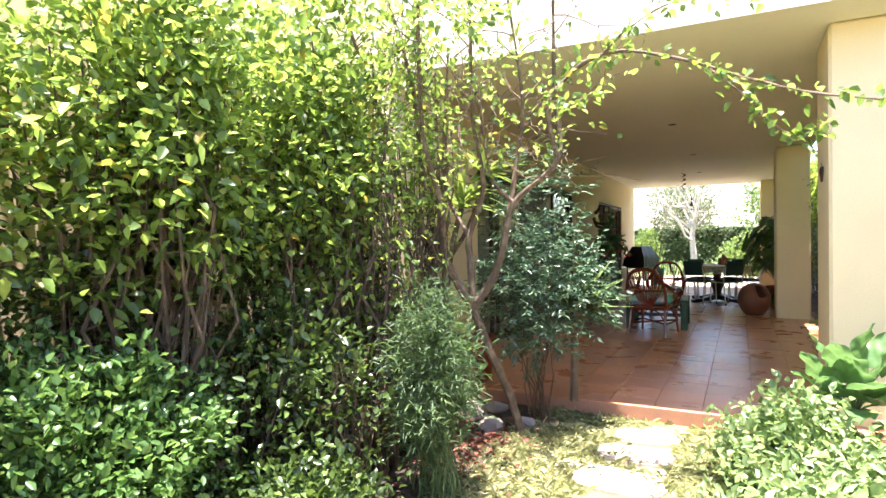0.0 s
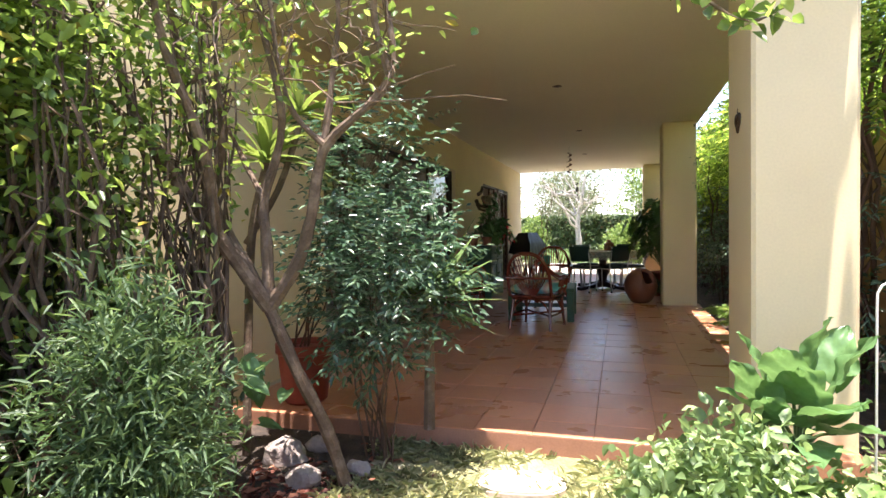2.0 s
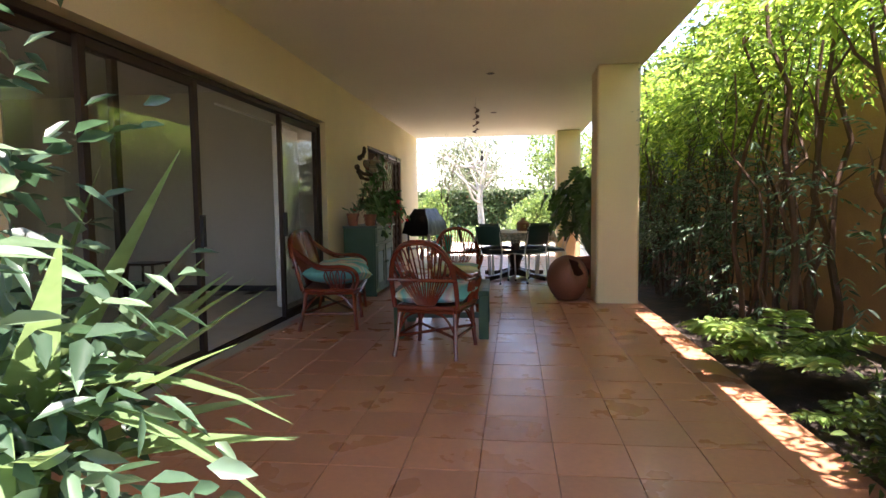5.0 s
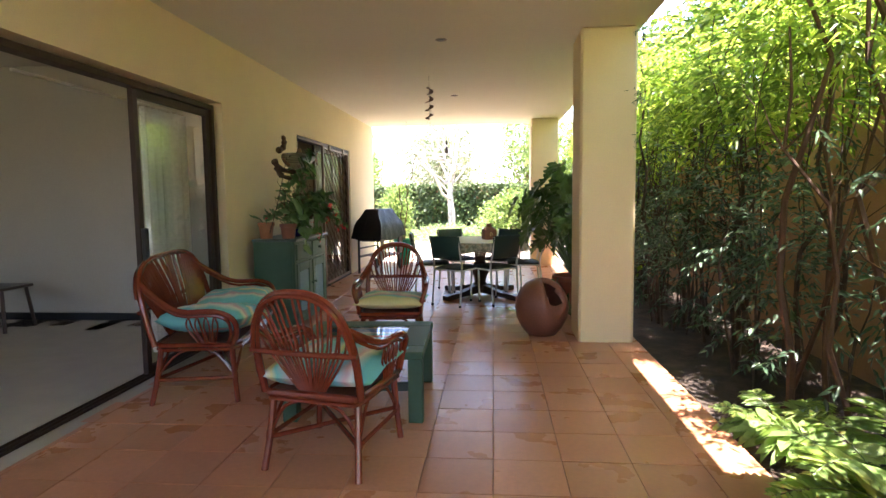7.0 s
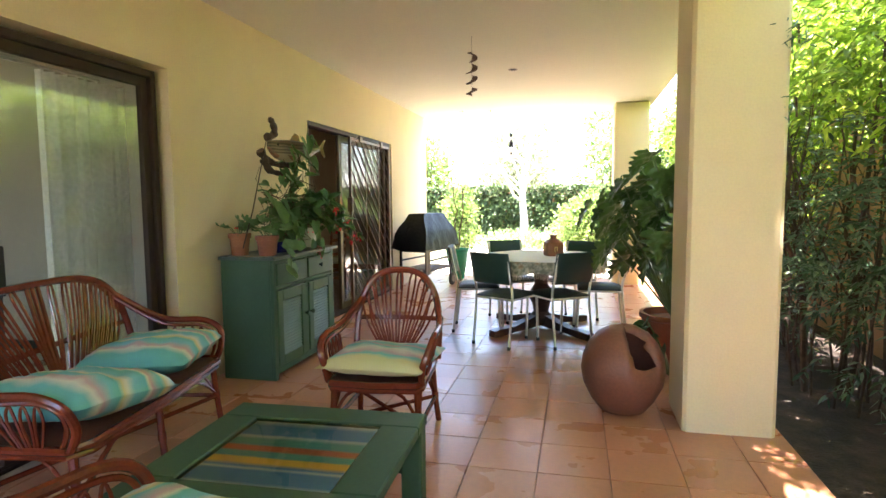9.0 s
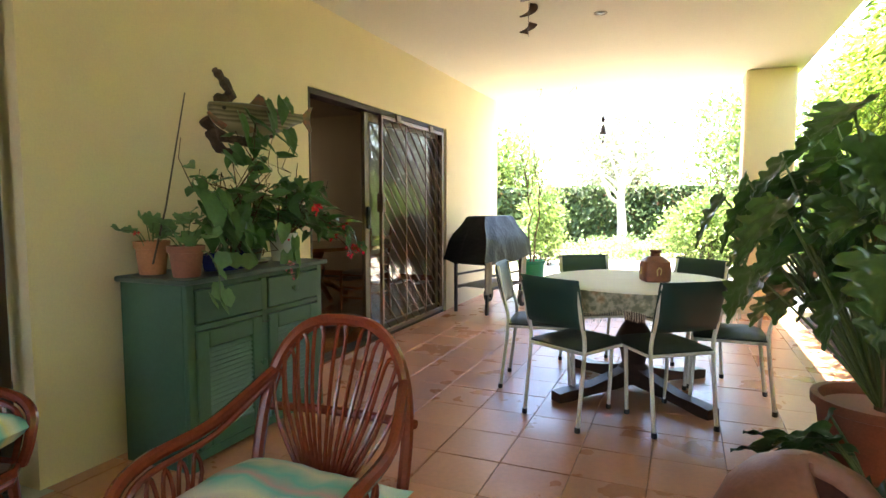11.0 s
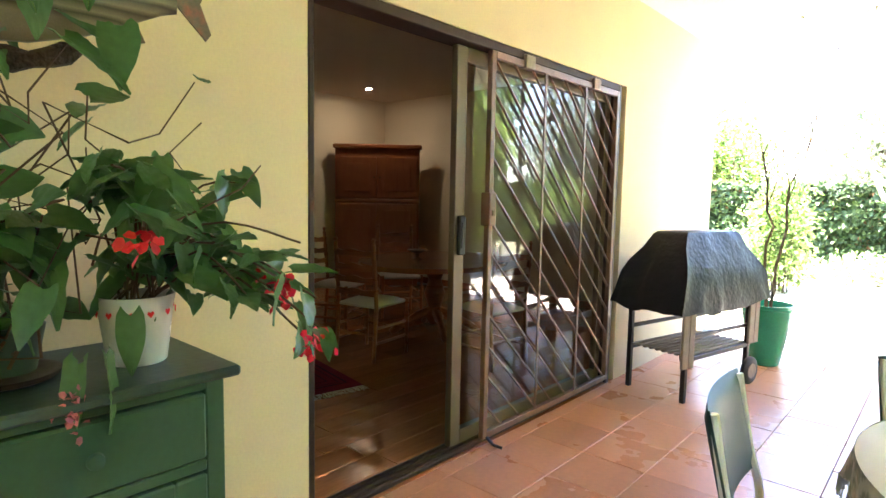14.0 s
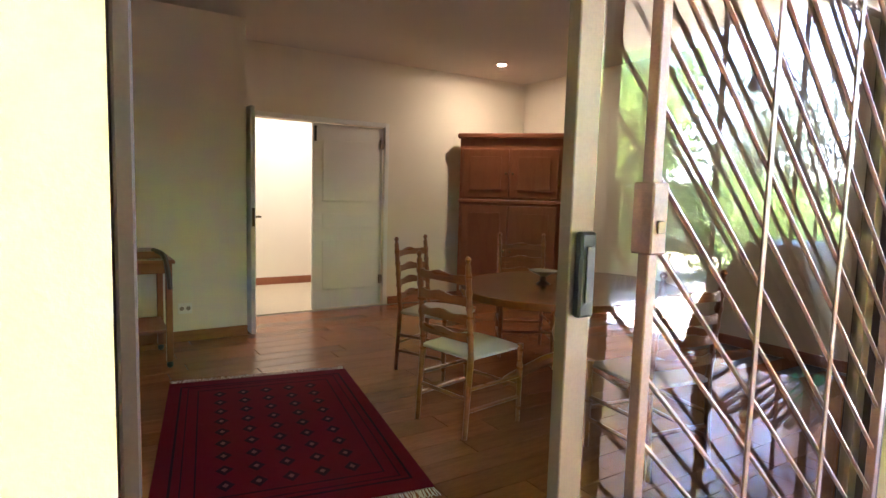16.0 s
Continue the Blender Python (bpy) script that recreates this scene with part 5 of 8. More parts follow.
for x in (-0.24, 0.24):
    wh = part("wheel", Geo().lathe([(0.03, -0.02), (0.085, -0.02), (0.10, -0.012), (0.10, 0.012), (0.085, 0.02), (0.03, 0.02)], 24).place(pose(x, 0.38, 0.10, 0, 90, 0)), M["rubber"], bq)
    part("hub", Geo().lathe([(0.055, -0.024), (0.05, 0.0), (0.055, 0.024)], 18).place(pose(x, 0.38, 0.10, 0, 90, 0)), M["grey_wood"], wh)

# ---------------------------------------------------------------- hanging things
ch = thing("wind_chime", pose(1.042, 12.90, CEIL), "brown ceramic spiral wind chime hanging on a string", "wind chime")
part("string", Geo().tube([(0, 0, 0), (0, 0, -0.52)], 0.0015, 4), M["bronze"], ch)
for k in range(4):
    z = -0.17 - 0.10 * k
    vs, fs = [], []
    for i in range(25):
        a = -2.2 + 4.4 * i / 24 + k * 0.9
        for r, dz in ((0.006, 0.0), (0.052, -0.012), (0.05, -0.02), (0.006, -0.006)):
            vs.append((r * math.cos(a), r * math.sin(a), z + dz - 0.065 * (i / 24 - 0.5)))
    for i in range(24):
        for j in range(4):
            fs.append((i * 4 + j, i * 4 + (j + 1) % 4, i * 4 + 4 + (j + 1) % 4, i * 4 + 4 + j))
    part("vane", Geo().add(vs, fs), M["chime"], ch)
bl = thing("hanging_bell", pose(0.868, 17.58, CEIL), "dark metal bell hanging on a thin string", "bell")
part("string", Geo().tube([(0, 0, 0), (0, 0, -0.7)], 0.0015, 4), M["bronze"], bl)
part("bell", Geo().lathe([(0.006, -0.42), (0.02, -0.44), (0.045, -0.54), (0.05, -0.55), (0.045, -0.55), (0.01, -0.46)], 16), M["bronze"], bl)
part("bead", Geo().lathe([(0.004, -0.31), (0.022, -0.33), (0.026, -0.36), (0.018, -0.385), (0.004, -0.39)], 12), M["bronze"], bl)
part("clapper", Geo().lathe([(0.002, -0.62), (0.02, -0.65), (0.002, -0.68)], 8), M["bronze"], bl)

# heart wreath on the first column
hw = thing("heart_wreath", pose(2.566, 5.62, 1.735), "small brown twig heart hanging on the column", "wreath")
hp = [(0.0, 0.055 * (16 * math.sin(t) ** 3) / 16, 0.055 * (13 * math.cos(t) - 5 * math.cos(2 * t) - 2 * math.cos(3 * t) - math.cos(4 * t)) / 16) for t in [2 * math.pi * i / 28 for i in range(28)]]
part("twig", Geo().tube(hp, 0.008, 6, True), M["dark_wood"], hw)
part("twig", Geo().tube([(p[0] + 0.006, p[1] * 0.93 + 0.003, p[2] * 0.95 + 0.004) for p in hp], 0.006, 5, True), M["dark_wood"], hw)
part("loop", Geo().tube([(0, 0, 0.02), (0, 0.005, 0.06), (0, 0, 0.075)], 0.003, 4), M["dark_wood"], hw)

# rod and mounted fish on the house wall
rd = thing("plant_stake", pose(-0.42, 11.575, 0.96), "thin dark bamboo stake standing in a flower pot", "stake")
part("stake", Geo().tube([(0.0, -0.005, 0.0), (0.08, 0.01, 0.27), (0.20, 0.03, 0.79)], [0.005, 0.0045, 0.003], 6), M["dark_wood"], rd)

M["fish"] = stripes("fish_skin", [(0.0, (0.260, 0.224, 0.147)), (0.30, (0.310, 0.269, 0.184)), (0.36, (0.087, 0.073, 0.046)), (0.40, (0.285, 0.241, 0.161)), (0.47, (0.074, 0.062, 0.037)), (0.51, (0.260, 0.218, 0.143)), (0.58, (0.068, 0.056, 0.032)), (0.62, (0.223, 0.185, 0.115)), (0.69, (0.056, 0.045, 0.025)), (0.74, (0.155, 0.123, 0.069)), (0.85, (0.043, 0.034, 0.018)), (1.0, (0.031, 0.025, 0.014))], 2, 3.6, 0.02, 0.28, 0.15, 220)
M["fish_fin"] = material("fish_fin", (0.16, 0.10, 0.06), 0.4, vary=0.3, scale=25, fine=120, second=(0.30, 0.08, 0.04))
M["drift"] = material("driftwood", (0.060, 0.036, 0.024), 0.8, vary=0.4, scale=12, fine=70, bump=0.8, dist=0.02, second=(0.11, 0.07, 0.045))
fh = thing("mounted_fish", pose(-0.305, 12.22, 1.72, 0, 0, -15) @ Matrix.Diagonal((0.78, 0.78, 0.78, 1)), "striped mounted fish on a driftwood backing on the wall", "mounted fish")
secs = [(-0.40, 0.035, 0.025, 0.03), (-0.385, 0.05, 0.04, 0.02), (-0.34, 0.075, 0.055, 0.0), (-0.26, 0.098, 0.07, -0.015), (-0.15, 0.112, 0.075, -0.02), (0.0, 0.108, 0.07, -0.015), (0.13, 0.088, 0.055, 0.0), (0.24, 0.06, 0.038, 0.02), (0.32, 0.038, 0.022, 0.035), (0.36, 0.034, 0.016, 0.042)]
vs, fs = [], []
for y, hz, hx, cz in secs:
    for k in range(18):
        a = 2 * math.pi * k / 18
        vs.append((hx * math.cos(a), y, cz + hz * math.sin(a) * (1.0 if math.sin(a) > 0 else 1.08)))
for i in range(len(secs) - 1):
    for k in range(18):
        fs.append((i * 18 + k, (i + 1) * 18 + k, (i + 1) * 18 + (k + 1) % 18, i * 18 + (k + 1) % 18))
fs += [tuple(range(18)), tuple(range(len(secs) * 18 - 18, len(secs) * 18))[::-1]]
part("body", Geo().add(vs, fs), M["fish"], fh, smooth=70)


def fin(outline, x0=-0.005, x1=0.005):
    return Geo().slab(outline, x0, x1).place(Matrix(((0, 0, 1, 0), (1, 0, 0, 0), (0, 1, 0, 0), (0, 0, 0, 1))))


part("tail", fin([(0.35, 0.05), (0.36, 0.03), (0.44, -0.06), (0.455, -0.04), (0.425, 0.045), (0.465, 0.14), (0.44, 0.135)]), M["fish_fin"], fh, "reddish forked tail")
part("dorsal_fin", fin([(-0.10, 0.085), (0.06, 0.075), (0.03, 0.15), (-0.02, 0.17)]), M["fish_fin"], fh)
part("dorsal_fin", fin([(0.16, 0.065), (0.23, 0.055), (0.215, 0.10)]), M["fish_fin"], fh)
part("anal_fin", fin([(0.17, -0.065), (0.25, -0.03), (0.275, -0.09), (0.24, -0.10)]), M["fish_fin"], fh)
part("pectoral_fin", fin([(-0.22, -0.05), (-0.17, -0.03), (-0.09, -0.10), (-0.13, -0.12)], 0.055, 0.065), M["fish_fin"], fh)
part("lower_jaw", Geo().tube([(0.0, -0.41, 0.0), (0.012, -0.37, -0.045), (0.014, -0.30, -0.085)], [0.012, 0.025, 0.03], 8), M["fish_fin"], fh)
part("eye", Geo().lathe([(0.014, 0), (0.013, 0.006), (0.005, 0.009)], 12).place(pose(0.055, -0.325, 0.03, 0, 90, 0)), M["black_metal"], fh)
for p in ([(-0.10, -0.32, -0.02), (-0.09, -0.2, -0.13), (-0.08, 0.0, -0.16), (-0.09, 0.14, -0.10)], [(-0.10, -0.22, 0.12), (-0.09, -0.12, 0.17), (-0.07, -0.26, 0.25), (-0.04, -0.33, 0.29)], [(-0.09, -0.28, -0.10), (-0.05, -0.24, -0.22), (-0.06, -0.12, -0.26)]):
    p = [(a - 0.10, b, c) if k < 2 else (a, b, c) for k, (a, b, c) in enumerate(p)]
    part("driftwood", Geo().tube(smooth_path(p, 4), [0.045 * (1 - 0.5 * i / (4 * (len(p) - 1))) + 0.008 * math.sin(i * 2.1) for i in range(4 * (len(p) - 1) + 1)], 8), M["drift"], fh)

# ---------------------------------------------------------------- plants
L = {}
L["hedge"] = leaf_material("hedge_leaf", (0.13, 0.215, 0.055), (0.31, 0.42, 0.11), 0.54, 0.5, 0.36, tone=(0.24, 0.22, 0.05))
# Low shrubs: the round shrub's leaf, darkened to put hedge shade into the colour.
L["shrub"] = leaf_material("shaded_shrub_leaf", (0.050, 0.092, 0.022), (0.115, 0.18, 0.045), 0.30, 0.45, 0.35)
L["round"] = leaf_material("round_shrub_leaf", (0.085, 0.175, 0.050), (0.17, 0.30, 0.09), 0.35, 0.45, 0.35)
L["feather"] = leaf_material("feathery_leaf", (0.055, 0.105, 0.040), (0.12, 0.185, 0.07), 0.35, 0.35, 0.6)
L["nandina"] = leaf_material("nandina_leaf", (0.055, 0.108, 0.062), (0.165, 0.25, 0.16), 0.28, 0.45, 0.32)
L["yucca"] = leaf_material("sword_leaf", (0.13, 0.21, 0.09), (0.25, 0.34, 0.17), 0.35, 0.35, 0.26)
L["strap"] = leaf_material("strap_leaf", (0.13, 0.19, 0.05), (0.29, 0.34, 0.13), 0.40, 0.35, 0.45)
L["big"] = leaf_material("broad_leaf", (0.105, 0.205, 0.075), (0.22, 0.34, 0.14), 0.32, 0.3, 0.35)
L["cover"] = leaf_material("ground_cover_leaf", (0.17, 0.26, 0.10), (0.32, 0.41, 0.19), 0.40, 0.4, 0.45)
L["fern"] = leaf_material("fern_leaf", (0.16, 0.26, 0.07), (0.32, 0.41, 0.14), 0.42, 0.35, 0.5)
L["grass"] = leaf_material("grass_blade", (0.26, 0.29, 0.145), (0.50, 0.49, 0.30), 0.35, 0.45, 0.6)
L["bamboo"] = leaf_material("bamboo_leaf", (0.050, 0.100, 0.020), (0.16, 0.24, 0.045), 0.42, 0.5, 0.4)
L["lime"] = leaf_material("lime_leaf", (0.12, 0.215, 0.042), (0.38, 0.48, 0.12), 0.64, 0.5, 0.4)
L["bright"] = leaf_material("bright_bush_leaf", (0.11, 0.185, 0.050), (0.24, 0.33, 0.105), 0.45, 0.45, 0.45)
L["ivy"] = leaf_material("ivy_leaf", (0.080, 0.135, 0.050), (0.16, 0.225, 0.085), 0.3, 0.45, 0.45)
L["grey"] = leaf_material("grey_green_leaf", (0.13, 0.16, 0.085), (0.26, 0.28, 0.17), 0.35, 0.35, 0.55)
L["philo"] = leaf_material("philodendron_leaf", (0.022, 0.062, 0.020), (0.06, 0.13, 0.035), 0.22, 0.4, 0.28)
L["pothos"] = leaf_material("climber_leaf", (0.075, 0.165, 0.060), (0.16, 0.29, 0.09), 0.28, 0.4, 0.33)
L["geranium"] = leaf_material("geranium_leaf", (0.11, 0.20, 0.085), (0.19, 0.29, 0.13), 0.30, 0.3, 0.55)
L["flower"] = leaf_material("red_flower", (0.72, 0.045, 0.025), (0.80, 0.10, 0.07), 0.35, 0.3, 0.5)
L["pink"] = leaf_material("pink_flower", (0.62, 0.20, 0.22), (0.75, 0.30, 0.30), 0.35, 0.3, 0.5)
L["mulch"] = leaf_material("dry_red_leaf", (0.16, 0.050, 0.030), (0.32, 0.13, 0.07), 0.15, 0.5, 0.7)
M["bark"] = material("grey_brown_bark", (0.115, 0.076, 0.050), 0.85, vary=0.35, scale=14, fine=90, bump=0.6, dist=0.01, second=(0.18, 0.128, 0.092), mix_lo=0.5, mix_hi=0.68)
M["stem"] = material("dark_stem", (0.060, 0.040, 0.028), 0.8, vary=0.35, scale=16, fine=90, bump=0.4, second=(0.10, 0.07, 0.05))
M["red_stem"] = material("reddish_cane", (0.090, 0.045, 0.025), 0.7, vary=0.3, scale=16, fine=90, bump=0.3)
M["twig"] = material("brown_twig", (0.080, 0.052, 0.034), 0.85, vary=0.35, scale=16, fine=90, bump=0.4, second=(0.13, 0.09, 0.062))
M["pale_bark"] = material("pale_bark", (0.42, 0.38, 0.33), 0.85, vary=0.3, scale=8, fine=60, bump=0.5, second=(0.22, 0.19, 0.16))
M["petiole"] = material("green_stalk", (0.09, 0.14, 0.05), 0.5, vary=0.2)
M["stone"] = material("pinkish_stepping_stone", (0.46, 0.38, 0.31), 0.85, vary=0.22, scale=9, fine=80, bump=0.4, dist=0.006, second=(0.34, 0.27, 0.22))
M["rock"] = material("garden_rock", (0.30, 0.25, 0.22), 0.85, vary=0.3, scale=8, fine=60, bump=0.6, dist=0.01, second=(0.18, 0.14, 0.13))


def leaves(name, mat, parent, P, D, Ln, Wd, rng, fold=0.25, droop=0.0, shape=0, label=""):
    """Many leaves in one mesh: P base points, D directions, lengths and widths. Each leaf is folded along its midrib."""
    P, D = np.asarray(P, float), np.asarray(D, float)
    n = len(P)
    D = D / np.maximum(np.linalg.norm(D, axis=1, keepdims=True), 1e-9)
    R = rng.normal(size=(n, 3)) * 0.55 + np.array([0, 0, 1.0])
    S = np.cross(D, R)
    S /= np.maximum(np.linalg.norm(S, axis=1, keepdims=True), 1e-9)
    U = np.cross(S, D)
    Ln, Wd = np.broadcast_to(Ln, n)[:, None], np.broadcast_to(Wd, n)[:, None]
    if shape == 0:
        prof = ((0.35, 0.5), (0.70, 0.36))
    elif shape == 1:
        prof = ((0.15, 0.5), (0.6, 0.4))
    else:
        prof = ((0.2, 0.42), (0.75, 0.5))
    tip = P + D * Ln - np.array([0, 0, 1.0]) * Ln * droop
    up = U * Wd * fold
    rows = [P]
    for f, w in prof:
        c = P + D * Ln * f - np.array([0, 0, 1.0]) * Ln * droop * f * f
        rows.append((c + S * Wd * w + up * 2 * w, c - S * Wd * w + up * 2 * w))
    V = np.stack([P, rows[1][0], rows[2][0], tip, rows[2][1], rows[1][1]], 1).reshape(-1, 3)
    base = np.arange(n)[:, None] * 6
    quads = np.concatenate([base + np.array([[0, 1, 2, 3]]), base + np.array([[0, 3, 4, 5]])], 1).reshape(-1)
    me = bpy.data.meshes.new(name)
    me.vertices.add(len(V))
    me.vertices.foreach_set("co", V.ravel())
    me.loops.add(len(quads))
    me.loops.foreach_set("vertex_index", quads.astype(np.int32))
    me.polygons.add(2 * n)
    me.polygons.foreach_set("loop_start", np.arange(0, 8 * n, 4, dtype=np.int32))
    me.polygons.foreach_set("loop_total", np.full(2 * n, 4, dtype=np.int32))
    me.update(calc_edges=True)
    me.validate()
    me.materials.append(mat)
    return part(name, me, None, parent, label)


def sphere_points(rng, n, power=0.35):
    v = rng.normal(size=(n, 3))
    v /= np.linalg.norm(v, axis=1, keepdims=True)
    return v * (rng.random((n, 1)) ** power)


def clumped(rng, n_clumps, per, centre, radii, spread, power=0.35, zmin=-0.05):
    """Leaf places gathered round twig ends inside an ellipsoid, with an uneven outline."""
    c = sphere_points(rng, n_clumps, power)
    lump = 0.78 + 0.34 * np.array([noise.noise((p[0] * 2.1, p[1] * 2.1, p[2] * 2.1 + centre[0])) for p in c])[:, None]
    tw = np.asarray(centre) + c * np.asarray(radii) * lump
    tw = tw[tw[:, 2] > zmin]
    P = np.repeat(tw, per, 0) + rng.normal(size=(len(tw) * per, 3)) * spread
    out = np.repeat(c[: len(tw)], per, 0) * 0.8 + rng.normal(size=(len(tw) * per, 3)) * 0.75 + np.array([0, 0, 0.25])
    return P, out, tw


def stem_mesh(geo, start, end, r0, r1, rng, wob=0.06, n=6, seg=5):
    a, b = np.asarray(start, float), np.asarray(end, float)
    d = np.linalg.norm(b - a)
    pts = []
    for i in range(n + 1):
        f = i / n
        pts.append(tuple(a + (b - a) * f + rng.normal(size=3) * wob * d * math.sin(math.pi * f) * 0.5))
    geo.tube(pts, [r0 + (r1 - r0) * i / n for i in range(n + 1)], seg)
    return pts


def shrub(name, base, centre, radii, clumps, per, size, width, mat, label, seed, stems=14, stem_r=0.010, stem_mat=None, spread=0.05, power=0.35, group="", fold=0.25, droop=0.1, category="shrub", shape=0):
    rng = np.random.default_rng(seed)
    t = thing(name, pose(*base), label, category, group)
    c = np.asarray(centre) - np.asarray(base)
    P, D, tw = clumped(rng, clumps, per, c, radii, spread, power)
    n = len(P)
    leaves("foliage", mat, t, P, D, size * rng.uniform(0.6, 1.25, n), width * rng.uniform(0.7, 1.2, n), rng, fold, droop, shape)
    g = Geo()
    for i in range(stems):
        a = rng.random() * 2 * math.pi
        r = math.sqrt(rng.random())
        foot = (0.35 * radii[0] * r * math.cos(a), 0.35 * radii[1] * r * math.sin(a), 0.0)
        top = tw[rng.integers(len(tw))]
        top = (top[0] * 0.9 + foot[0] * 0.1, top[1] * 0.9 + foot[1] * 0.1, max(top[2], c[2]))
        pts = stem_mesh(g, foot, top, stem_r * rng.uniform(0.7, 1.3), stem_r * 0.3, rng)
        for k in range(4):
            q = pts[rng.integers(2, len(pts))]
            d = tw - np.asarray(q)
            near = np.argsort((d ** 2).sum(1))[: 12]
            stem_mesh(g, q, tw[near[rng.integers(len(near))]], stem_r * 0.4, stem_r * 0.12, rng, n=3, seg=4)
    part("woody_frame", g, stem_mat or M["stem"], t)
    return t


G0 = -0.11
# mixed hedge along the house wall
for k, (cx, cy, cz, rx, ry, rz, clumps) in enumerate(((-0.22, 1.15, 1.75, 0.62, 0.75, 1.15, 470), (-0.18, 2.25, 1.85, 0.60, 0.75, 1.10, 490), (-0.12, 3.15, 1.80, 0.52, 0.62, 1.10, 400), (-0.25, 0.0, 1.6, 0.6, 0.7, 1.2, 340))):
    shrub("hedge_shrub", (cx, cy, G0), (cx, cy, cz), (rx, ry, rz), clumps, 15, 0.060, 0.037, L["hedge"], "tall woody hedge shrub with small yellow-green leaves", 20 + k, 44, 0.012, M["twig"], 0.085, 0.45, "hedge by the house", droop=0.15)
# The four near x -0.38 are added to imitate deep shade behind the hedge.
for k, (cx, cy, cz, rx, ry, rz, clumps) in enumerate(((0.05, 2.75, 0.55, 0.50, 0.62, 0.62, 170), (-0.15, 3.6, 0.55, 0.45, 0.5, 0.65, 200), (-0.30, 3.75, 1.15, 0.28, 0.45, 0.85, 240), (-0.02, 3.95, 0.32, 0.36, 0.42, 0.48, 240), (-0.38, 1.3, 1.0, 0.28, 0.7, 1.0, 330), (-0.38, 0.2, 1.0, 0.28, 0.7, 1.0, 300), (-0.36, 2.3, 1.15, 0.28, 0.6, 0.9, 280), (-0.38, 3.0, 1.3, 0.25, 0.5, 0.8, 160), (-0.30, 4.22, 0.42, 0.30, 0.36, 0.58, 260))):
    shrub("low_shrub", (cx, cy, G0), (cx, cy, cz), (rx, ry, rz), clumps, 14, 0.055, 0.030, L["shrub"], "low leafy green shrub under the hedge", 40 + k, 14, 0.008, M["stem"], 0.07, 0.35, "low shrubs")
for k, (cx, cy, cz, rx, ry, rz, clumps) in enumerate(((0.10, 3.50, 1.55, 0.38, 0.46, 1.05, 170), (0.16, 4.02, 1.75, 0.34, 0.40, 1.0, 90))):
    shrub("twiggy_shrub", (cx, cy, G0), (cx, cy, cz), (rx, ry, rz), clumps, 9, 0.050, 0.030, L["hedge"], "tall bare-stemmed shrub with sparse yellow-green leaves", 60 + k, 26, 0.013, M["twig"], 0.085, 0.45, "twiggy shrubs by the tree", droop=0.15)
shrub("bare_shrub", (0.22, 2.95, G0), (0.22, 2.95, 0.48), (0.42, 0.48, 0.62), 70, 8, 0.045, 0.026, L["shrub"], "twiggy shrub with sparse leaves at the path edge", 52, 70, 0.007, M["twig"], 0.06, 0.5)
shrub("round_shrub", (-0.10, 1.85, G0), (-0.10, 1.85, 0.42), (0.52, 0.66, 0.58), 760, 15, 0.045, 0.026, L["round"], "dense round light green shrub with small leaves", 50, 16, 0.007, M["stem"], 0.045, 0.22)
shrub("round_shrub", (0.42, 2.45, G0), (0.42, 2.45, 0.12), (0.42, 0.50, 0.30), 260, 15, 0.045, 0.026, L["shrub"], "low spreading green shrub with small leaves", 51, 8, 0.006, M["stem"], 0.05, 0.25)

# feathery shrub
rng = np.random.default_rng(61)
ft = thing("feathery_shrub", pose(0.60, 3.30, G0), "soft feathery blue-green shrub", "shrub")
P, D, tw = clumped(rng, 330, 18, np.array((0, 0, 0.66)), (0.27, 0.30, 0.66), 0.05, 0.35)
leaves("foliage", L["feather"], ft, P, D, 0.060 * rng.uniform(0.6, 1.3, len(P)), 0.009, rng, 0.1, 0.2)
g = Geo()
for i in range(40):
    stem_mesh(g, (rng.normal() * 0.06, rng.normal() * 0.06, 0), tw[rng.integers(len(tw))], 0.005, 0.0015, rng, n=5, seg=4)
part("woody_frame", g, M["petiole"], ft)


# multi-stemmed small tree by the path
rng = np.random.default_rng(71)
tree = thing("small_tree", pose(0.50, 4.58, G0), "small multi-stemmed garden tree with grey-brown bark", "tree")
g = Geo()
o = np.array((0.50, 4.58, G0))
fork = (0.24, 4.40, 0.80)
LEAN = np.array((0.13, -0.11, 0.0))


def limb(pts, r0, r1, seg=8):
    sp = smooth_path([tuple(np.asarray(p) - o + LEAN * (p[0] < 0.9)) for p in pts], 5)
    g.tube(sp, [1.22 * r0 + (r1 - 1.22 * r0) * i / (len(sp) - 1) + 0.0025 * math.sin(i * 1.7) for i in range(len(sp))], seg)
    return [tuple(np.asarray(p) + o) for p in sp]


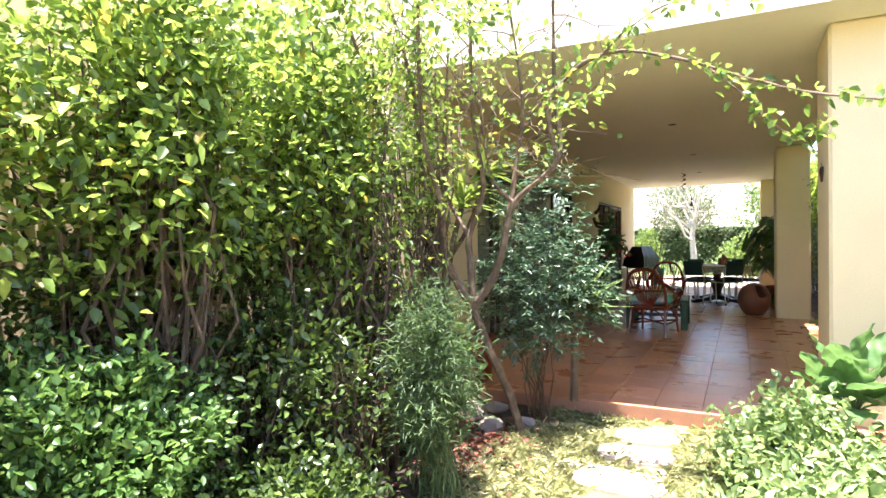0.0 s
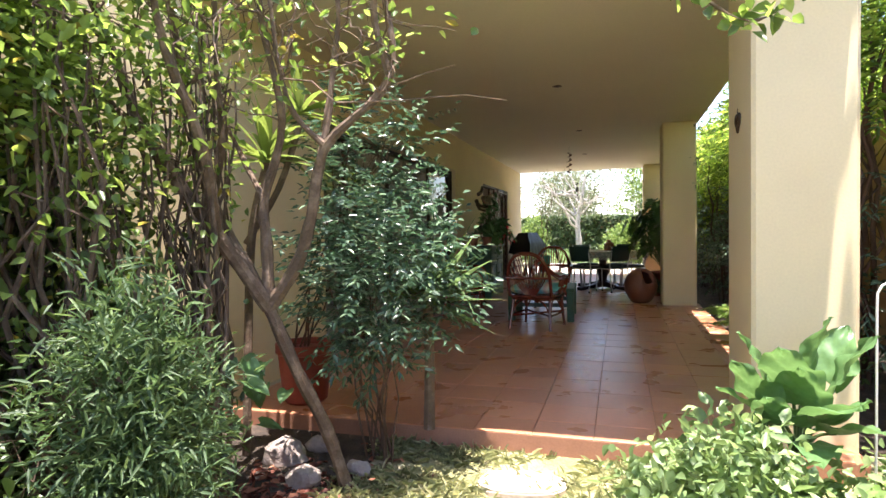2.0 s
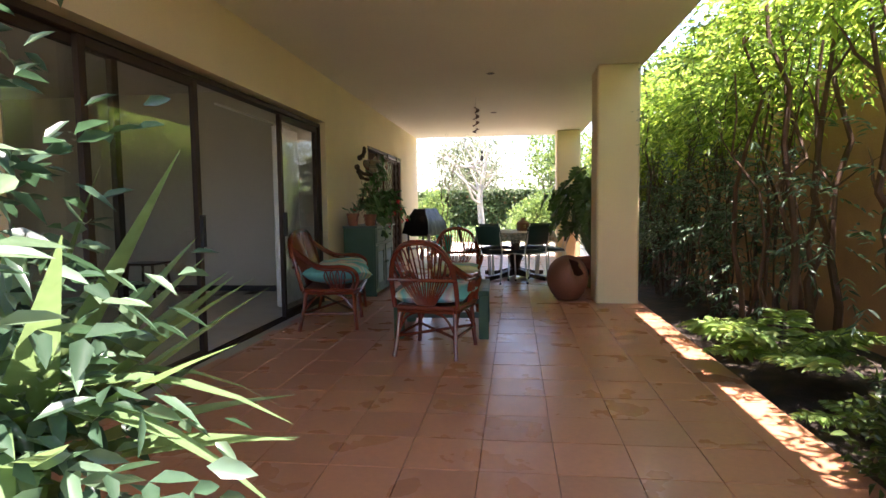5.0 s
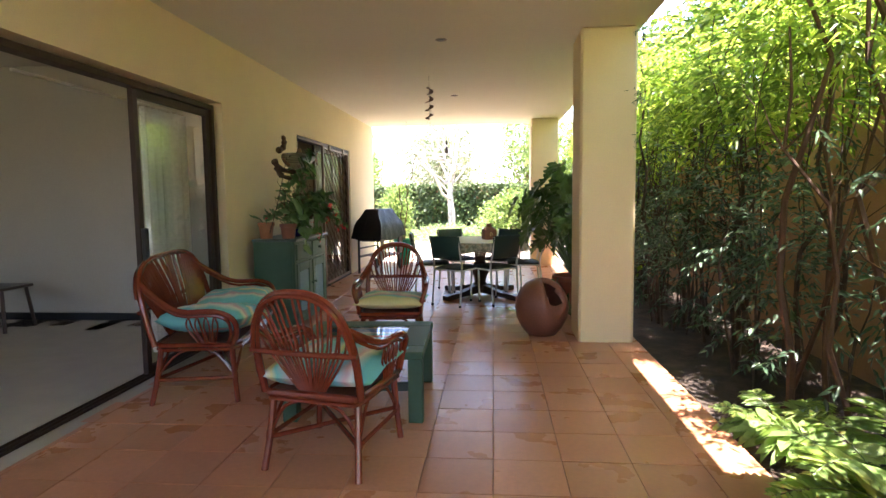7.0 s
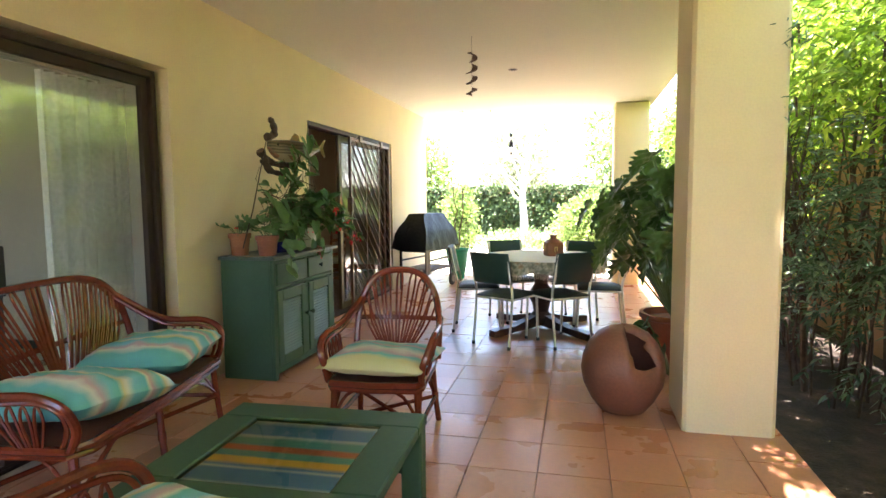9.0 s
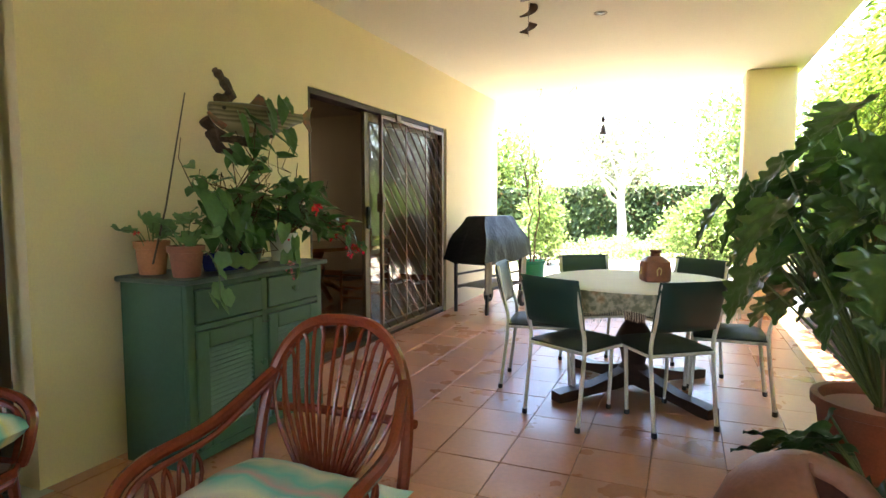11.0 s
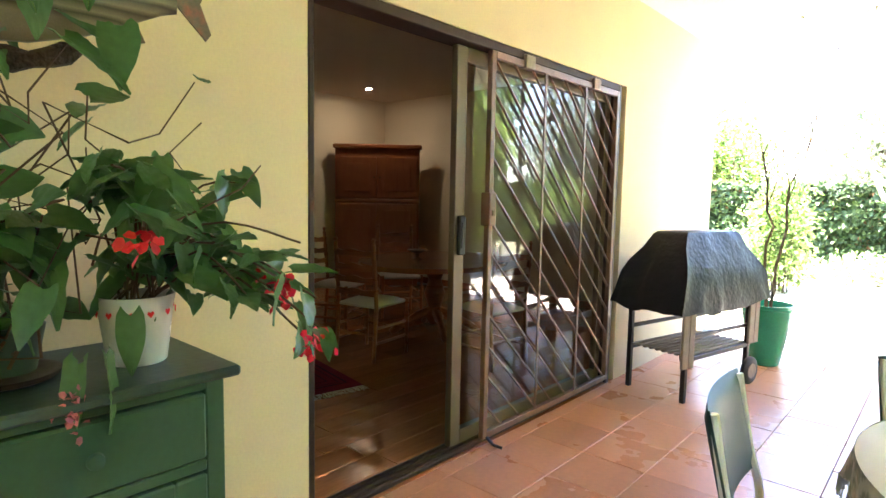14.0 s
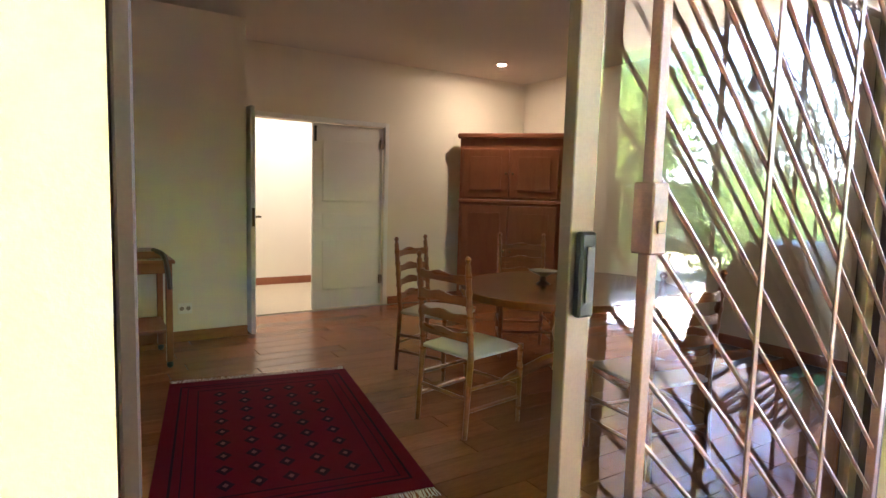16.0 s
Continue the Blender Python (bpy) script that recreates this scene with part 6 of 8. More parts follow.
ends = []
limb([(0.52, 4.60, G0), (0.44, 4.55, 0.2), (0.34, 4.46, 0.5), fork], 0.026, 0.030)
limbs = [
    limb([fork, (0.10, 4.40, 1.02), (-0.02, 4.35, 1.30), (-0.10, 4.30, 1.75), (-0.05, 4.1, 2.3), (-0.1, 3.9, 2.8)], 0.030, 0.010),
    limb([fork, (0.22, 4.42, 1.10), (0.20, 4.44, 1.30), (0.33, 4.40, 1.65), (0.30, 4.3, 2.1), (0.38, 4.1, 2.75)], 0.026, 0.009),
    limb([fork, (0.38, 4.42, 1.00), (0.47, 4.40, 1.22), (0.56, 4.38, 1.52), (0.86, 4.40, 1.80), (0.98, 4.25, 2.2), (1.05, 4.0, 2.7)], 0.028, 0.009),
    limb([(0.47, 4.40, 1.22), (0.52, 4.42, 1.5), (0.55, 4.46, 1.8), (0.62, 4.4, 2.2), (0.60, 4.2, 2.8)], 0.020, 0.007),
    limb([(-0.02, 4.35, 1.30), (0.08, 4.3, 1.55), (0.10, 4.25, 1.9), (0.22, 4.1, 2.5)], 0.018, 0.007),
    limb([(0.10, 4.40, 1.02), (-0.15, 4.45, 1.25), (-0.35, 4.4, 1.65), (-0.42, 4.3, 2.3)], 0.018, 0.007),
    limb([fork, (0.10, 4.22, 1.15), (-0.05, 4.0, 1.55), (-0.12, 3.85, 2.0), (-0.25, 3.6, 2.7)], 0.030, 0.010),
    limb([(0.10, 4.22, 1.15), (0.18, 4.05, 1.5), (0.16, 3.85, 1.95), (0.28, 3.6, 2.7)], 0.024, 0.009),
    limb([(-0.05, 4.0, 1.55), (-0.28, 3.95, 1.8), (-0.45, 3.8, 2.4)], 0.018, 0.007),
    limb([(0.56, 4.38, 1.52), (0.42, 4.3, 1.72), (0.40, 4.2, 2.2)], 0.014, 0.006),
    limb([(0.20, 4.44, 1.30), (0.05, 4.50, 1.5), (-0.12, 4.5, 1.85), (-0.2, 4.4, 2.4)], 0.014, 0.006),
]
# arching branch over the path
bow = limb([(0.86, 4.40, 1.80), (0.95, 4.22, 2.08), (1.12, 4.08, 2.27), (1.40, 4.0, 2.34), (1.75, 3.98, 2.24), (2.05, 3.98, 2.10), (2.35, 3.98, 1.98), (2.68, 3.98, 1.90)], 0.014, 0.004, 6)
sub = limb([bow[22], (2.08, 3.96, 1.98), (2.16, 3.95, 1.86), (2.30, 3.95, 1.76), (2.42, 3.95, 1.80)], 0.006, 0.002, 5)
sub2 = limb([bow[14], (1.5, 3.9, 2.42), (1.75, 3.85, 2.5), (2.1, 3.8, 2.42)], 0.006, 0.002, 5)
sub3 = limb([bow[10], (1.05, 3.9, 2.1), (1.25, 3.8, 2.02), (1.4, 3.75, 2.1)], 0.005, 0.002, 5)
tips = []
for lb in limbs:
    for k in range(12):
        i = rng.integers(len(lb) * 3 // 5, len(lb))
        p = np.asarray(lb[i])
        d = rng.normal(size=3) * np.array((0.30, 0.30, 0.22)) + np.array((0.05, -0.10, 0.14))
        e = p + d
        stem_mesh(g, p - o, e - o, 0.0050, 0.0015, rng, 0.10, 6, 5)
        for q in range(2):
            e2 = p + d * rng.uniform(0.5, 1.0) + rng.normal(size=3) * 0.12
            stem_mesh(g, p + d * 0.5 - o, e2 - o, 0.003, 0.001, rng, 0.1, 3, 4)
            tips.append(e2)
        tips.append(e)
part("trunk", g, M["bark"], tree)
tips = np.array([t for t in tips if t[2] > 1.75])
P = np.repeat(tips, 4, 0) + rng.normal(size=(len(tips) * 4, 3)) * 0.05
leaves("crown", L["hedge"], tree, P - o, rng.normal(size=P.shape) + np.array((0, 0, 0.2)), 0.055 * rng.uniform(0.6, 1.2, len(P)), 0.032 * rng.uniform(0.7, 1.2, len(P)), rng, 0.25, 0.15)
P = np.array([np.asarray(p) + rng.normal(size=3) * 0.025 for ln in (bow[10:], sub, sub2, sub3) for p in ln for _ in range(4)])
leaves("branch_foliage", L["hedge"], tree, P - o, rng.normal(size=P.shape) + np.array((0.3, 0, -0.1)), 0.058 * rng.uniform(0.6, 1.2, len(P)), 0.036 * rng.uniform(0.7, 1.2, len(P)), rng, 0.25, 0.1)
top = np.array((0.25, 3.2, 2.60)) + sphere_points(rng, 130, 0.5) * np.array((0.95, 1.3, 0.45))
P = np.repeat(top, 9, 0) + rng.normal(size=(len(top) * 9, 3)) * 0.06
leaves("crown", L["hedge"], tree, P - o, rng.normal(size=P.shape), 0.062 * rng.uniform(0.6, 1.2, len(P)), 0.036 * rng.uniform(0.7, 1.2, len(P)), rng, 0.25, 0.15)
# low sprout with broad round leaves at the foot
SPROUT = []
for k in range(20):
    SPROUT.append((Vector((0.30, 4.25, 0.45)) + Vector(rng.normal(size=3) * np.array((0.08, 0.08, 0.11))) - Vector(o), rng.uniform(0.08, 0.12), (rng.normal() * 0.4, rng.uniform(0.0, 1.0), -0.9 + rng.normal() * 0.8)))


def compound(rng, n, centre, radii, up=0.2, pairs=5, leaflet=0.036, power=0.4, span=0.20):
    """Places and directions of leaflets on pinnate fronds that hang inside an ellipsoid."""
    P, D = [], []
    c = np.asarray(centre) + sphere_points(rng, n, power) * np.asarray(radii)
    for p in c:
        out = (p - np.asarray(centre)) / np.asarray(radii)
        d = out * np.array((1, 1, 0.3)) + rng.normal(size=3) * 0.5 + np.array((0, 0, up))
        d /= np.linalg.norm(d) + 1e-9
        s = np.cross(d, (0, 0, 1.0))
        s /= np.linalg.norm(s) + 1e-9
        for i in range(pairs):
            q = p + d * span * (i + 0.6) / pairs - np.array((0, 0, 0.25)) * (span * i / pairs) ** 2 * 4
            for sg in (-1, 1):
                P.append(q)
                D.append(d * 0.7 + s * sg + rng.normal(size=3) * 0.25 - np.array((0, 0, 0.15)))
        P.append(p + d * span)
        D.append(d)
    return np.array(P), np.array(D), c


def nandina(base, centre, radii, n, seed, label, canes=12, mat=None, leaflet=0.050, width=0.018, name="nandina_bush"):
    rng = np.random.default_rng(seed)
    t = thing(name, pose(*base), label, "shrub")
    c = np.asarray(centre) - np.asarray(base)
    P, D, tw = compound(rng, n, c, radii)
    leaves("foliage", mat or L["nandina"], t, P, D, leaflet * rng.uniform(0.7, 1.25, len(P)), width * rng.uniform(0.8, 1.2, len(P)), rng, 0.2, 0.2)
    g = Geo()
    for i in range(canes):
        a = rng.random() * 6.28
        stem_mesh(g, (0.10 * math.cos(a) * rng.random(), 0.10 * math.sin(a) * rng.random(), 0), tw[rng.integers(len(tw))], 0.007, 0.003, rng, 0.05, 5, 5)
    for p in tw[:: 6]:
        k = np.array((c[0], c[1], p[2] - 0.12)) * 0.55 + np.asarray(p) * 0.45
        stem_mesh(g, k, p, 0.0025, 0.001, rng, 0.08, 3, 4)
    part("woody_frame", g, M["red_stem"], t)
    return t


nandina((0.68, 4.88, G0), (0.72, 4.80, 0.94), (0.41, 0.36, 0.52), 540, 81, "dark blue-green nandina bush with fine leaves")
nandina((-0.14, 5.45, 0.36), (0.52, 5.02, 1.62), (0.42, 0.30, 0.32), 120, 82, "tall airy nandina sprays in the red pot", 7)


def blades(name, mat, parent, centre, n, length, width, rng, tilt=(0.1, 1.0), aim=None, bend=0.35):
    """Sword leaves that rise from one point; each is a channelled, tapering strip."""
    for k in range(n):
        az = 2.399 * k + rng.uniform(-0.3, 0.3)
        el = math.pi / 2 - rng.uniform(*tilt)
        d = np.array((math.cos(az) * math.cos(el), math.sin(az) * math.cos(el), math.sin(el)))
        Lh = length * rng.uniform(0.75, 1.1)
        if aim is not None and k < len(aim):
            v = np.asarray(aim[k]) - np.asarray(centre)
            Lh = np.linalg.norm(v)
            d = v / Lh
        s = np.cross(d, (0, 0, 1.0))
        s /= np.linalg.norm(s) + 1e-9
        u = np.cross(s, d)
        vs = []
        m = 7
        b = 0.0 if (aim is not None and k < len(aim)) else bend * rng.uniform(0.4, 1.2)
        for i in range(m):
            f = i / (m - 1)
            w = width * 0.5 * (0.55 + 0.9 * f if f < 0.4 else (1 - f) / 0.6 * 0.9 + 0.01)
            c = np.asarray(centre) + d * Lh * f - np.array((0, 0, b * Lh * f * f))
            vs += [tuple(c - s * w + u * w * 0.35), tuple(c), tuple(c + s * w + u * w * 0.35)]
        fs = []
        for i in range(m - 1):
            for j in range(2):
                fs.append((i * 3 + j, i * 3 + j + 1, i * 3 + 3 + j + 1, i * 3 + 3 + j))
        part(name, Geo().add(vs, fs), mat, parent, smooth=60)


rng = np.random.default_rng(91)
yu = thing("sword_plant", pose(0.86, 5.12, 0.0), "spiky sword-leaved plant beside the patio", "plant")
part("trunk", Geo().tube([(0, 0, 0), (0.01, 0, 0.4), (0.0, 0.0, 0.72)], [0.035, 0.03, 0.03], 8), M["bark"], yu)
cpt = (0.0, 0.0, 0.74)
blades("blade", L["yucca"], yu, cpt, 36, 0.54, 0.078, rng, (0.2, 1.45), [(0.476, -0.44, 1.0), (0.52, -0.34, 0.80), (0.36, -0.30, 1.12), (0.30, -0.02, 1.22), (0.46, -0.30, 0.62)], 0.15)

blades("blade", L["yucca"], yu, (0.06, -0.10, 0.86), 12, 0.58, 0.050, rng, (0.4, 1.2), None, 0.9)

rp = thing("red_pot", pose(-0.14, 5.45, 0.002), "large dark red plant pot", "flower pot")
part("pot", Geo().lathe([(0.13, 0), (0.15, 0.02), (0.18, 0.33), (0.195, 0.34), (0.195, 0.40), (0.175, 0.40), (0.165, 0.36)], 26), M["red_pot"], rp)
part("soil", Geo().lathe([(0.16, 0.34), (0.14, 0.355), (0.01, 0.36)], 20), M["soil"], rp)
dr = thing("dracaena", pose(-0.09, 4.72, G0), "tall strap-leaved dracaena by the house wall", "plant")
part("trunk", Geo().tube(smooth_path([(0, 0, 0.0), (0.02, 0.03, 0.9), (0.08, 0.0, 1.3), (0.16, 0.03, 1.64)], 4), 0.024, 8).tube(smooth_path([(0.03, 0.0, 1.2), (0.22, 0.04, 1.5), (0.34, 0.08, 1.86)], 4), 0.018, 7), M["bark"], dr)
blades("strap_leaf", L["strap"], dr, (0.16, 0.03, 1.64), 44, 0.56, 0.060, rng, (0.1, 1.6), None, 0.55)
blades("strap_leaf", L["strap"], dr, (0.34, 0.08, 1.90), 28, 0.50, 0.048, rng, (0.1, 1.6), None, 0.5)


def broad_leaf(length, width, rng, lobes=0, n=9, ruffle=0.0):
    """A large ribbed leaf in the local x (along) y (across) plane, with cupped halves."""
    vs, fs = [], []
    m = 6
    for i in range(n):
        f = i / (n - 1)
        w = width * 0.5 * max(0.02, math.sin(math.pi * (f ** 0.75 * 0.80 + 0.19)) ** 0.9)
        if lobes:
            w *= 0.30 + 0.70 * abs(math.cos(lobes * math.pi * f)) ** 0.7
        for j in range(-m, m + 1):
            q = j / m
            rib = (0.006 * math.cos((f * 3 - abs(q) * 1.4) * 2 * math.pi) + ruffle * abs(q) ** 2 * math.sin(f * 13 + 3 * (q > 0))) * (length / 0.3)
            back = -0.10 * length * abs(q) ** 1.5 * (1 - f) * (1.6 if f < 0.2 else 0.6)
            vs.append((length * f + back, q * w, 0.22 * w * abs(q) ** 1.4 - 0.16 * length * f * f + rib))
    k = 2 * m + 1
    for i in range(n - 1):
        for j in range(k - 1):
            fs.append((i * k + j, i * k + j + 1, (i + 1) * k + j + 1, (i + 1) * k + j))
    return Geo().add(vs, fs)


def leafy_plant(name, m, label, mat, spec, seed, lobes=0, category="plant", stalk=None):
    """Large leaves on stalks: spec rows of azimuth, lean, stalk length, leaf length, leaf width, blade pitch."""
    rng = np.random.default_rng(seed)
    t = thing(name, m, label, category)
    for az, lean, sl, ll, lw, pitch in spec:
        d = Vector((math.cos(math.radians(az)) * math.sin(math.radians(lean)), math.sin(math.radians(az)) * math.sin(math.radians(lean)), math.cos(math.radians(lean))))
        top_ = d * sl + Vector((0, 0, 0.04))
        lf = part("leaf", broad_leaf(ll, lw, rng, lobes, 26 if lobes else 15, 0.0 if lobes else 0.02), mat, t, smooth=70)
        lf.matrix_basis = Matrix.Translation(top_) @ Euler((0, radians(-pitch), radians(az))).to_matrix().to_4x4() @ pose(0, 0, 0, rng.uniform(-25, 25), 0, 0)
        part("stalk", Geo().tube(smooth_path([(0, 0, 0), tuple(d * sl * 0.5 + Vector((0, 0, 0.06))), tuple(top_)], 4), [0.009 - 0.004 * i / 8 for i in range(9)], 6), stalk or M["petiole"], t)
    return t


for at, ln, turn in SPROUT:
    lf = part("sprout_leaf", broad_leaf(ln, ln * 0.8, rng), L["big"], tree, smooth=70)
    lf.matrix_basis = Matrix.Translation(at) @ Euler(turn).to_matrix().to_4x4()
leafy_plant("elephant_ear", pose(2.60, 4.60, 0.20), "broad-leaved green elephant ear plant by the column", L["big"],
            [(200, 38, 0.22, 0.24, 0.21, 62), (245, 20, 0.28, 0.26, 0.23, 55), (330, 26, 0.29, 0.26, 0.22, 68), (285, 40, 0.2, 0.26, 0.25, 35), (225, 58, 0.18, 0.22, 0.2, 15), (30, 25, 0.3, 0.25, 0.22, 65), (150, 26, 0.26, 0.24, 0.21, 72), (268, 62, 0.16, 0.21, 0.2, 5), (300, 10, 0.33, 0.24, 0.21, 78), (315, 55, 0.18, 0.22, 0.2, 25), (180, 45, 0.18, 0.2, 0.18, 40), (235, 48, 0.2, 0.2, 0.19, 50), (300, 45, 0.2, 0.22, 0.2, 48), (260, 30, 0.24, 0.22, 0.2, 60)], 101)

# leafy ground cover and ferns on the sunny side
shr = 0
for cx, cy, rx, ry, rz, cl in ((2.28, 4.25, 0.42, 0.60, 0.46, 420), (2.75, 3.6, 0.55, 0.6, 0.52, 420), (2.28, 3.25, 0.45, 0.5, 0.36, 260), (3.2, 4.5, 0.5, 0.6, 0.50, 260), (2.9, 2.6, 0.6, 0.6, 0.38, 240)):
    shrub("ground_cover", (cx, cy, G0), (cx, cy, 0.02), (rx, ry, rz), cl, 13, 0.062, 0.034, L["cover"], "pale green leafy ground cover", 110 + shr, 5, 0.004, M["petiole"], 0.055, 0.3, "ground cover", category="ground cover")
    shr += 1


def fern(name, at, n, length, seed, label, mat=None, lean=(35, 75), group="ferns"):
    rng = np.random.default_rng(seed)
    t = thing(name, pose(*at), label, "fern", group)
    for k in range(n):
        az = 2.399 * k + rng.uniform(-0.3, 0.3)
        el = math.radians(rng.uniform(*lean))
        Lf = length * rng.uniform(0.7, 1.1)
        P, D = [], []
        m = 16
        pts = []
        for i in range(m):
            f = (i + 1) / m
            r = Lf * f * math.sin(el) * (1 - 0.1 * f)
            z = Lf * f * math.cos(el) * (1.25 - 0.85 * f)
            c = np.array((math.cos(az) * r, math.sin(az) * r, z))
            pts.append(tuple(c))
            d = np.array((math.cos(az), math.sin(az), 0.1))
            s = np.array((-math.sin(az), math.cos(az), 0.0))
            for sg in (-1, 1):
                for q in range(2):
                    P.append(c + d * 0.012 * q)
                    D.append(s * sg + d * (0.35 + 0.2 * q) + rng.normal(size=3) * 0.12)
        w = np.repeat([math.sin(math.pi * (0.12 + 0.83 * (i + 1) / m)) for i in range(m)], 4)
        fr_ = leaves("frond", mat or L["fern"], t, np.array(P), np.array(D), 0.24 * Lf * w + 0.01, 0.075 * Lf * (0.4 + 0.6 * w), rng, 0.1, 0.15)
        part("rib", Geo().tube([(0, 0, 0)] + pts, 0.0025, 4), M["petiole"], fr_)
    return t


fern("fern", (2.62, 4.15, 0.05), 11, 0.48, 121, "bright green garden fern")
fern("fern", (3.10, 4.05, 0.10), 12, 0.55, 122, "bright green garden fern")
fern("fern", (2.35, 4.85, 0.0), 9, 0.42, 123, "bright green garden fern by the column")
fern("fern", (3.32, 8.30, 0.10), 14, 0.74, 124, "light green fern beside the patio edge", lean=(38, 72))
fern("fern", (3.32, 9.15, 0.02), 9, 0.42, 125, "light green fern beside the patio edge", lean=(38, 72))
fern("fern", (3.45, 7.55, -0.05), 8, 0.42, 126, "light green fern under the bamboo", lean=(50, 82))
shrub("small_bush", (3.28, 6.75, G0), (3.28, 6.75, 0.20), (0.34, 0.42, 0.34), 150, 12, 0.055, 0.03, L["shrub"], "small green bush at the patio edge", 130, 6, 0.005, M["stem"], 0.05)

# grass tufts
rng = np.random.default_rng(131)
n = 15000
xy = np.stack([rng.uniform(0.55, 2.25, n), rng.uniform(1.6, 5.15, n)], 1)
dens = np.array([noise.noise((x * 2.6, y * 2.6, 0.0)) for x, y in xy])
path_gap = np.exp(-((xy[:, 0] - 1.46) / 0.2) ** 2)
keep = dens - 0.75 * path_gap + 0.25 * rng.random(n) > -0.28
xy = xy[keep]
P = np.column_stack([xy, np.full(len(xy), G0)])
gr = thing("mondo_grass", pose(0, 0, 0), "tufts of pale mondo grass along the path", "grass")
leaves("turf", L["grass"], gr, P, rng.normal(size=P.shape) * np.array((0.7, 0.7, 0.2)) + np.array((0, 0, 0.8)), rng.uniform(0.06, 0.15, len(P)), 0.005, rng, 0.2, 0.5)
gr["kind"] = "stuff"
P = np.column_stack([rng.normal(0.35, 0.22, 700), rng.normal(4.15, 0.30, 700), np.full(700, G0 + 0.012)])
ml = thing("leaf_litter", pose(0, 0, 0), "reddish dry leaf litter under the tree", "leaf litter")
leaves("litter", L["mulch"], ml, P, rng.normal(size=P.shape) * np.array((1, 1, 0.12)), rng.uniform(0.04, 0.08, 700), 0.03, rng, 0.3, 0.0)
ml["kind"] = "stuff"

# stepping stones and rocks
for k, (x, y, w, d) in enumerate(((1.46, 4.74, 0.21, 0.13), (1.44, 4.38, 0.24, 0.15), (1.42, 3.92, 0.25, 0.17), (1.47, 3.45, 0.24, 0.16), (1.52, 2.95, 0.25, 0.17), (1.6, 2.4, 0.25, 0.17))):
    rr = random.Random(k)
    ol = []
    for i in range(14):
        a = 2 * math.pi * i / 14
        p = 3.5
        q = 1 / ((abs(math.cos(a)) ** p + abs(math.sin(a)) ** p) ** (1 / p))
        ol.append((w * q * math.cos(a) * rr.uniform(0.92, 1.06), d * q * math.sin(a) * rr.uniform(0.92, 1.06)))
    ob = part("stepping_stone", Geo().slab(ol, -0.03, 0.022).slab([(x_ * 0.95, y_ * 0.94) for x_, y_ in ol], 0.022, 0.030), M["stone"], None)
    ob.matrix_basis = pose(x, y, G0, 0, 0, rr.uniform(-10, 10))
    tagged(ob, "flat pinkish stepping stone set in the grass", "stepping stone", "stepping stones")


def rock(at, r, seed):
    vs, fs = [], []
    nu, nv = 14, 9
    for j in range(nv + 1):
        th = math.pi * j / nv
        for i in range(nu):
            ph = 2 * math.pi * i / nu
            p = Vector((math.sin(th) * math.cos(ph), math.sin(th) * math.sin(ph), math.cos(th)))
            q = 1 + 0.35 * noise.noise(p * 1.3 + Vector((seed * 7.1, 0, 0))) + 0.12 * noise.noise(p * 3.5 + Vector((seed, 3, 0)))
            vs.append((p.x * r * q, p.y * r * q * 0.8, p.z * r * q * 0.7))
    for j in range(nv):
        for i in range(nu):
            fs.append((j * nu + i, (j + 1) * nu + i, (j + 1) * nu + (i + 1) % nu, j * nu + (i + 1) % nu))
    ob = part("rock", Geo().add(vs, fs), M["rock"], None, smooth=45)
    ob.matrix_basis = pose(at[0], at[1], G0 + r * 0.3)
    tagged(ob, "rough pinkish garden rock beside the tree", "rock", "rocks")


for k, (x, y, r) in enumerate(((0.16, 4.72, 0.13), (0.42, 4.48, 0.10), (0.62, 4.68, 0.07), (0.28, 4.92, 0.09))):
    rock((x, y), r, k + 1)
hp = thing("wire_hoop", pose(2.97, 4.72, G0), "white wire plant hoop in the flower bed", "hoop")
part("wire", Geo().tube([(-0.055, 0, 0), (-0.055, 0, 0.9)] + [(-0.055 * math.cos(a), 0, 0.95 + 0.07 * math.sin(a)) for a in (0.3, 0.8, 1.3, 1.57, 1.9, 2.4, 2.9)] + [(0.055, 0, 0.9), (0.055, 0, 0.6)], 0.005, 6), M["white_steel"], hp)

# soil bed beside the patio
structure("ground_bed", Geo().box(PX1 + 0.002, 4.5, 5.6, 17.4, -0.3, -0.085), M["soil"], "dark soil planting bed", "ground")
structure("ground_border", Geo().box(WX + 0.002, 0.62, -2.0, 5.168, -0.3, -0.098), M["soil"], "dark soil border under the hedge", "ground")

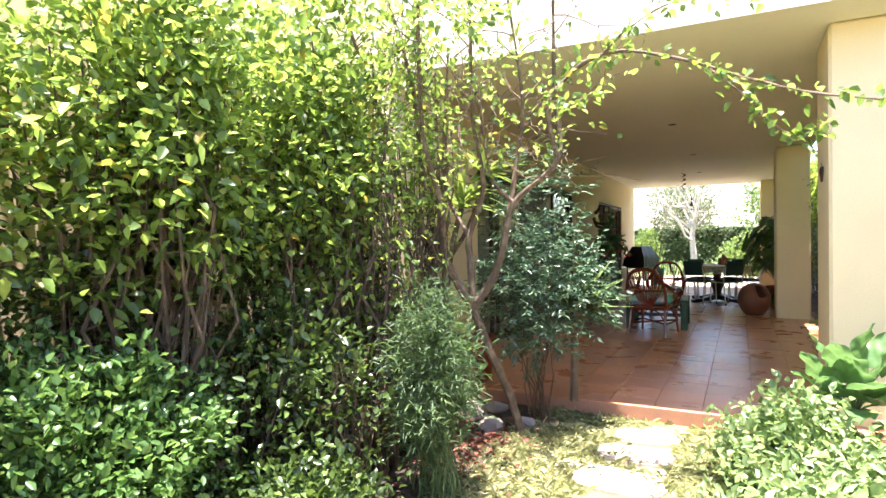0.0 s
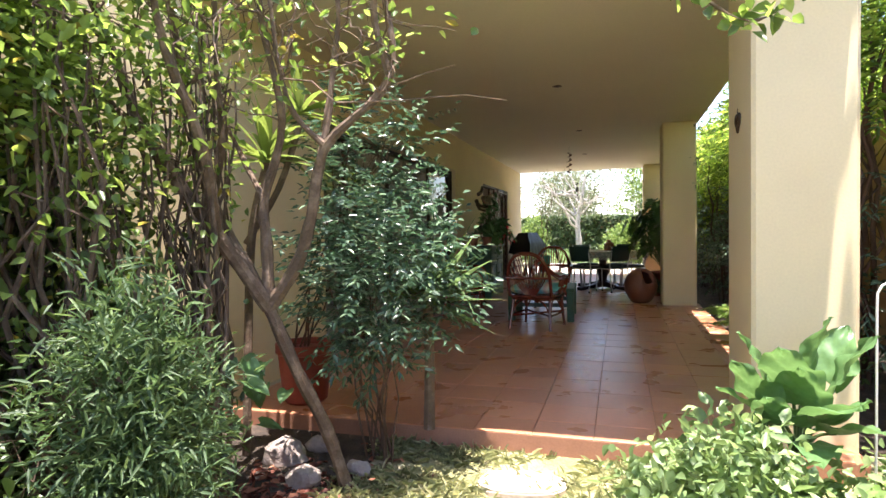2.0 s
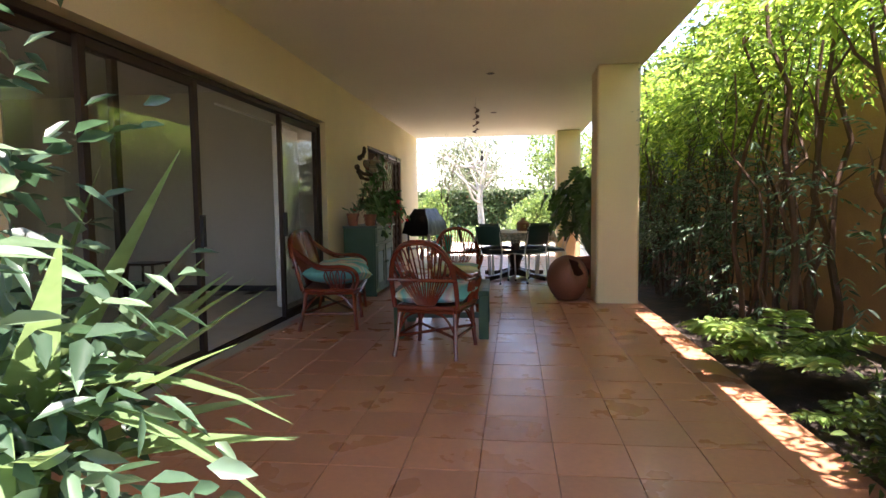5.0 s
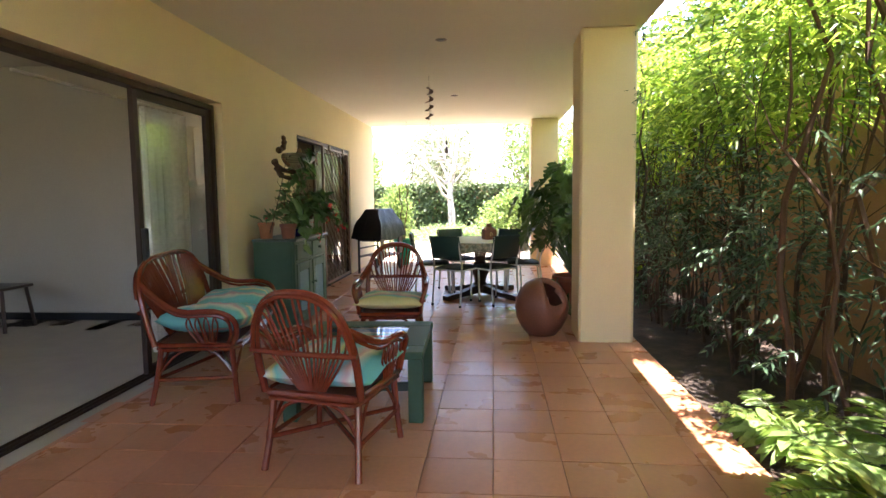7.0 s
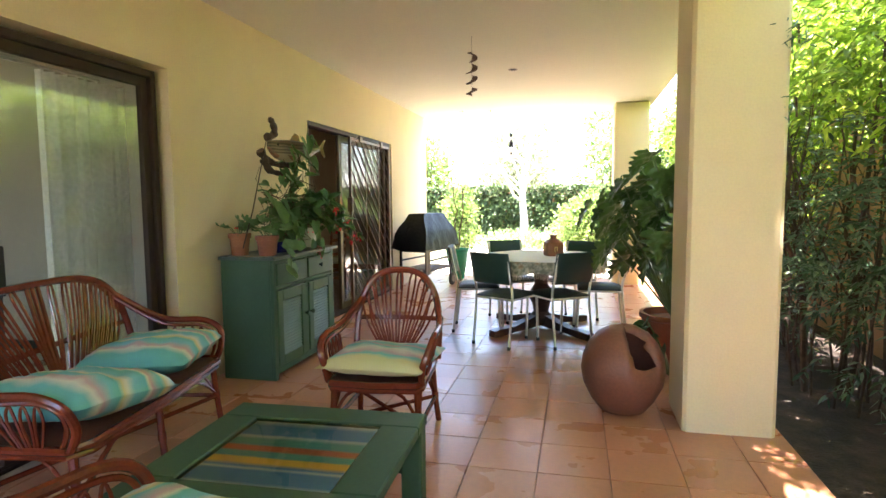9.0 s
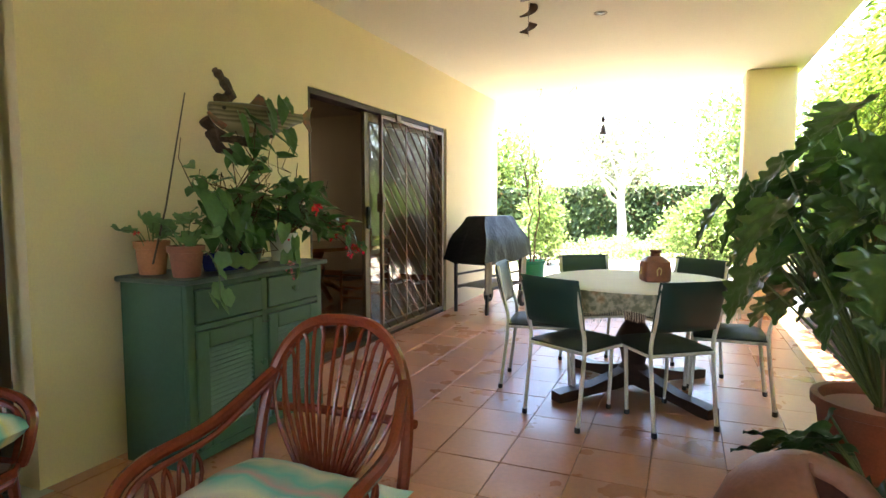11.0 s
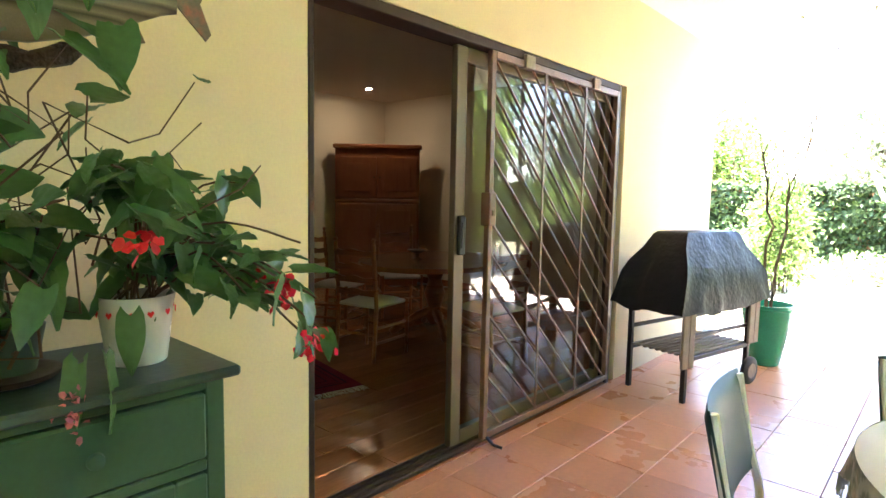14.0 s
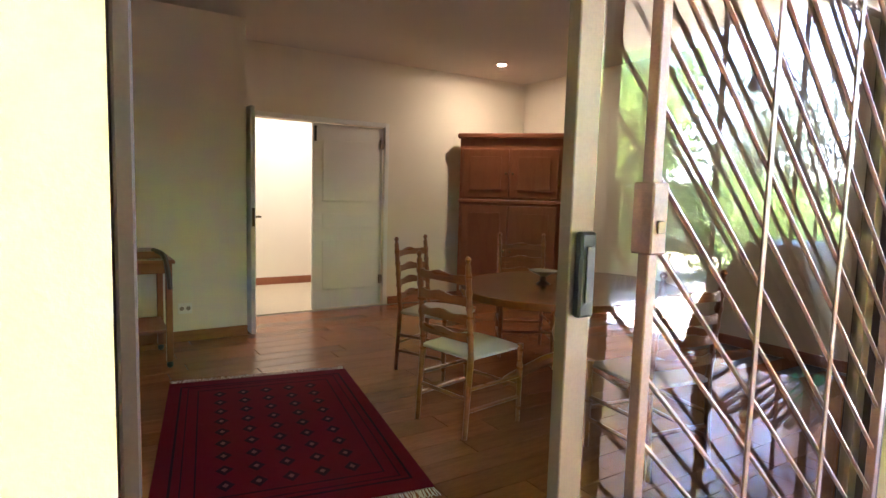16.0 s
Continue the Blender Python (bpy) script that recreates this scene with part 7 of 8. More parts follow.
# bamboo-like screen along the boundary wall
for k in range(12):
    rng = np.random.default_rng(150 + k)
    y0 = 6.6 + 1.25 * k
    cx = (3.62 if k < 9 else 4.05) + rng.uniform(-0.08, 0.08)
    t = thing("screen_shrub", pose(cx, y0, -0.085), "tall screening shrub with many thin canes and fine leaves", "shrub", "screen planting")
    tree_like = k < 3
    n1, z1, n2 = (300, 2.75, 40) if tree_like else (430, 2.45, 210)
    P1, D1_, tw = compound(rng, n1, (0.24, 0, z1), (0.62, 0.85, 0.70), 0.0, 5, power=0.45, span=0.26)
    # Crown leaf is lighter than the foliage below: sunlit top put into its colour.
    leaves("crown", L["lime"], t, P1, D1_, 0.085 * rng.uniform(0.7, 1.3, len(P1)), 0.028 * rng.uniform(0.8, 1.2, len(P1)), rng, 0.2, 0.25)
    P2, D2_, tw2 = compound(rng, n2, (0.12, 0, 1.05), (0.46, 0.75, 0.95), 0.0, 5, power=0.5, span=0.22)
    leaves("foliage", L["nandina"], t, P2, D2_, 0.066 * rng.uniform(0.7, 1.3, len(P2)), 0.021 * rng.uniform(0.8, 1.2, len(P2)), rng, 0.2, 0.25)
    g = Geo()
    for i in range(9 if tree_like else 15):
        foot = (rng.uniform(-0.1, 0.5), rng.choice((-0.35, 0.3)) + rng.normal() * 0.16, 0)
        thick = rng.choice((0.018, 0.026, 0.034)) if tree_like else rng.choice((0.007, 0.009, 0.011, 0.022))
        pts = stem_mesh(g, foot, (foot[0] + rng.normal() * 0.14, foot[1] + rng.normal() * 0.26, rng.uniform(2.2, 3.0) if tree_like else rng.uniform(1.9, 2.8)), thick, 0.35 * thick, rng, 0.05, 7, 6)
        for q in range(3):
            p = pts[rng.integers(3, 8)]
            stem_mesh(g, p, (p[0] + rng.normal() * 0.2, p[1] + rng.normal() * 0.25, p[2] + rng.uniform(0.15, 0.5)), max(0.005, 0.4 * thick), 0.0015, rng, 0.08, 3, 4)
    part("woody_frame", g, M["red_stem"] if tree_like else M["stem"], t)
    if k == 3:
        # Extra clump above the roof edge, added to keep the sun off column 2.
        P3, D3_, tw3 = compound(rng, 300, (3.42 - cx, 10.74 - y0, 3.9), (0.45, 0.55, 0.40), 0.0, 5, power=0.5, span=0.24)
        leaves("crown", L["lime"], t, P3, D3_, 0.085 * rng.uniform(0.7, 1.3, len(P3)), 0.028, rng, 0.2, 0.25)

# trees behind the boundary wall; the third is put over the bed to shade column 1
for k, (x, y, z, r, rz) in enumerate(((6.0, 9.0, 3.6, 1.5, 1.6), (6.3, 15.6, 3.8, 1.7, 1.8), (4.3, 5.9, 4.2, 1.45, 1.2), (5.5, 3.2, 2.9, 1.3, 1.7), (5.8, 19.2, 3.4, 1.6, 1.7), (5.2, 17.2, 3.2, 1.3, 1.9), (5.4, 21.6, 3.3, 1.5, 2.0))):
    shrub("boundary_tree", (x, y, G0), (x, y, z), (r, r * 1.15, rz), 420, 12, 0.13, 0.065, L["bright"] if k % 2 == 0 else L["bamboo"], "leafy bright green tree behind the boundary wall", 170 + k, 9, 0.035, M["bark"], 0.16, 0.45, "trees behind the wall", category="tree")

for k, (x, y, z) in enumerate(((3.98, 14.9, 1.45), (3.94, 16.4, 1.35), (4.0, 17.9, 1.5), (3.96, 19.4, 1.4))):
    shrub("boundary_bush", (x, y, G0), (x, y, z), (0.47, 0.90, 1.45), 360, 12, 0.09, 0.05, L["lime"], "tall bright yellow-green bush beside the boundary wall", 190 + k, 16, 0.018, M["stem"], 0.12, 0.4, "bushes along the boundary wall")

# ---------------------------------------------------------------- philodendron behind the second column
rng = np.random.default_rng(201)
spec = [(rng.uniform(120, 265), rng.uniform(8, 46), rng.uniform(0.55, 1.15), rng.uniform(0.24, 0.34), rng.uniform(0.22, 0.30), rng.uniform(-75, -15)) for k in range(34)]
ph = leafy_plant("philodendron", pose(2.70, 12.55, 0.36), "large potted split-leaf philodendron behind the column", L["philo"], spec, 202, lobes=5, category="potted plant")
part("pot", Geo().lathe([(0.16, -0.36), (0.19, -0.34), (0.24, 0.0), (0.26, 0.01), (0.26, 0.05), (0.23, 0.05), (0.22, 0.0)], 26), M["terracotta_dark"], ph)
part("trunk", Geo().tube(smooth_path([(0, 0, -0.05), (0.04, 0.02, 0.25), (-0.03, 0, 0.6), (0.0, 0.0, 0.95)], 4), 0.035, 8), M["bark"], ph)
for k in range(20):
    az = rng.uniform(90, 275)
    r = rng.uniform(0.05, 0.45)
    q = Vector((r * math.cos(radians(az)), r * math.sin(radians(az)), rng.uniform(0.75, 1.42) - 0.3 * r))
    lf = part("leaf", broad_leaf(rng.uniform(0.24, 0.34), rng.uniform(0.22, 0.30), rng, 5, 26), L["philo"], ph, smooth=70)
    lf.matrix_basis = Matrix.Translation(q) @ Euler((0, radians(rng.uniform(10, 70)), radians(az))).to_matrix().to_4x4()
    part("stalk", Geo().tube(smooth_path([(0, 0, 0.5), tuple(q * 0.6 + Vector((0, 0, 0.25))), tuple(q)], 3), 0.006, 5), M["petiole"], ph)
spec = [(rng.uniform(120, 250), rng.uniform(30, 75), rng.uniform(0.25, 0.5), rng.uniform(0.2, 0.3), rng.uniform(0.06, 0.10), rng.uniform(-60, 10)) for k in range(12)]
leafy_plant("strap_plant", pose(2.62, 12.15, 0.02), "dark strap-leaved plant at the column foot", L["philo"], spec, 204, category="plant")
# tufts of creeper on the columns
for x, y, z, n_ in ((3.03, 11.10, 2.62, 26), (3.03, 11.14, 2.12, 40), (3.02, 11.1, 1.75, 14)):
    rng = np.random.default_rng(int(z * 100))
    cr = thing("creeper_tuft", pose(x, y, z), "small dry creeper tuft clinging to the column", "creeper", "creeper")
    P = rng.normal(size=(n_, 3)) * np.array((0.03, 0.03, 0.05))
    leaves("foliage", L["nandina"], cr, P, rng.normal(size=P.shape) + np.array((-0.6, -0.4, 0.0)), rng.uniform(0.04, 0.10, n_), 0.009, rng, 0.2, 0.2)
    part("twig", Geo().tube([(0, 0, 0.05), (0.01, 0.01, -0.05)], 0.006, 5), M["stem"], cr)

# ---------------------------------------------------------------- plants on the green cabinet
CT = 0.9062


def flower_pot(at, r, h, mat, label, name="flower_pot", seg=26, rim=True):
    t = thing(name, pose(*at), label, "flower pot")
    pr = [(r * 0.72, 0), (r * 0.76, 0.004), (r * 0.93, h * 0.78)]
    pr += [(r * 1.04, h * 0.79), (r * 1.06, h), (r * 0.95, h), (r * 0.88, h * 0.86)] if rim else [(r, h), (r * 0.94, h), (r * 0.86, h * 0.85)]
    part("pot", Geo().lathe(pr, seg), mat, t)
    part("soil", Geo().lathe([(r * 0.88, h * 0.85), (r * 0.6, h * 0.88), (0.004, h * 0.9)], seg), M["soil"], t)
    return t


def geranium(t, h, n, reach, seed, size=0.088):
    rng = np.random.default_rng(seed)
    for k in range(n):
        az = 2.399 * k + rng.uniform(-0.4, 0.4)
        r = reach * math.sqrt((k + 0.5) / n)
        p = Vector((r * math.cos(az), r * math.sin(az), h + rng.uniform(0.03, 0.14) * (1.3 - r / reach * 0.6)))
        vs, fs = [(0, 0, 0)], []
        R = size * rng.uniform(0.6, 1.1) * 0.55
        m = 16
        for ring in (0.55, 1.0):
            for i in range(m):
                a = 2 * math.pi * i / m
                q = R * ring * (1 + (0.12 * math.cos(5 * a) if ring == 1 else 0)) * (0.45 if abs(a - math.pi) < 0.25 and ring == 1 else 1)
                vs.append((q * math.cos(a), q * math.sin(a), 0.25 * q * ring + 0.006 * math.cos(5 * a) * ring))
        for i in range(m):
            j = (i + 1) % m
            fs += [(0, 1 + i, 1 + j), (1 + i, 1 + m + i, 1 + m + j, 1 + j)]
        lf = part("leaf", Geo().add(vs, fs), L["geranium"], t, smooth=70)
        lf.matrix_basis = Matrix.Translation(p) @ Euler((rng.uniform(-0.6, 0.6) + 0.0, rng.uniform(0.0, 0.9), rng.uniform(-0.8, 0.8))).to_matrix().to_4x4()
        part("stalk", Geo().tube(smooth_path([(0.2 * p.x, 0.2 * p.y, h * 0.85), (p.x * 0.6, p.y * 0.6, (h + p.z) / 2 + 0.02), tuple(p)], 3), 0.0025, 5), M["petiole"], t)


p1 = flower_pot((-0.47, 11.61, CT), 0.078, 0.16, M["terracotta"], "orange terracotta pot with a geranium")
geranium(p1, 0.16, 9, 0.14, 301)
part("flower", Geo().tube([(0.02, -0.05, 0.11), (0.05, -0.10, 0.18), (0.06, -0.13, 0.21)], 0.002, 4), M["petiole"], p1)
rng = np.random.default_rng(5)
leaves("bud", L["flower"], p1, np.array([(0.06, -0.13, 0.205)] * 7), rng.normal(size=(7, 3)), 0.018, 0.012, rng)
p2 = flower_pot((-0.24, 11.60, CT), 0.080, 0.145, M["terracotta_dark"], "brown clay pot with a trailing geranium")
geranium(p2, 0.145, 10, 0.15, 302)
for k, (x, y, z) in enumerate(((0.16, 0.02, -0.06), (0.17, 0.07, -0.10), (0.19, 0.02, -0.13), (0.15, 0.05, 0.02), (0.18, -0.03, -0.10), (0.10, 0.20, 0.06), (0.12, 0.28, 0.05), (0.10, 0.12, 0.07))):
    lf = part("leaf", Geo().add([(0, 0, 0)] + [((0.044 * (1 + 0.12 * math.cos(5 * a))) * math.cos(a), (0.044 * (1 + 0.12 * math.cos(5 * a))) * math.sin(a), 0.008) for a in [2 * math.pi * i / 14 for i in range(14)]],
              [(0, 1 + i, 1 + (i + 1) % 14) for i in range(14)]), L["geranium"], p2, smooth=70)
    lf.matrix_basis = pose(x, y, z, 20 * math.sin(k * 2), 70 + 10 * math.cos(k), 20 * k)
part("stalk", Geo().tube(smooth_path([(0.0, 0, 0.10), (0.10, 0.02, 0.12), (0.16, 0.03, 0.03), (0.17, 0.03, -0.10)], 4), 0.003, 5), M["petiole"], p2)

bb = thing("blue_planter", pose(-0.30, 11.92, CT), "dark blue glazed planter with a climbing plant", "planter")
pl = [(1.0, 0.0), (1.02, 0.01), (1.12, 0.06), (1.2, 0.085), (1.12, 0.085), (1.05, 0.06)]
vs, fs = [], []
for r, z in pl:
    for k in range(28):
        a = 2 * math.pi * k / 28
        vs.append((0.072 * r * math.cos(a), 0.135 * r * math.sin(a) * (1 + 0.04 * math.sin(6 * a)), z))
for i in range(len(pl) - 1):
    for k in range(28):
        fs.append((i * 28 + k, i * 28 + (k + 1) % 28, (i + 1) * 28 + (k + 1) % 28, (i + 1) * 28 + k))
fs.append(tuple(range(28))[::-1])
part("bowl", Geo().add(vs, fs), M["blue_glaze"], bb)
part("soil", Geo().slab([(0.07 * math.cos(2 * math.pi * k / 20), 0.13 * math.sin(2 * math.pi * k / 20)) for k in range(20)], 0.05, 0.062), M["soil"], bb)
sc = thing("saucer_pot", pose(-0.36, 12.16, CT), "dark pot standing on a brown saucer", "flower pot")
part("saucer", Geo().lathe([(0.08, 0), (0.10, 0.008), (0.105, 0.02), (0.095, 0.02), (0.08, 0.012)], 26), M["dark_wood"], sc)
part("pot", Geo().lathe([(0.05, 0.02), (0.06, 0.022), (0.08, 0.12), (0.075, 0.125), (0.06, 0.11)], 22), M["green_dark"], sc)

# climber: stems up to the fish, clouds of dark leaves
rng = np.random.default_rng(311)
cl = thing("climbing_plant", pose(-0.34, 12.0, CT + 0.05), "climbing plant with dark green heart-shaped leaves", "potted plant")
g = Geo()
nodes = []
for k in range(26):
    a = np.array((rng.normal() * 0.04, rng.normal() * 0.10 + 0.03, 0))
    e = np.array((rng.normal() * 0.09 - 0.02, 0.16 + rng.normal() * 0.22, rng.uniform(0.22, 0.78)))
    pts = stem_mesh(g, a, e, 0.004, 0.002, rng, 0.28, 8, 5)
    nodes += [np.asarray(p) for p in pts[2:]]
part("woody_frame", g, M["red_stem"], cl)
P = np.array([nodes[rng.integers(len(nodes))] + rng.normal(size=3) * 0.035 for _ in range(260)])
for p in P[:125]:
    ln = rng.uniform(0.07, 0.13)
    lf = part("leaf", broad_leaf(ln, ln * rng.uniform(0.55, 0.75), rng), L["pothos"], cl, smooth=70)
    lf.matrix_basis = Matrix.Translation(Vector(p)) @ Euler((rng.normal() * 0.6, rng.uniform(-0.5, 1.1), rng.normal() * 1.3)).to_matrix().to_4x4()
for k in range(9):
    lf = part("leaf", broad_leaf(rng.uniform(0.16, 0.24), rng.uniform(0.09, 0.13), rng), L["pothos"], cl, smooth=70)
    lf.matrix_basis = pose(0.04 + rng.uniform(-0.02, 0.12), rng.uniform(-0.28, 0.30), rng.uniform(0.12, 0.36), rng.uniform(-20, 20), rng.uniform(40, 85), rng.uniform(-70, 40))
for k in range(11):
    lf = part("leaf", broad_leaf(rng.uniform(0.12, 0.17), rng.uniform(0.07, 0.09), rng), L["pothos"], cl, "variegated leaf", smooth=70)
    lf.matrix_basis = pose(0.10, rng.uniform(-0.05, 0.42), rng.uniform(0.50, 0.92), rng.uniform(-20, 20), rng.uniform(20, 80), rng.uniform(-60, 60))

for (y, z, ry, rz, ln, wd) in ((-0.26, 0.34, 62, -20, 0.20, 0.13), (-0.19, 0.33, 70, 15, 0.19, 0.12), (-0.12, 0.24, 75, -35, 0.18, 0.11), (-0.28, 0.20, 55, 30, 0.18, 0.12), (-0.03, 0.20, 78, 10, 0.17, 0.10)):
    lf = part("leaf", broad_leaf(ln, wd, rng), L["pothos"], cl, "broad dark green leaf", smooth=70)
    lf.matrix_basis = pose(0.13, y, z, 0, ry, rz)
    part("stalk", Geo().tube(smooth_path([(0.0, 0.3 * y, 0.02), (0.08, 0.7 * y, 0.8 * z + 0.05), (0.13, y, z)], 4), 0.003, 5), M["petiole"], cl)

wp = flower_pot((-0.33, 12.42, CT), 0.088, 0.165, M["white_glaze"], "white pot with a red heart pattern and a begonia", rim=False)
for k in range(12):
    a = 2 * math.pi * k / 12
    part("heart", Geo().slab([(0, -0.008), (0.008, 0.002), (0.005, 0.008), (0, 0.004), (-0.005, 0.008), (-0.008, 0.002)], 0, 0.0012).place(pose(0, 0, 0.126, 0, 0, math.degrees(a)) @ pose(0.0865, 0, 0, 90, 0, 90)), L["flower"], wp)
rng = np.random.default_rng(321)
g = Geo()
nodes, ends = [], []
for k in range(24):
    a = np.array((rng.normal() * 0.03, rng.normal() * 0.03, 0.14))
    e = np.array((rng.normal() * 0.10 + 0.08, rng.uniform(-0.16, 0.34), 0.14 + rng.uniform(0.02, 0.34)))
    if k % 4 == 0:
        e = np.array((0.16 + rng.uniform(0, 0.22), rng.uniform(0.10, 0.36), rng.uniform(0.06, 0.26)))
    mid = (a + e) / 2 + np.array((0, 0, 0.12))
    sp = smooth_path([tuple(a), tuple(mid), tuple(e)], 5)
    g.tube(sp, 0.003, 5)
    nodes += [np.asarray(p) for p in sp[3:]]
    ends.append(e)
part("woody_frame", g, M["red_stem"], wp)
P = np.array([nodes[rng.integers(len(nodes))] + rng.normal(size=3) * 0.02 for _ in range(180)])
for p in P:
    ln = rng.uniform(0.07, 0.13)
    lf = part("leaf", broad_leaf(ln, ln * rng.uniform(0.45, 0.62), rng), L["pothos"], wp, smooth=70)
    lf.matrix_basis = Matrix.Translation(Vector(p)) @ Euler((rng.normal() * 0.6, rng.uniform(-0.5, 1.0), 0.3 + rng.normal() * 1.3)).to_matrix().to_4x4()
for k, e in enumerate([ends[0], ends[4], ends[8], ends[12], ends[15], ends[20]]):
    P = np.asarray(e) + rng.normal(size=(14, 3)) * 0.016 - np.array((0, 0, 0.02))
    leaves("blossom", L["flower"], wp, P, rng.normal(size=P.shape), 0.026, 0.020, rng, 0.2, 0.2, 2)
P = np.array((0.20, -0.20, -0.02)) + rng.normal(size=(36, 3)) * np.array((0.012, 0.014, 0.022))
leaves("blossom", L["pink"], wp, P, rng.normal(size=P.shape), 0.016, 0.013, rng, 0.2, 0.2, 2)
for (x, y, z, rz, ry, ln, wd) in ((0.16, -0.17, 0.06, -70, 75, 0.17, 0.075), (0.19, -0.13, 0.07, 60, 80, 0.16, 0.07), (0.13, -0.06, 0.14, -20, 85, 0.14, 0.06)):
    lf = part("leaf", broad_leaf(ln, wd, rng), L["big"], wp, "bright green hanging leaf", smooth=70)
    lf.matrix_basis = pose(x, y, z, 0, ry, rz)

# ---------------------------------------------------------------- potted tree at the far corner
rng = np.random.default_rng(331)
pt = thing("potted_tree", pose(0.045, 17.08, 0.0) @ Matrix.Diagonal((0.88, 0.88, 1, 1)), "slim bare-stemmed tree in a glazed green pot", "potted tree")
part("pot", Geo().lathe([(0.11, 0), (0.125, 0.01), (0.19, 0.30), (0.215, 0.46), (0.225, 0.47), (0.225, 0.50), (0.20, 0.50), (0.185, 0.44)], 30), M["green_glaze"], pt)
part("soil", Geo().lathe([(0.19, 0.44), (0.1, 0.45), (0.01, 0.455)], 20), M["soil"], pt)
g = Geo()
tips = []
for k in range(2):
    e = np.array((-0.06 + 0.16 * k, -0.05 + 0.08 * k, 1.45))
    pts = stem_mesh(g, (0.03 * (k - 0.5), 0.02 * k, 0.44), e, 0.017, 0.010, rng, 0.05, 6, 6)
    for q in range(4):
        p = np.asarray(pts[rng.integers(5, 7)])
        d = np.array((rng.normal() * 0.28 + 0.20, rng.normal() * 0.2, rng.uniform(0.6, 1.15)))
        pp = stem_mesh(g, p, p + d, 0.007, 0.003, rng, 0.08, 5, 5)
        for w in range(3):
            b = np.asarray(pp[rng.integers(2, 6)])
            e2 = b + rng.normal(size=3) * np.array((0.18, 0.18, 0.12)) + np.array((0.04, 0, 0.12))
            stem_mesh(g, b, e2, 0.004, 0.0018, rng, 0.1, 3, 4)
            tips.append(e2)
part("trunk", g, M["bark"], pt)
tips = np.array(tips)
P = np.repeat(tips, 2, 0) + rng.normal(size=(len(tips) * 2, 3)) * 0.05
leaves("crown", L["grey"], pt, P, rng.normal(size=P.shape), rng.uniform(0.03, 0.06, len(P)), 0.018, rng, 0.2, 0.2)

# ---------------------------------------------------------------- far garden
structure("ground_paving", Geo().box(-0.9, 9, 17.625, 23.6, -0.3, -0.06), M["paving"], "sunlit pale gravel terrace", "ground")
structure("wall_garden", Geo().box(-9, 12, 27.0, 27.25, -0.3, 1.62), M["boundary"], "garden wall overgrown with ivy", "wall")
rng = np.random.default_rng(401)
iv = thing("ivy", pose(0, 27.0, 0), "dense dark green ivy covering the garden wall", "ivy")
n = 26000
P = np.column_stack([rng.uniform(-7, 9, n), -rng.random(n) * 0.16 - 0.005, np.clip(rng.random(n) * 1.85 - 0.05, -0.1, 1.72)])
bulge = np.array([noise.noise((p[0] * 0.9, p[2] * 1.4, 0)) for p in P])
P[:, 1] -= 0.14 * np.maximum(bulge, 0)
P[:, 2] += 0.10 * bulge
leaves("foliage", L["ivy"], iv, P, rng.normal(size=P.shape) + np.array((0, -0.9, -0.6)), rng.uniform(0.10, 0.16, n), rng.uniform(0.08, 0.12, n), rng, 0.15, 0.2, 1)
iv["kind"] = "stuff"
# pale trunk tree with weeping twigs
tr = thing("pale_tree", pose(0.35, 25.6, G0), "pale-barked weeping tree by the ivy wall", "tree")
g = Geo()
g.tube(smooth_path([(0, 0, 0), (0.03, 0, 0.7), (-0.02, 0, 1.5), (0.1, 0, 2.3), (0.3, 0, 3.4)], 4), [0.15 - 0.006 * i for i in range(17)], 9)
tips = []
for k in range(13):
    b = (0.03, 0, 1.3 + 0.13 * k)
    e = (rng.normal() * 1.1, rng.normal() * 0.8, 2.4 + rng.uniform(0, 1.8))
    pts = stem_mesh(g, b, e, 0.05, 0.012, rng, 0.08, 6, 6)
    for w in range(7):
        q = np.asarray(pts[rng.integers(3, 7)])
        e2 = q + rng.normal(size=3) * np.array((0.45, 0.4, 0.3)) - np.array((0, 0, 0.3))
        stem_mesh(g, q, e2, 0.010, 0.003, rng, 0.1, 3, 4)
        tips.append(e2)
part("trunk", g, M["pale_bark"], tr)
tips = np.array(tips)
P = np.repeat(tips, 26, 0) + rng.normal(size=(len(tips) * 26, 3)) * np.array((0.16, 0.16, 0.28))
leaves("crown", L["grey"], tr, P, rng.normal(size=P.shape) + np.array((0, 0, -0.8)), rng.uniform(0.07, 0.13, len(P)), 0.028, rng, 0.2, 0.2)
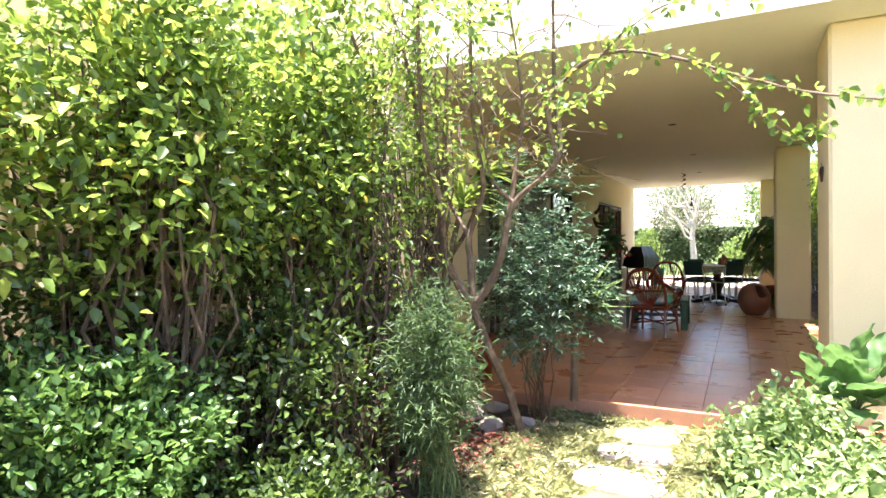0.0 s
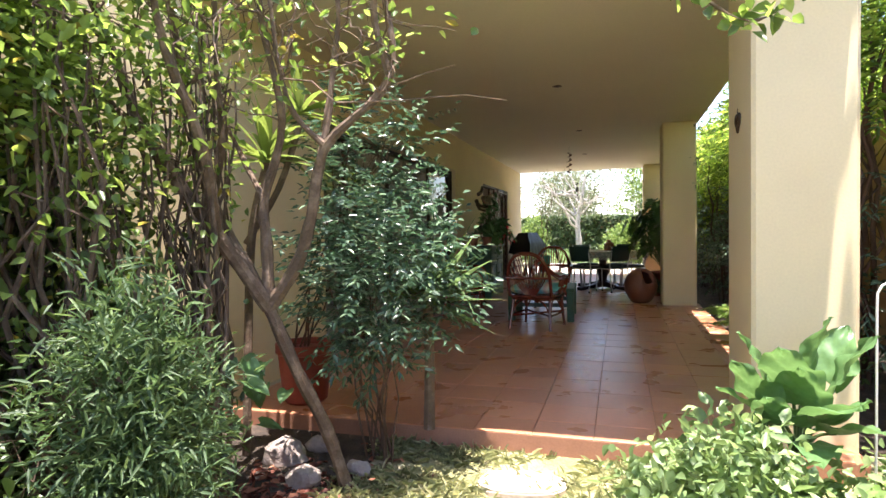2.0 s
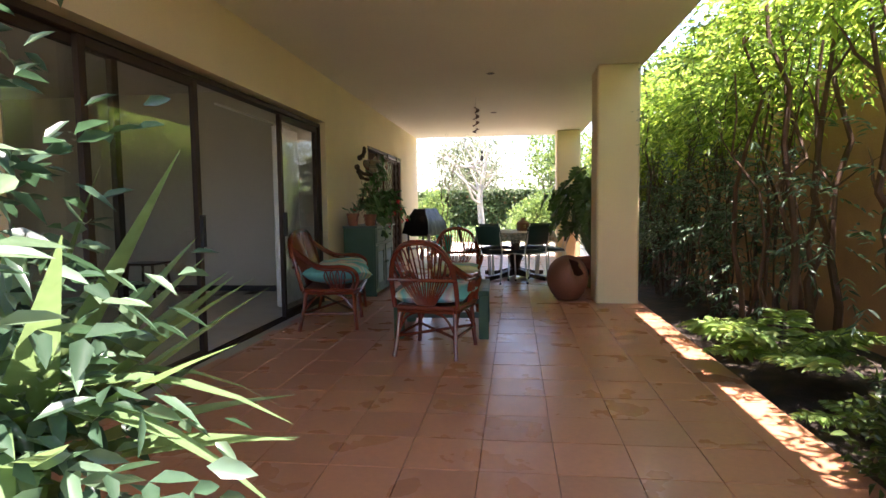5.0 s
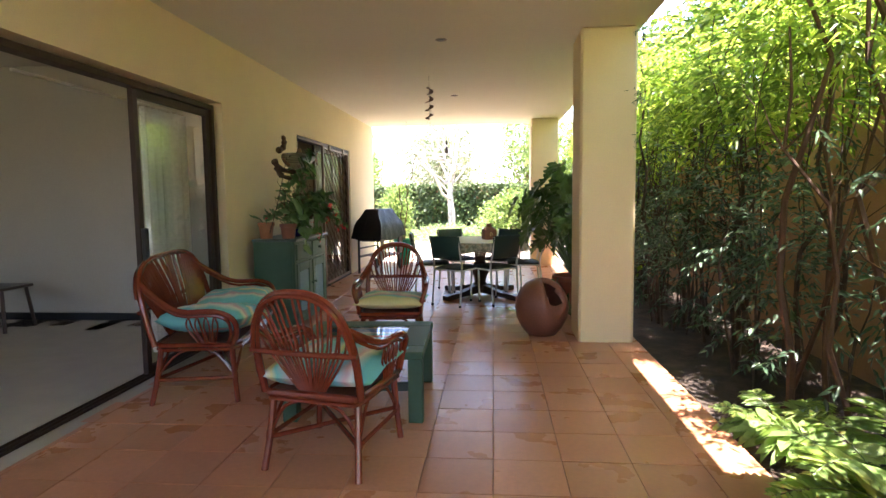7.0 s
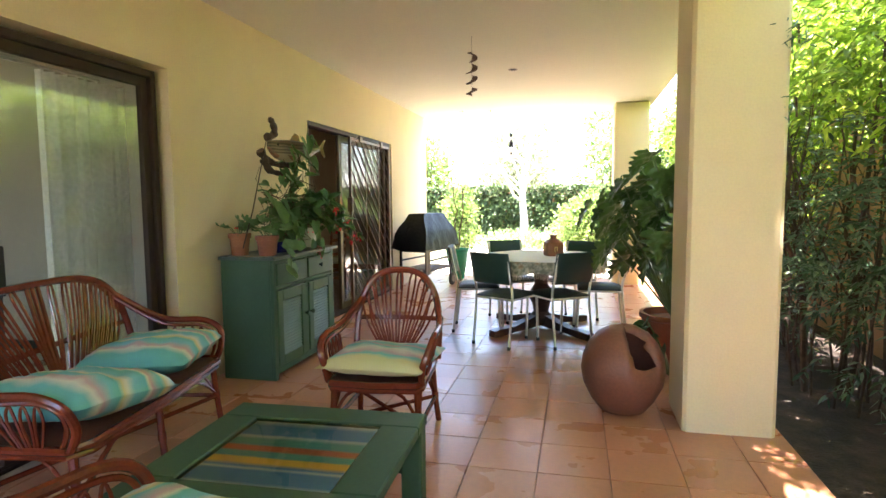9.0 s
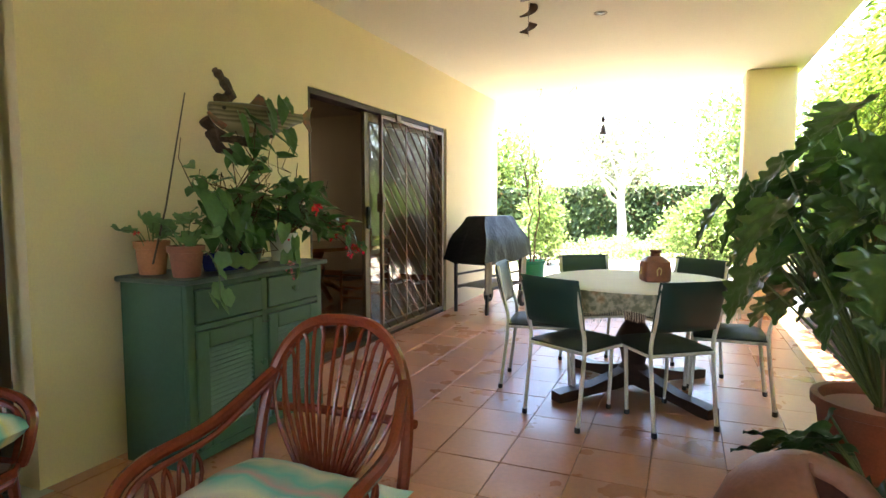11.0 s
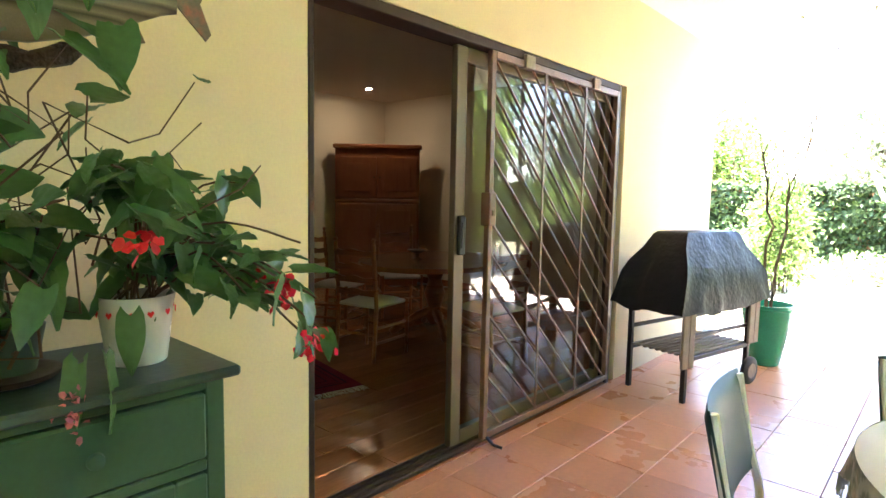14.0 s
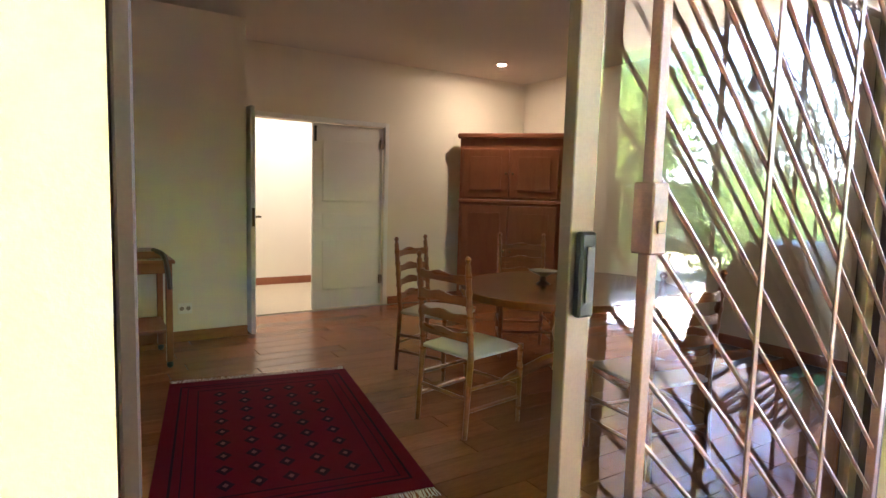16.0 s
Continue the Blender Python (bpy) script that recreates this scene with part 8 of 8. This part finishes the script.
for k, (x, y, z, r, rz, cl_, m_) in enumerate(((2.3, 21.2, 0.75, 0.95, 0.85, 420, "bright"), (3.9, 22.6, 1.0, 1.2, 1.2, 420, "bright"), (5.6, 21.0, 1.2, 1.3, 1.5, 420, "bright"), (-0.85, 21.8, 0.8, 0.5, 1.1, 220, "bright"), (2.2, 25.2, 0.5, 1.1, 0.6, 220, "bright"),
                                               (-2.4, 25.6, 0.25, 1.2, 0.42, 220, "cover"), (0.4, 24.6, 0.1, 1.7, 0.30, 280, "cover"), (4.0, 18.5, 1.7, 0.75, 1.9, 420, "bamboo"), (7.2, 23.5, 1.6, 1.6, 2.0, 360, "bright"), (4.2, 20.0, 1.9, 1.0, 2.1, 480, "bright"), (5.4, 20.6, 2.6, 1.5, 2.7, 560, "bright"))):
    shrub("garden_bush", (x, y, G0), (x, y, z), (r, r, rz), cl_, 14, 0.095, 0.045, L[m_], "sunlit bright green garden bush", 420 + k, 12, 0.014, M["stem"], 0.10, 0.4, "far garden bushes", category="bush")
for k, (x, y, z, r, rz) in enumerate(((-4.5, 31, 2.6, 2.2, 2.2), (-0.5, 33, 2.9, 2.3, 2.3), (3.6, 32, 3.2, 2.4, 2.6), (7.5, 30, 3.0, 2.4, 2.7), (11, 27, 3.2, 2.5, 2.8), (-8, 29, 2.8, 2.4, 2.4))):
    shrub("far_tree", (x, y, G0), (x, y, z), (r, r, rz), 420, 12, 0.20, 0.09, L["grey"] if k % 2 else L["bright"], "tall hazy garden tree behind the ivy wall", 440 + k, 12, 0.05, M["bark"], 0.25, 0.45, "far trees", category="tree")

# ---------------------------------------------------------------- patio floor tiles
TX, TY = 0.335, 0.338
tile_meshes = [Geo().box(-0.1657, 0.1657, -0.1672, 0.1672, -0.009, 0.0, 0.0016).mesh("tile", M["tile"]) for k in range(2)]
rest = Geo()
rt_ = random.Random(9)
x_lines = [1.78 + TX * k for k in range(-8, 5)]
y_lines = [9.48 + TY * k for k in range(-13, 25)]
for x in x_lines:
    for y in y_lines:
        xa, xb = max(x, WX), min(x + TX, PX1)
        ya, yb = max(y, Y0), min(y + TY, Y1)
        if xb - xa < 0.03 or yb - ya < 0.03:
            continue
        whole = xb - xa > TX - 0.01 and yb - ya > TY - 0.01
        dz = rt_.uniform(-0.0012, 0.0012)
        if whole and 7.0 < y < 16.6 and x > -0.65:
            ob = part("tile", tile_meshes[rt_.randrange(2)], None, floor)
            ob.matrix_basis = pose(x + TX / 2, y + TY / 2, dz, rt_.uniform(-0.15, 0.15), rt_.uniform(-0.15, 0.15), rt_.choice((0, 180)))
        else:
            rest.box(xa + 0.0018, xb - 0.0018, ya + 0.0018, yb - 0.0018, -0.009, dz, 0.0016)
tagged(part("tile_field", rest, M["tile"], floor), kind="stuff")
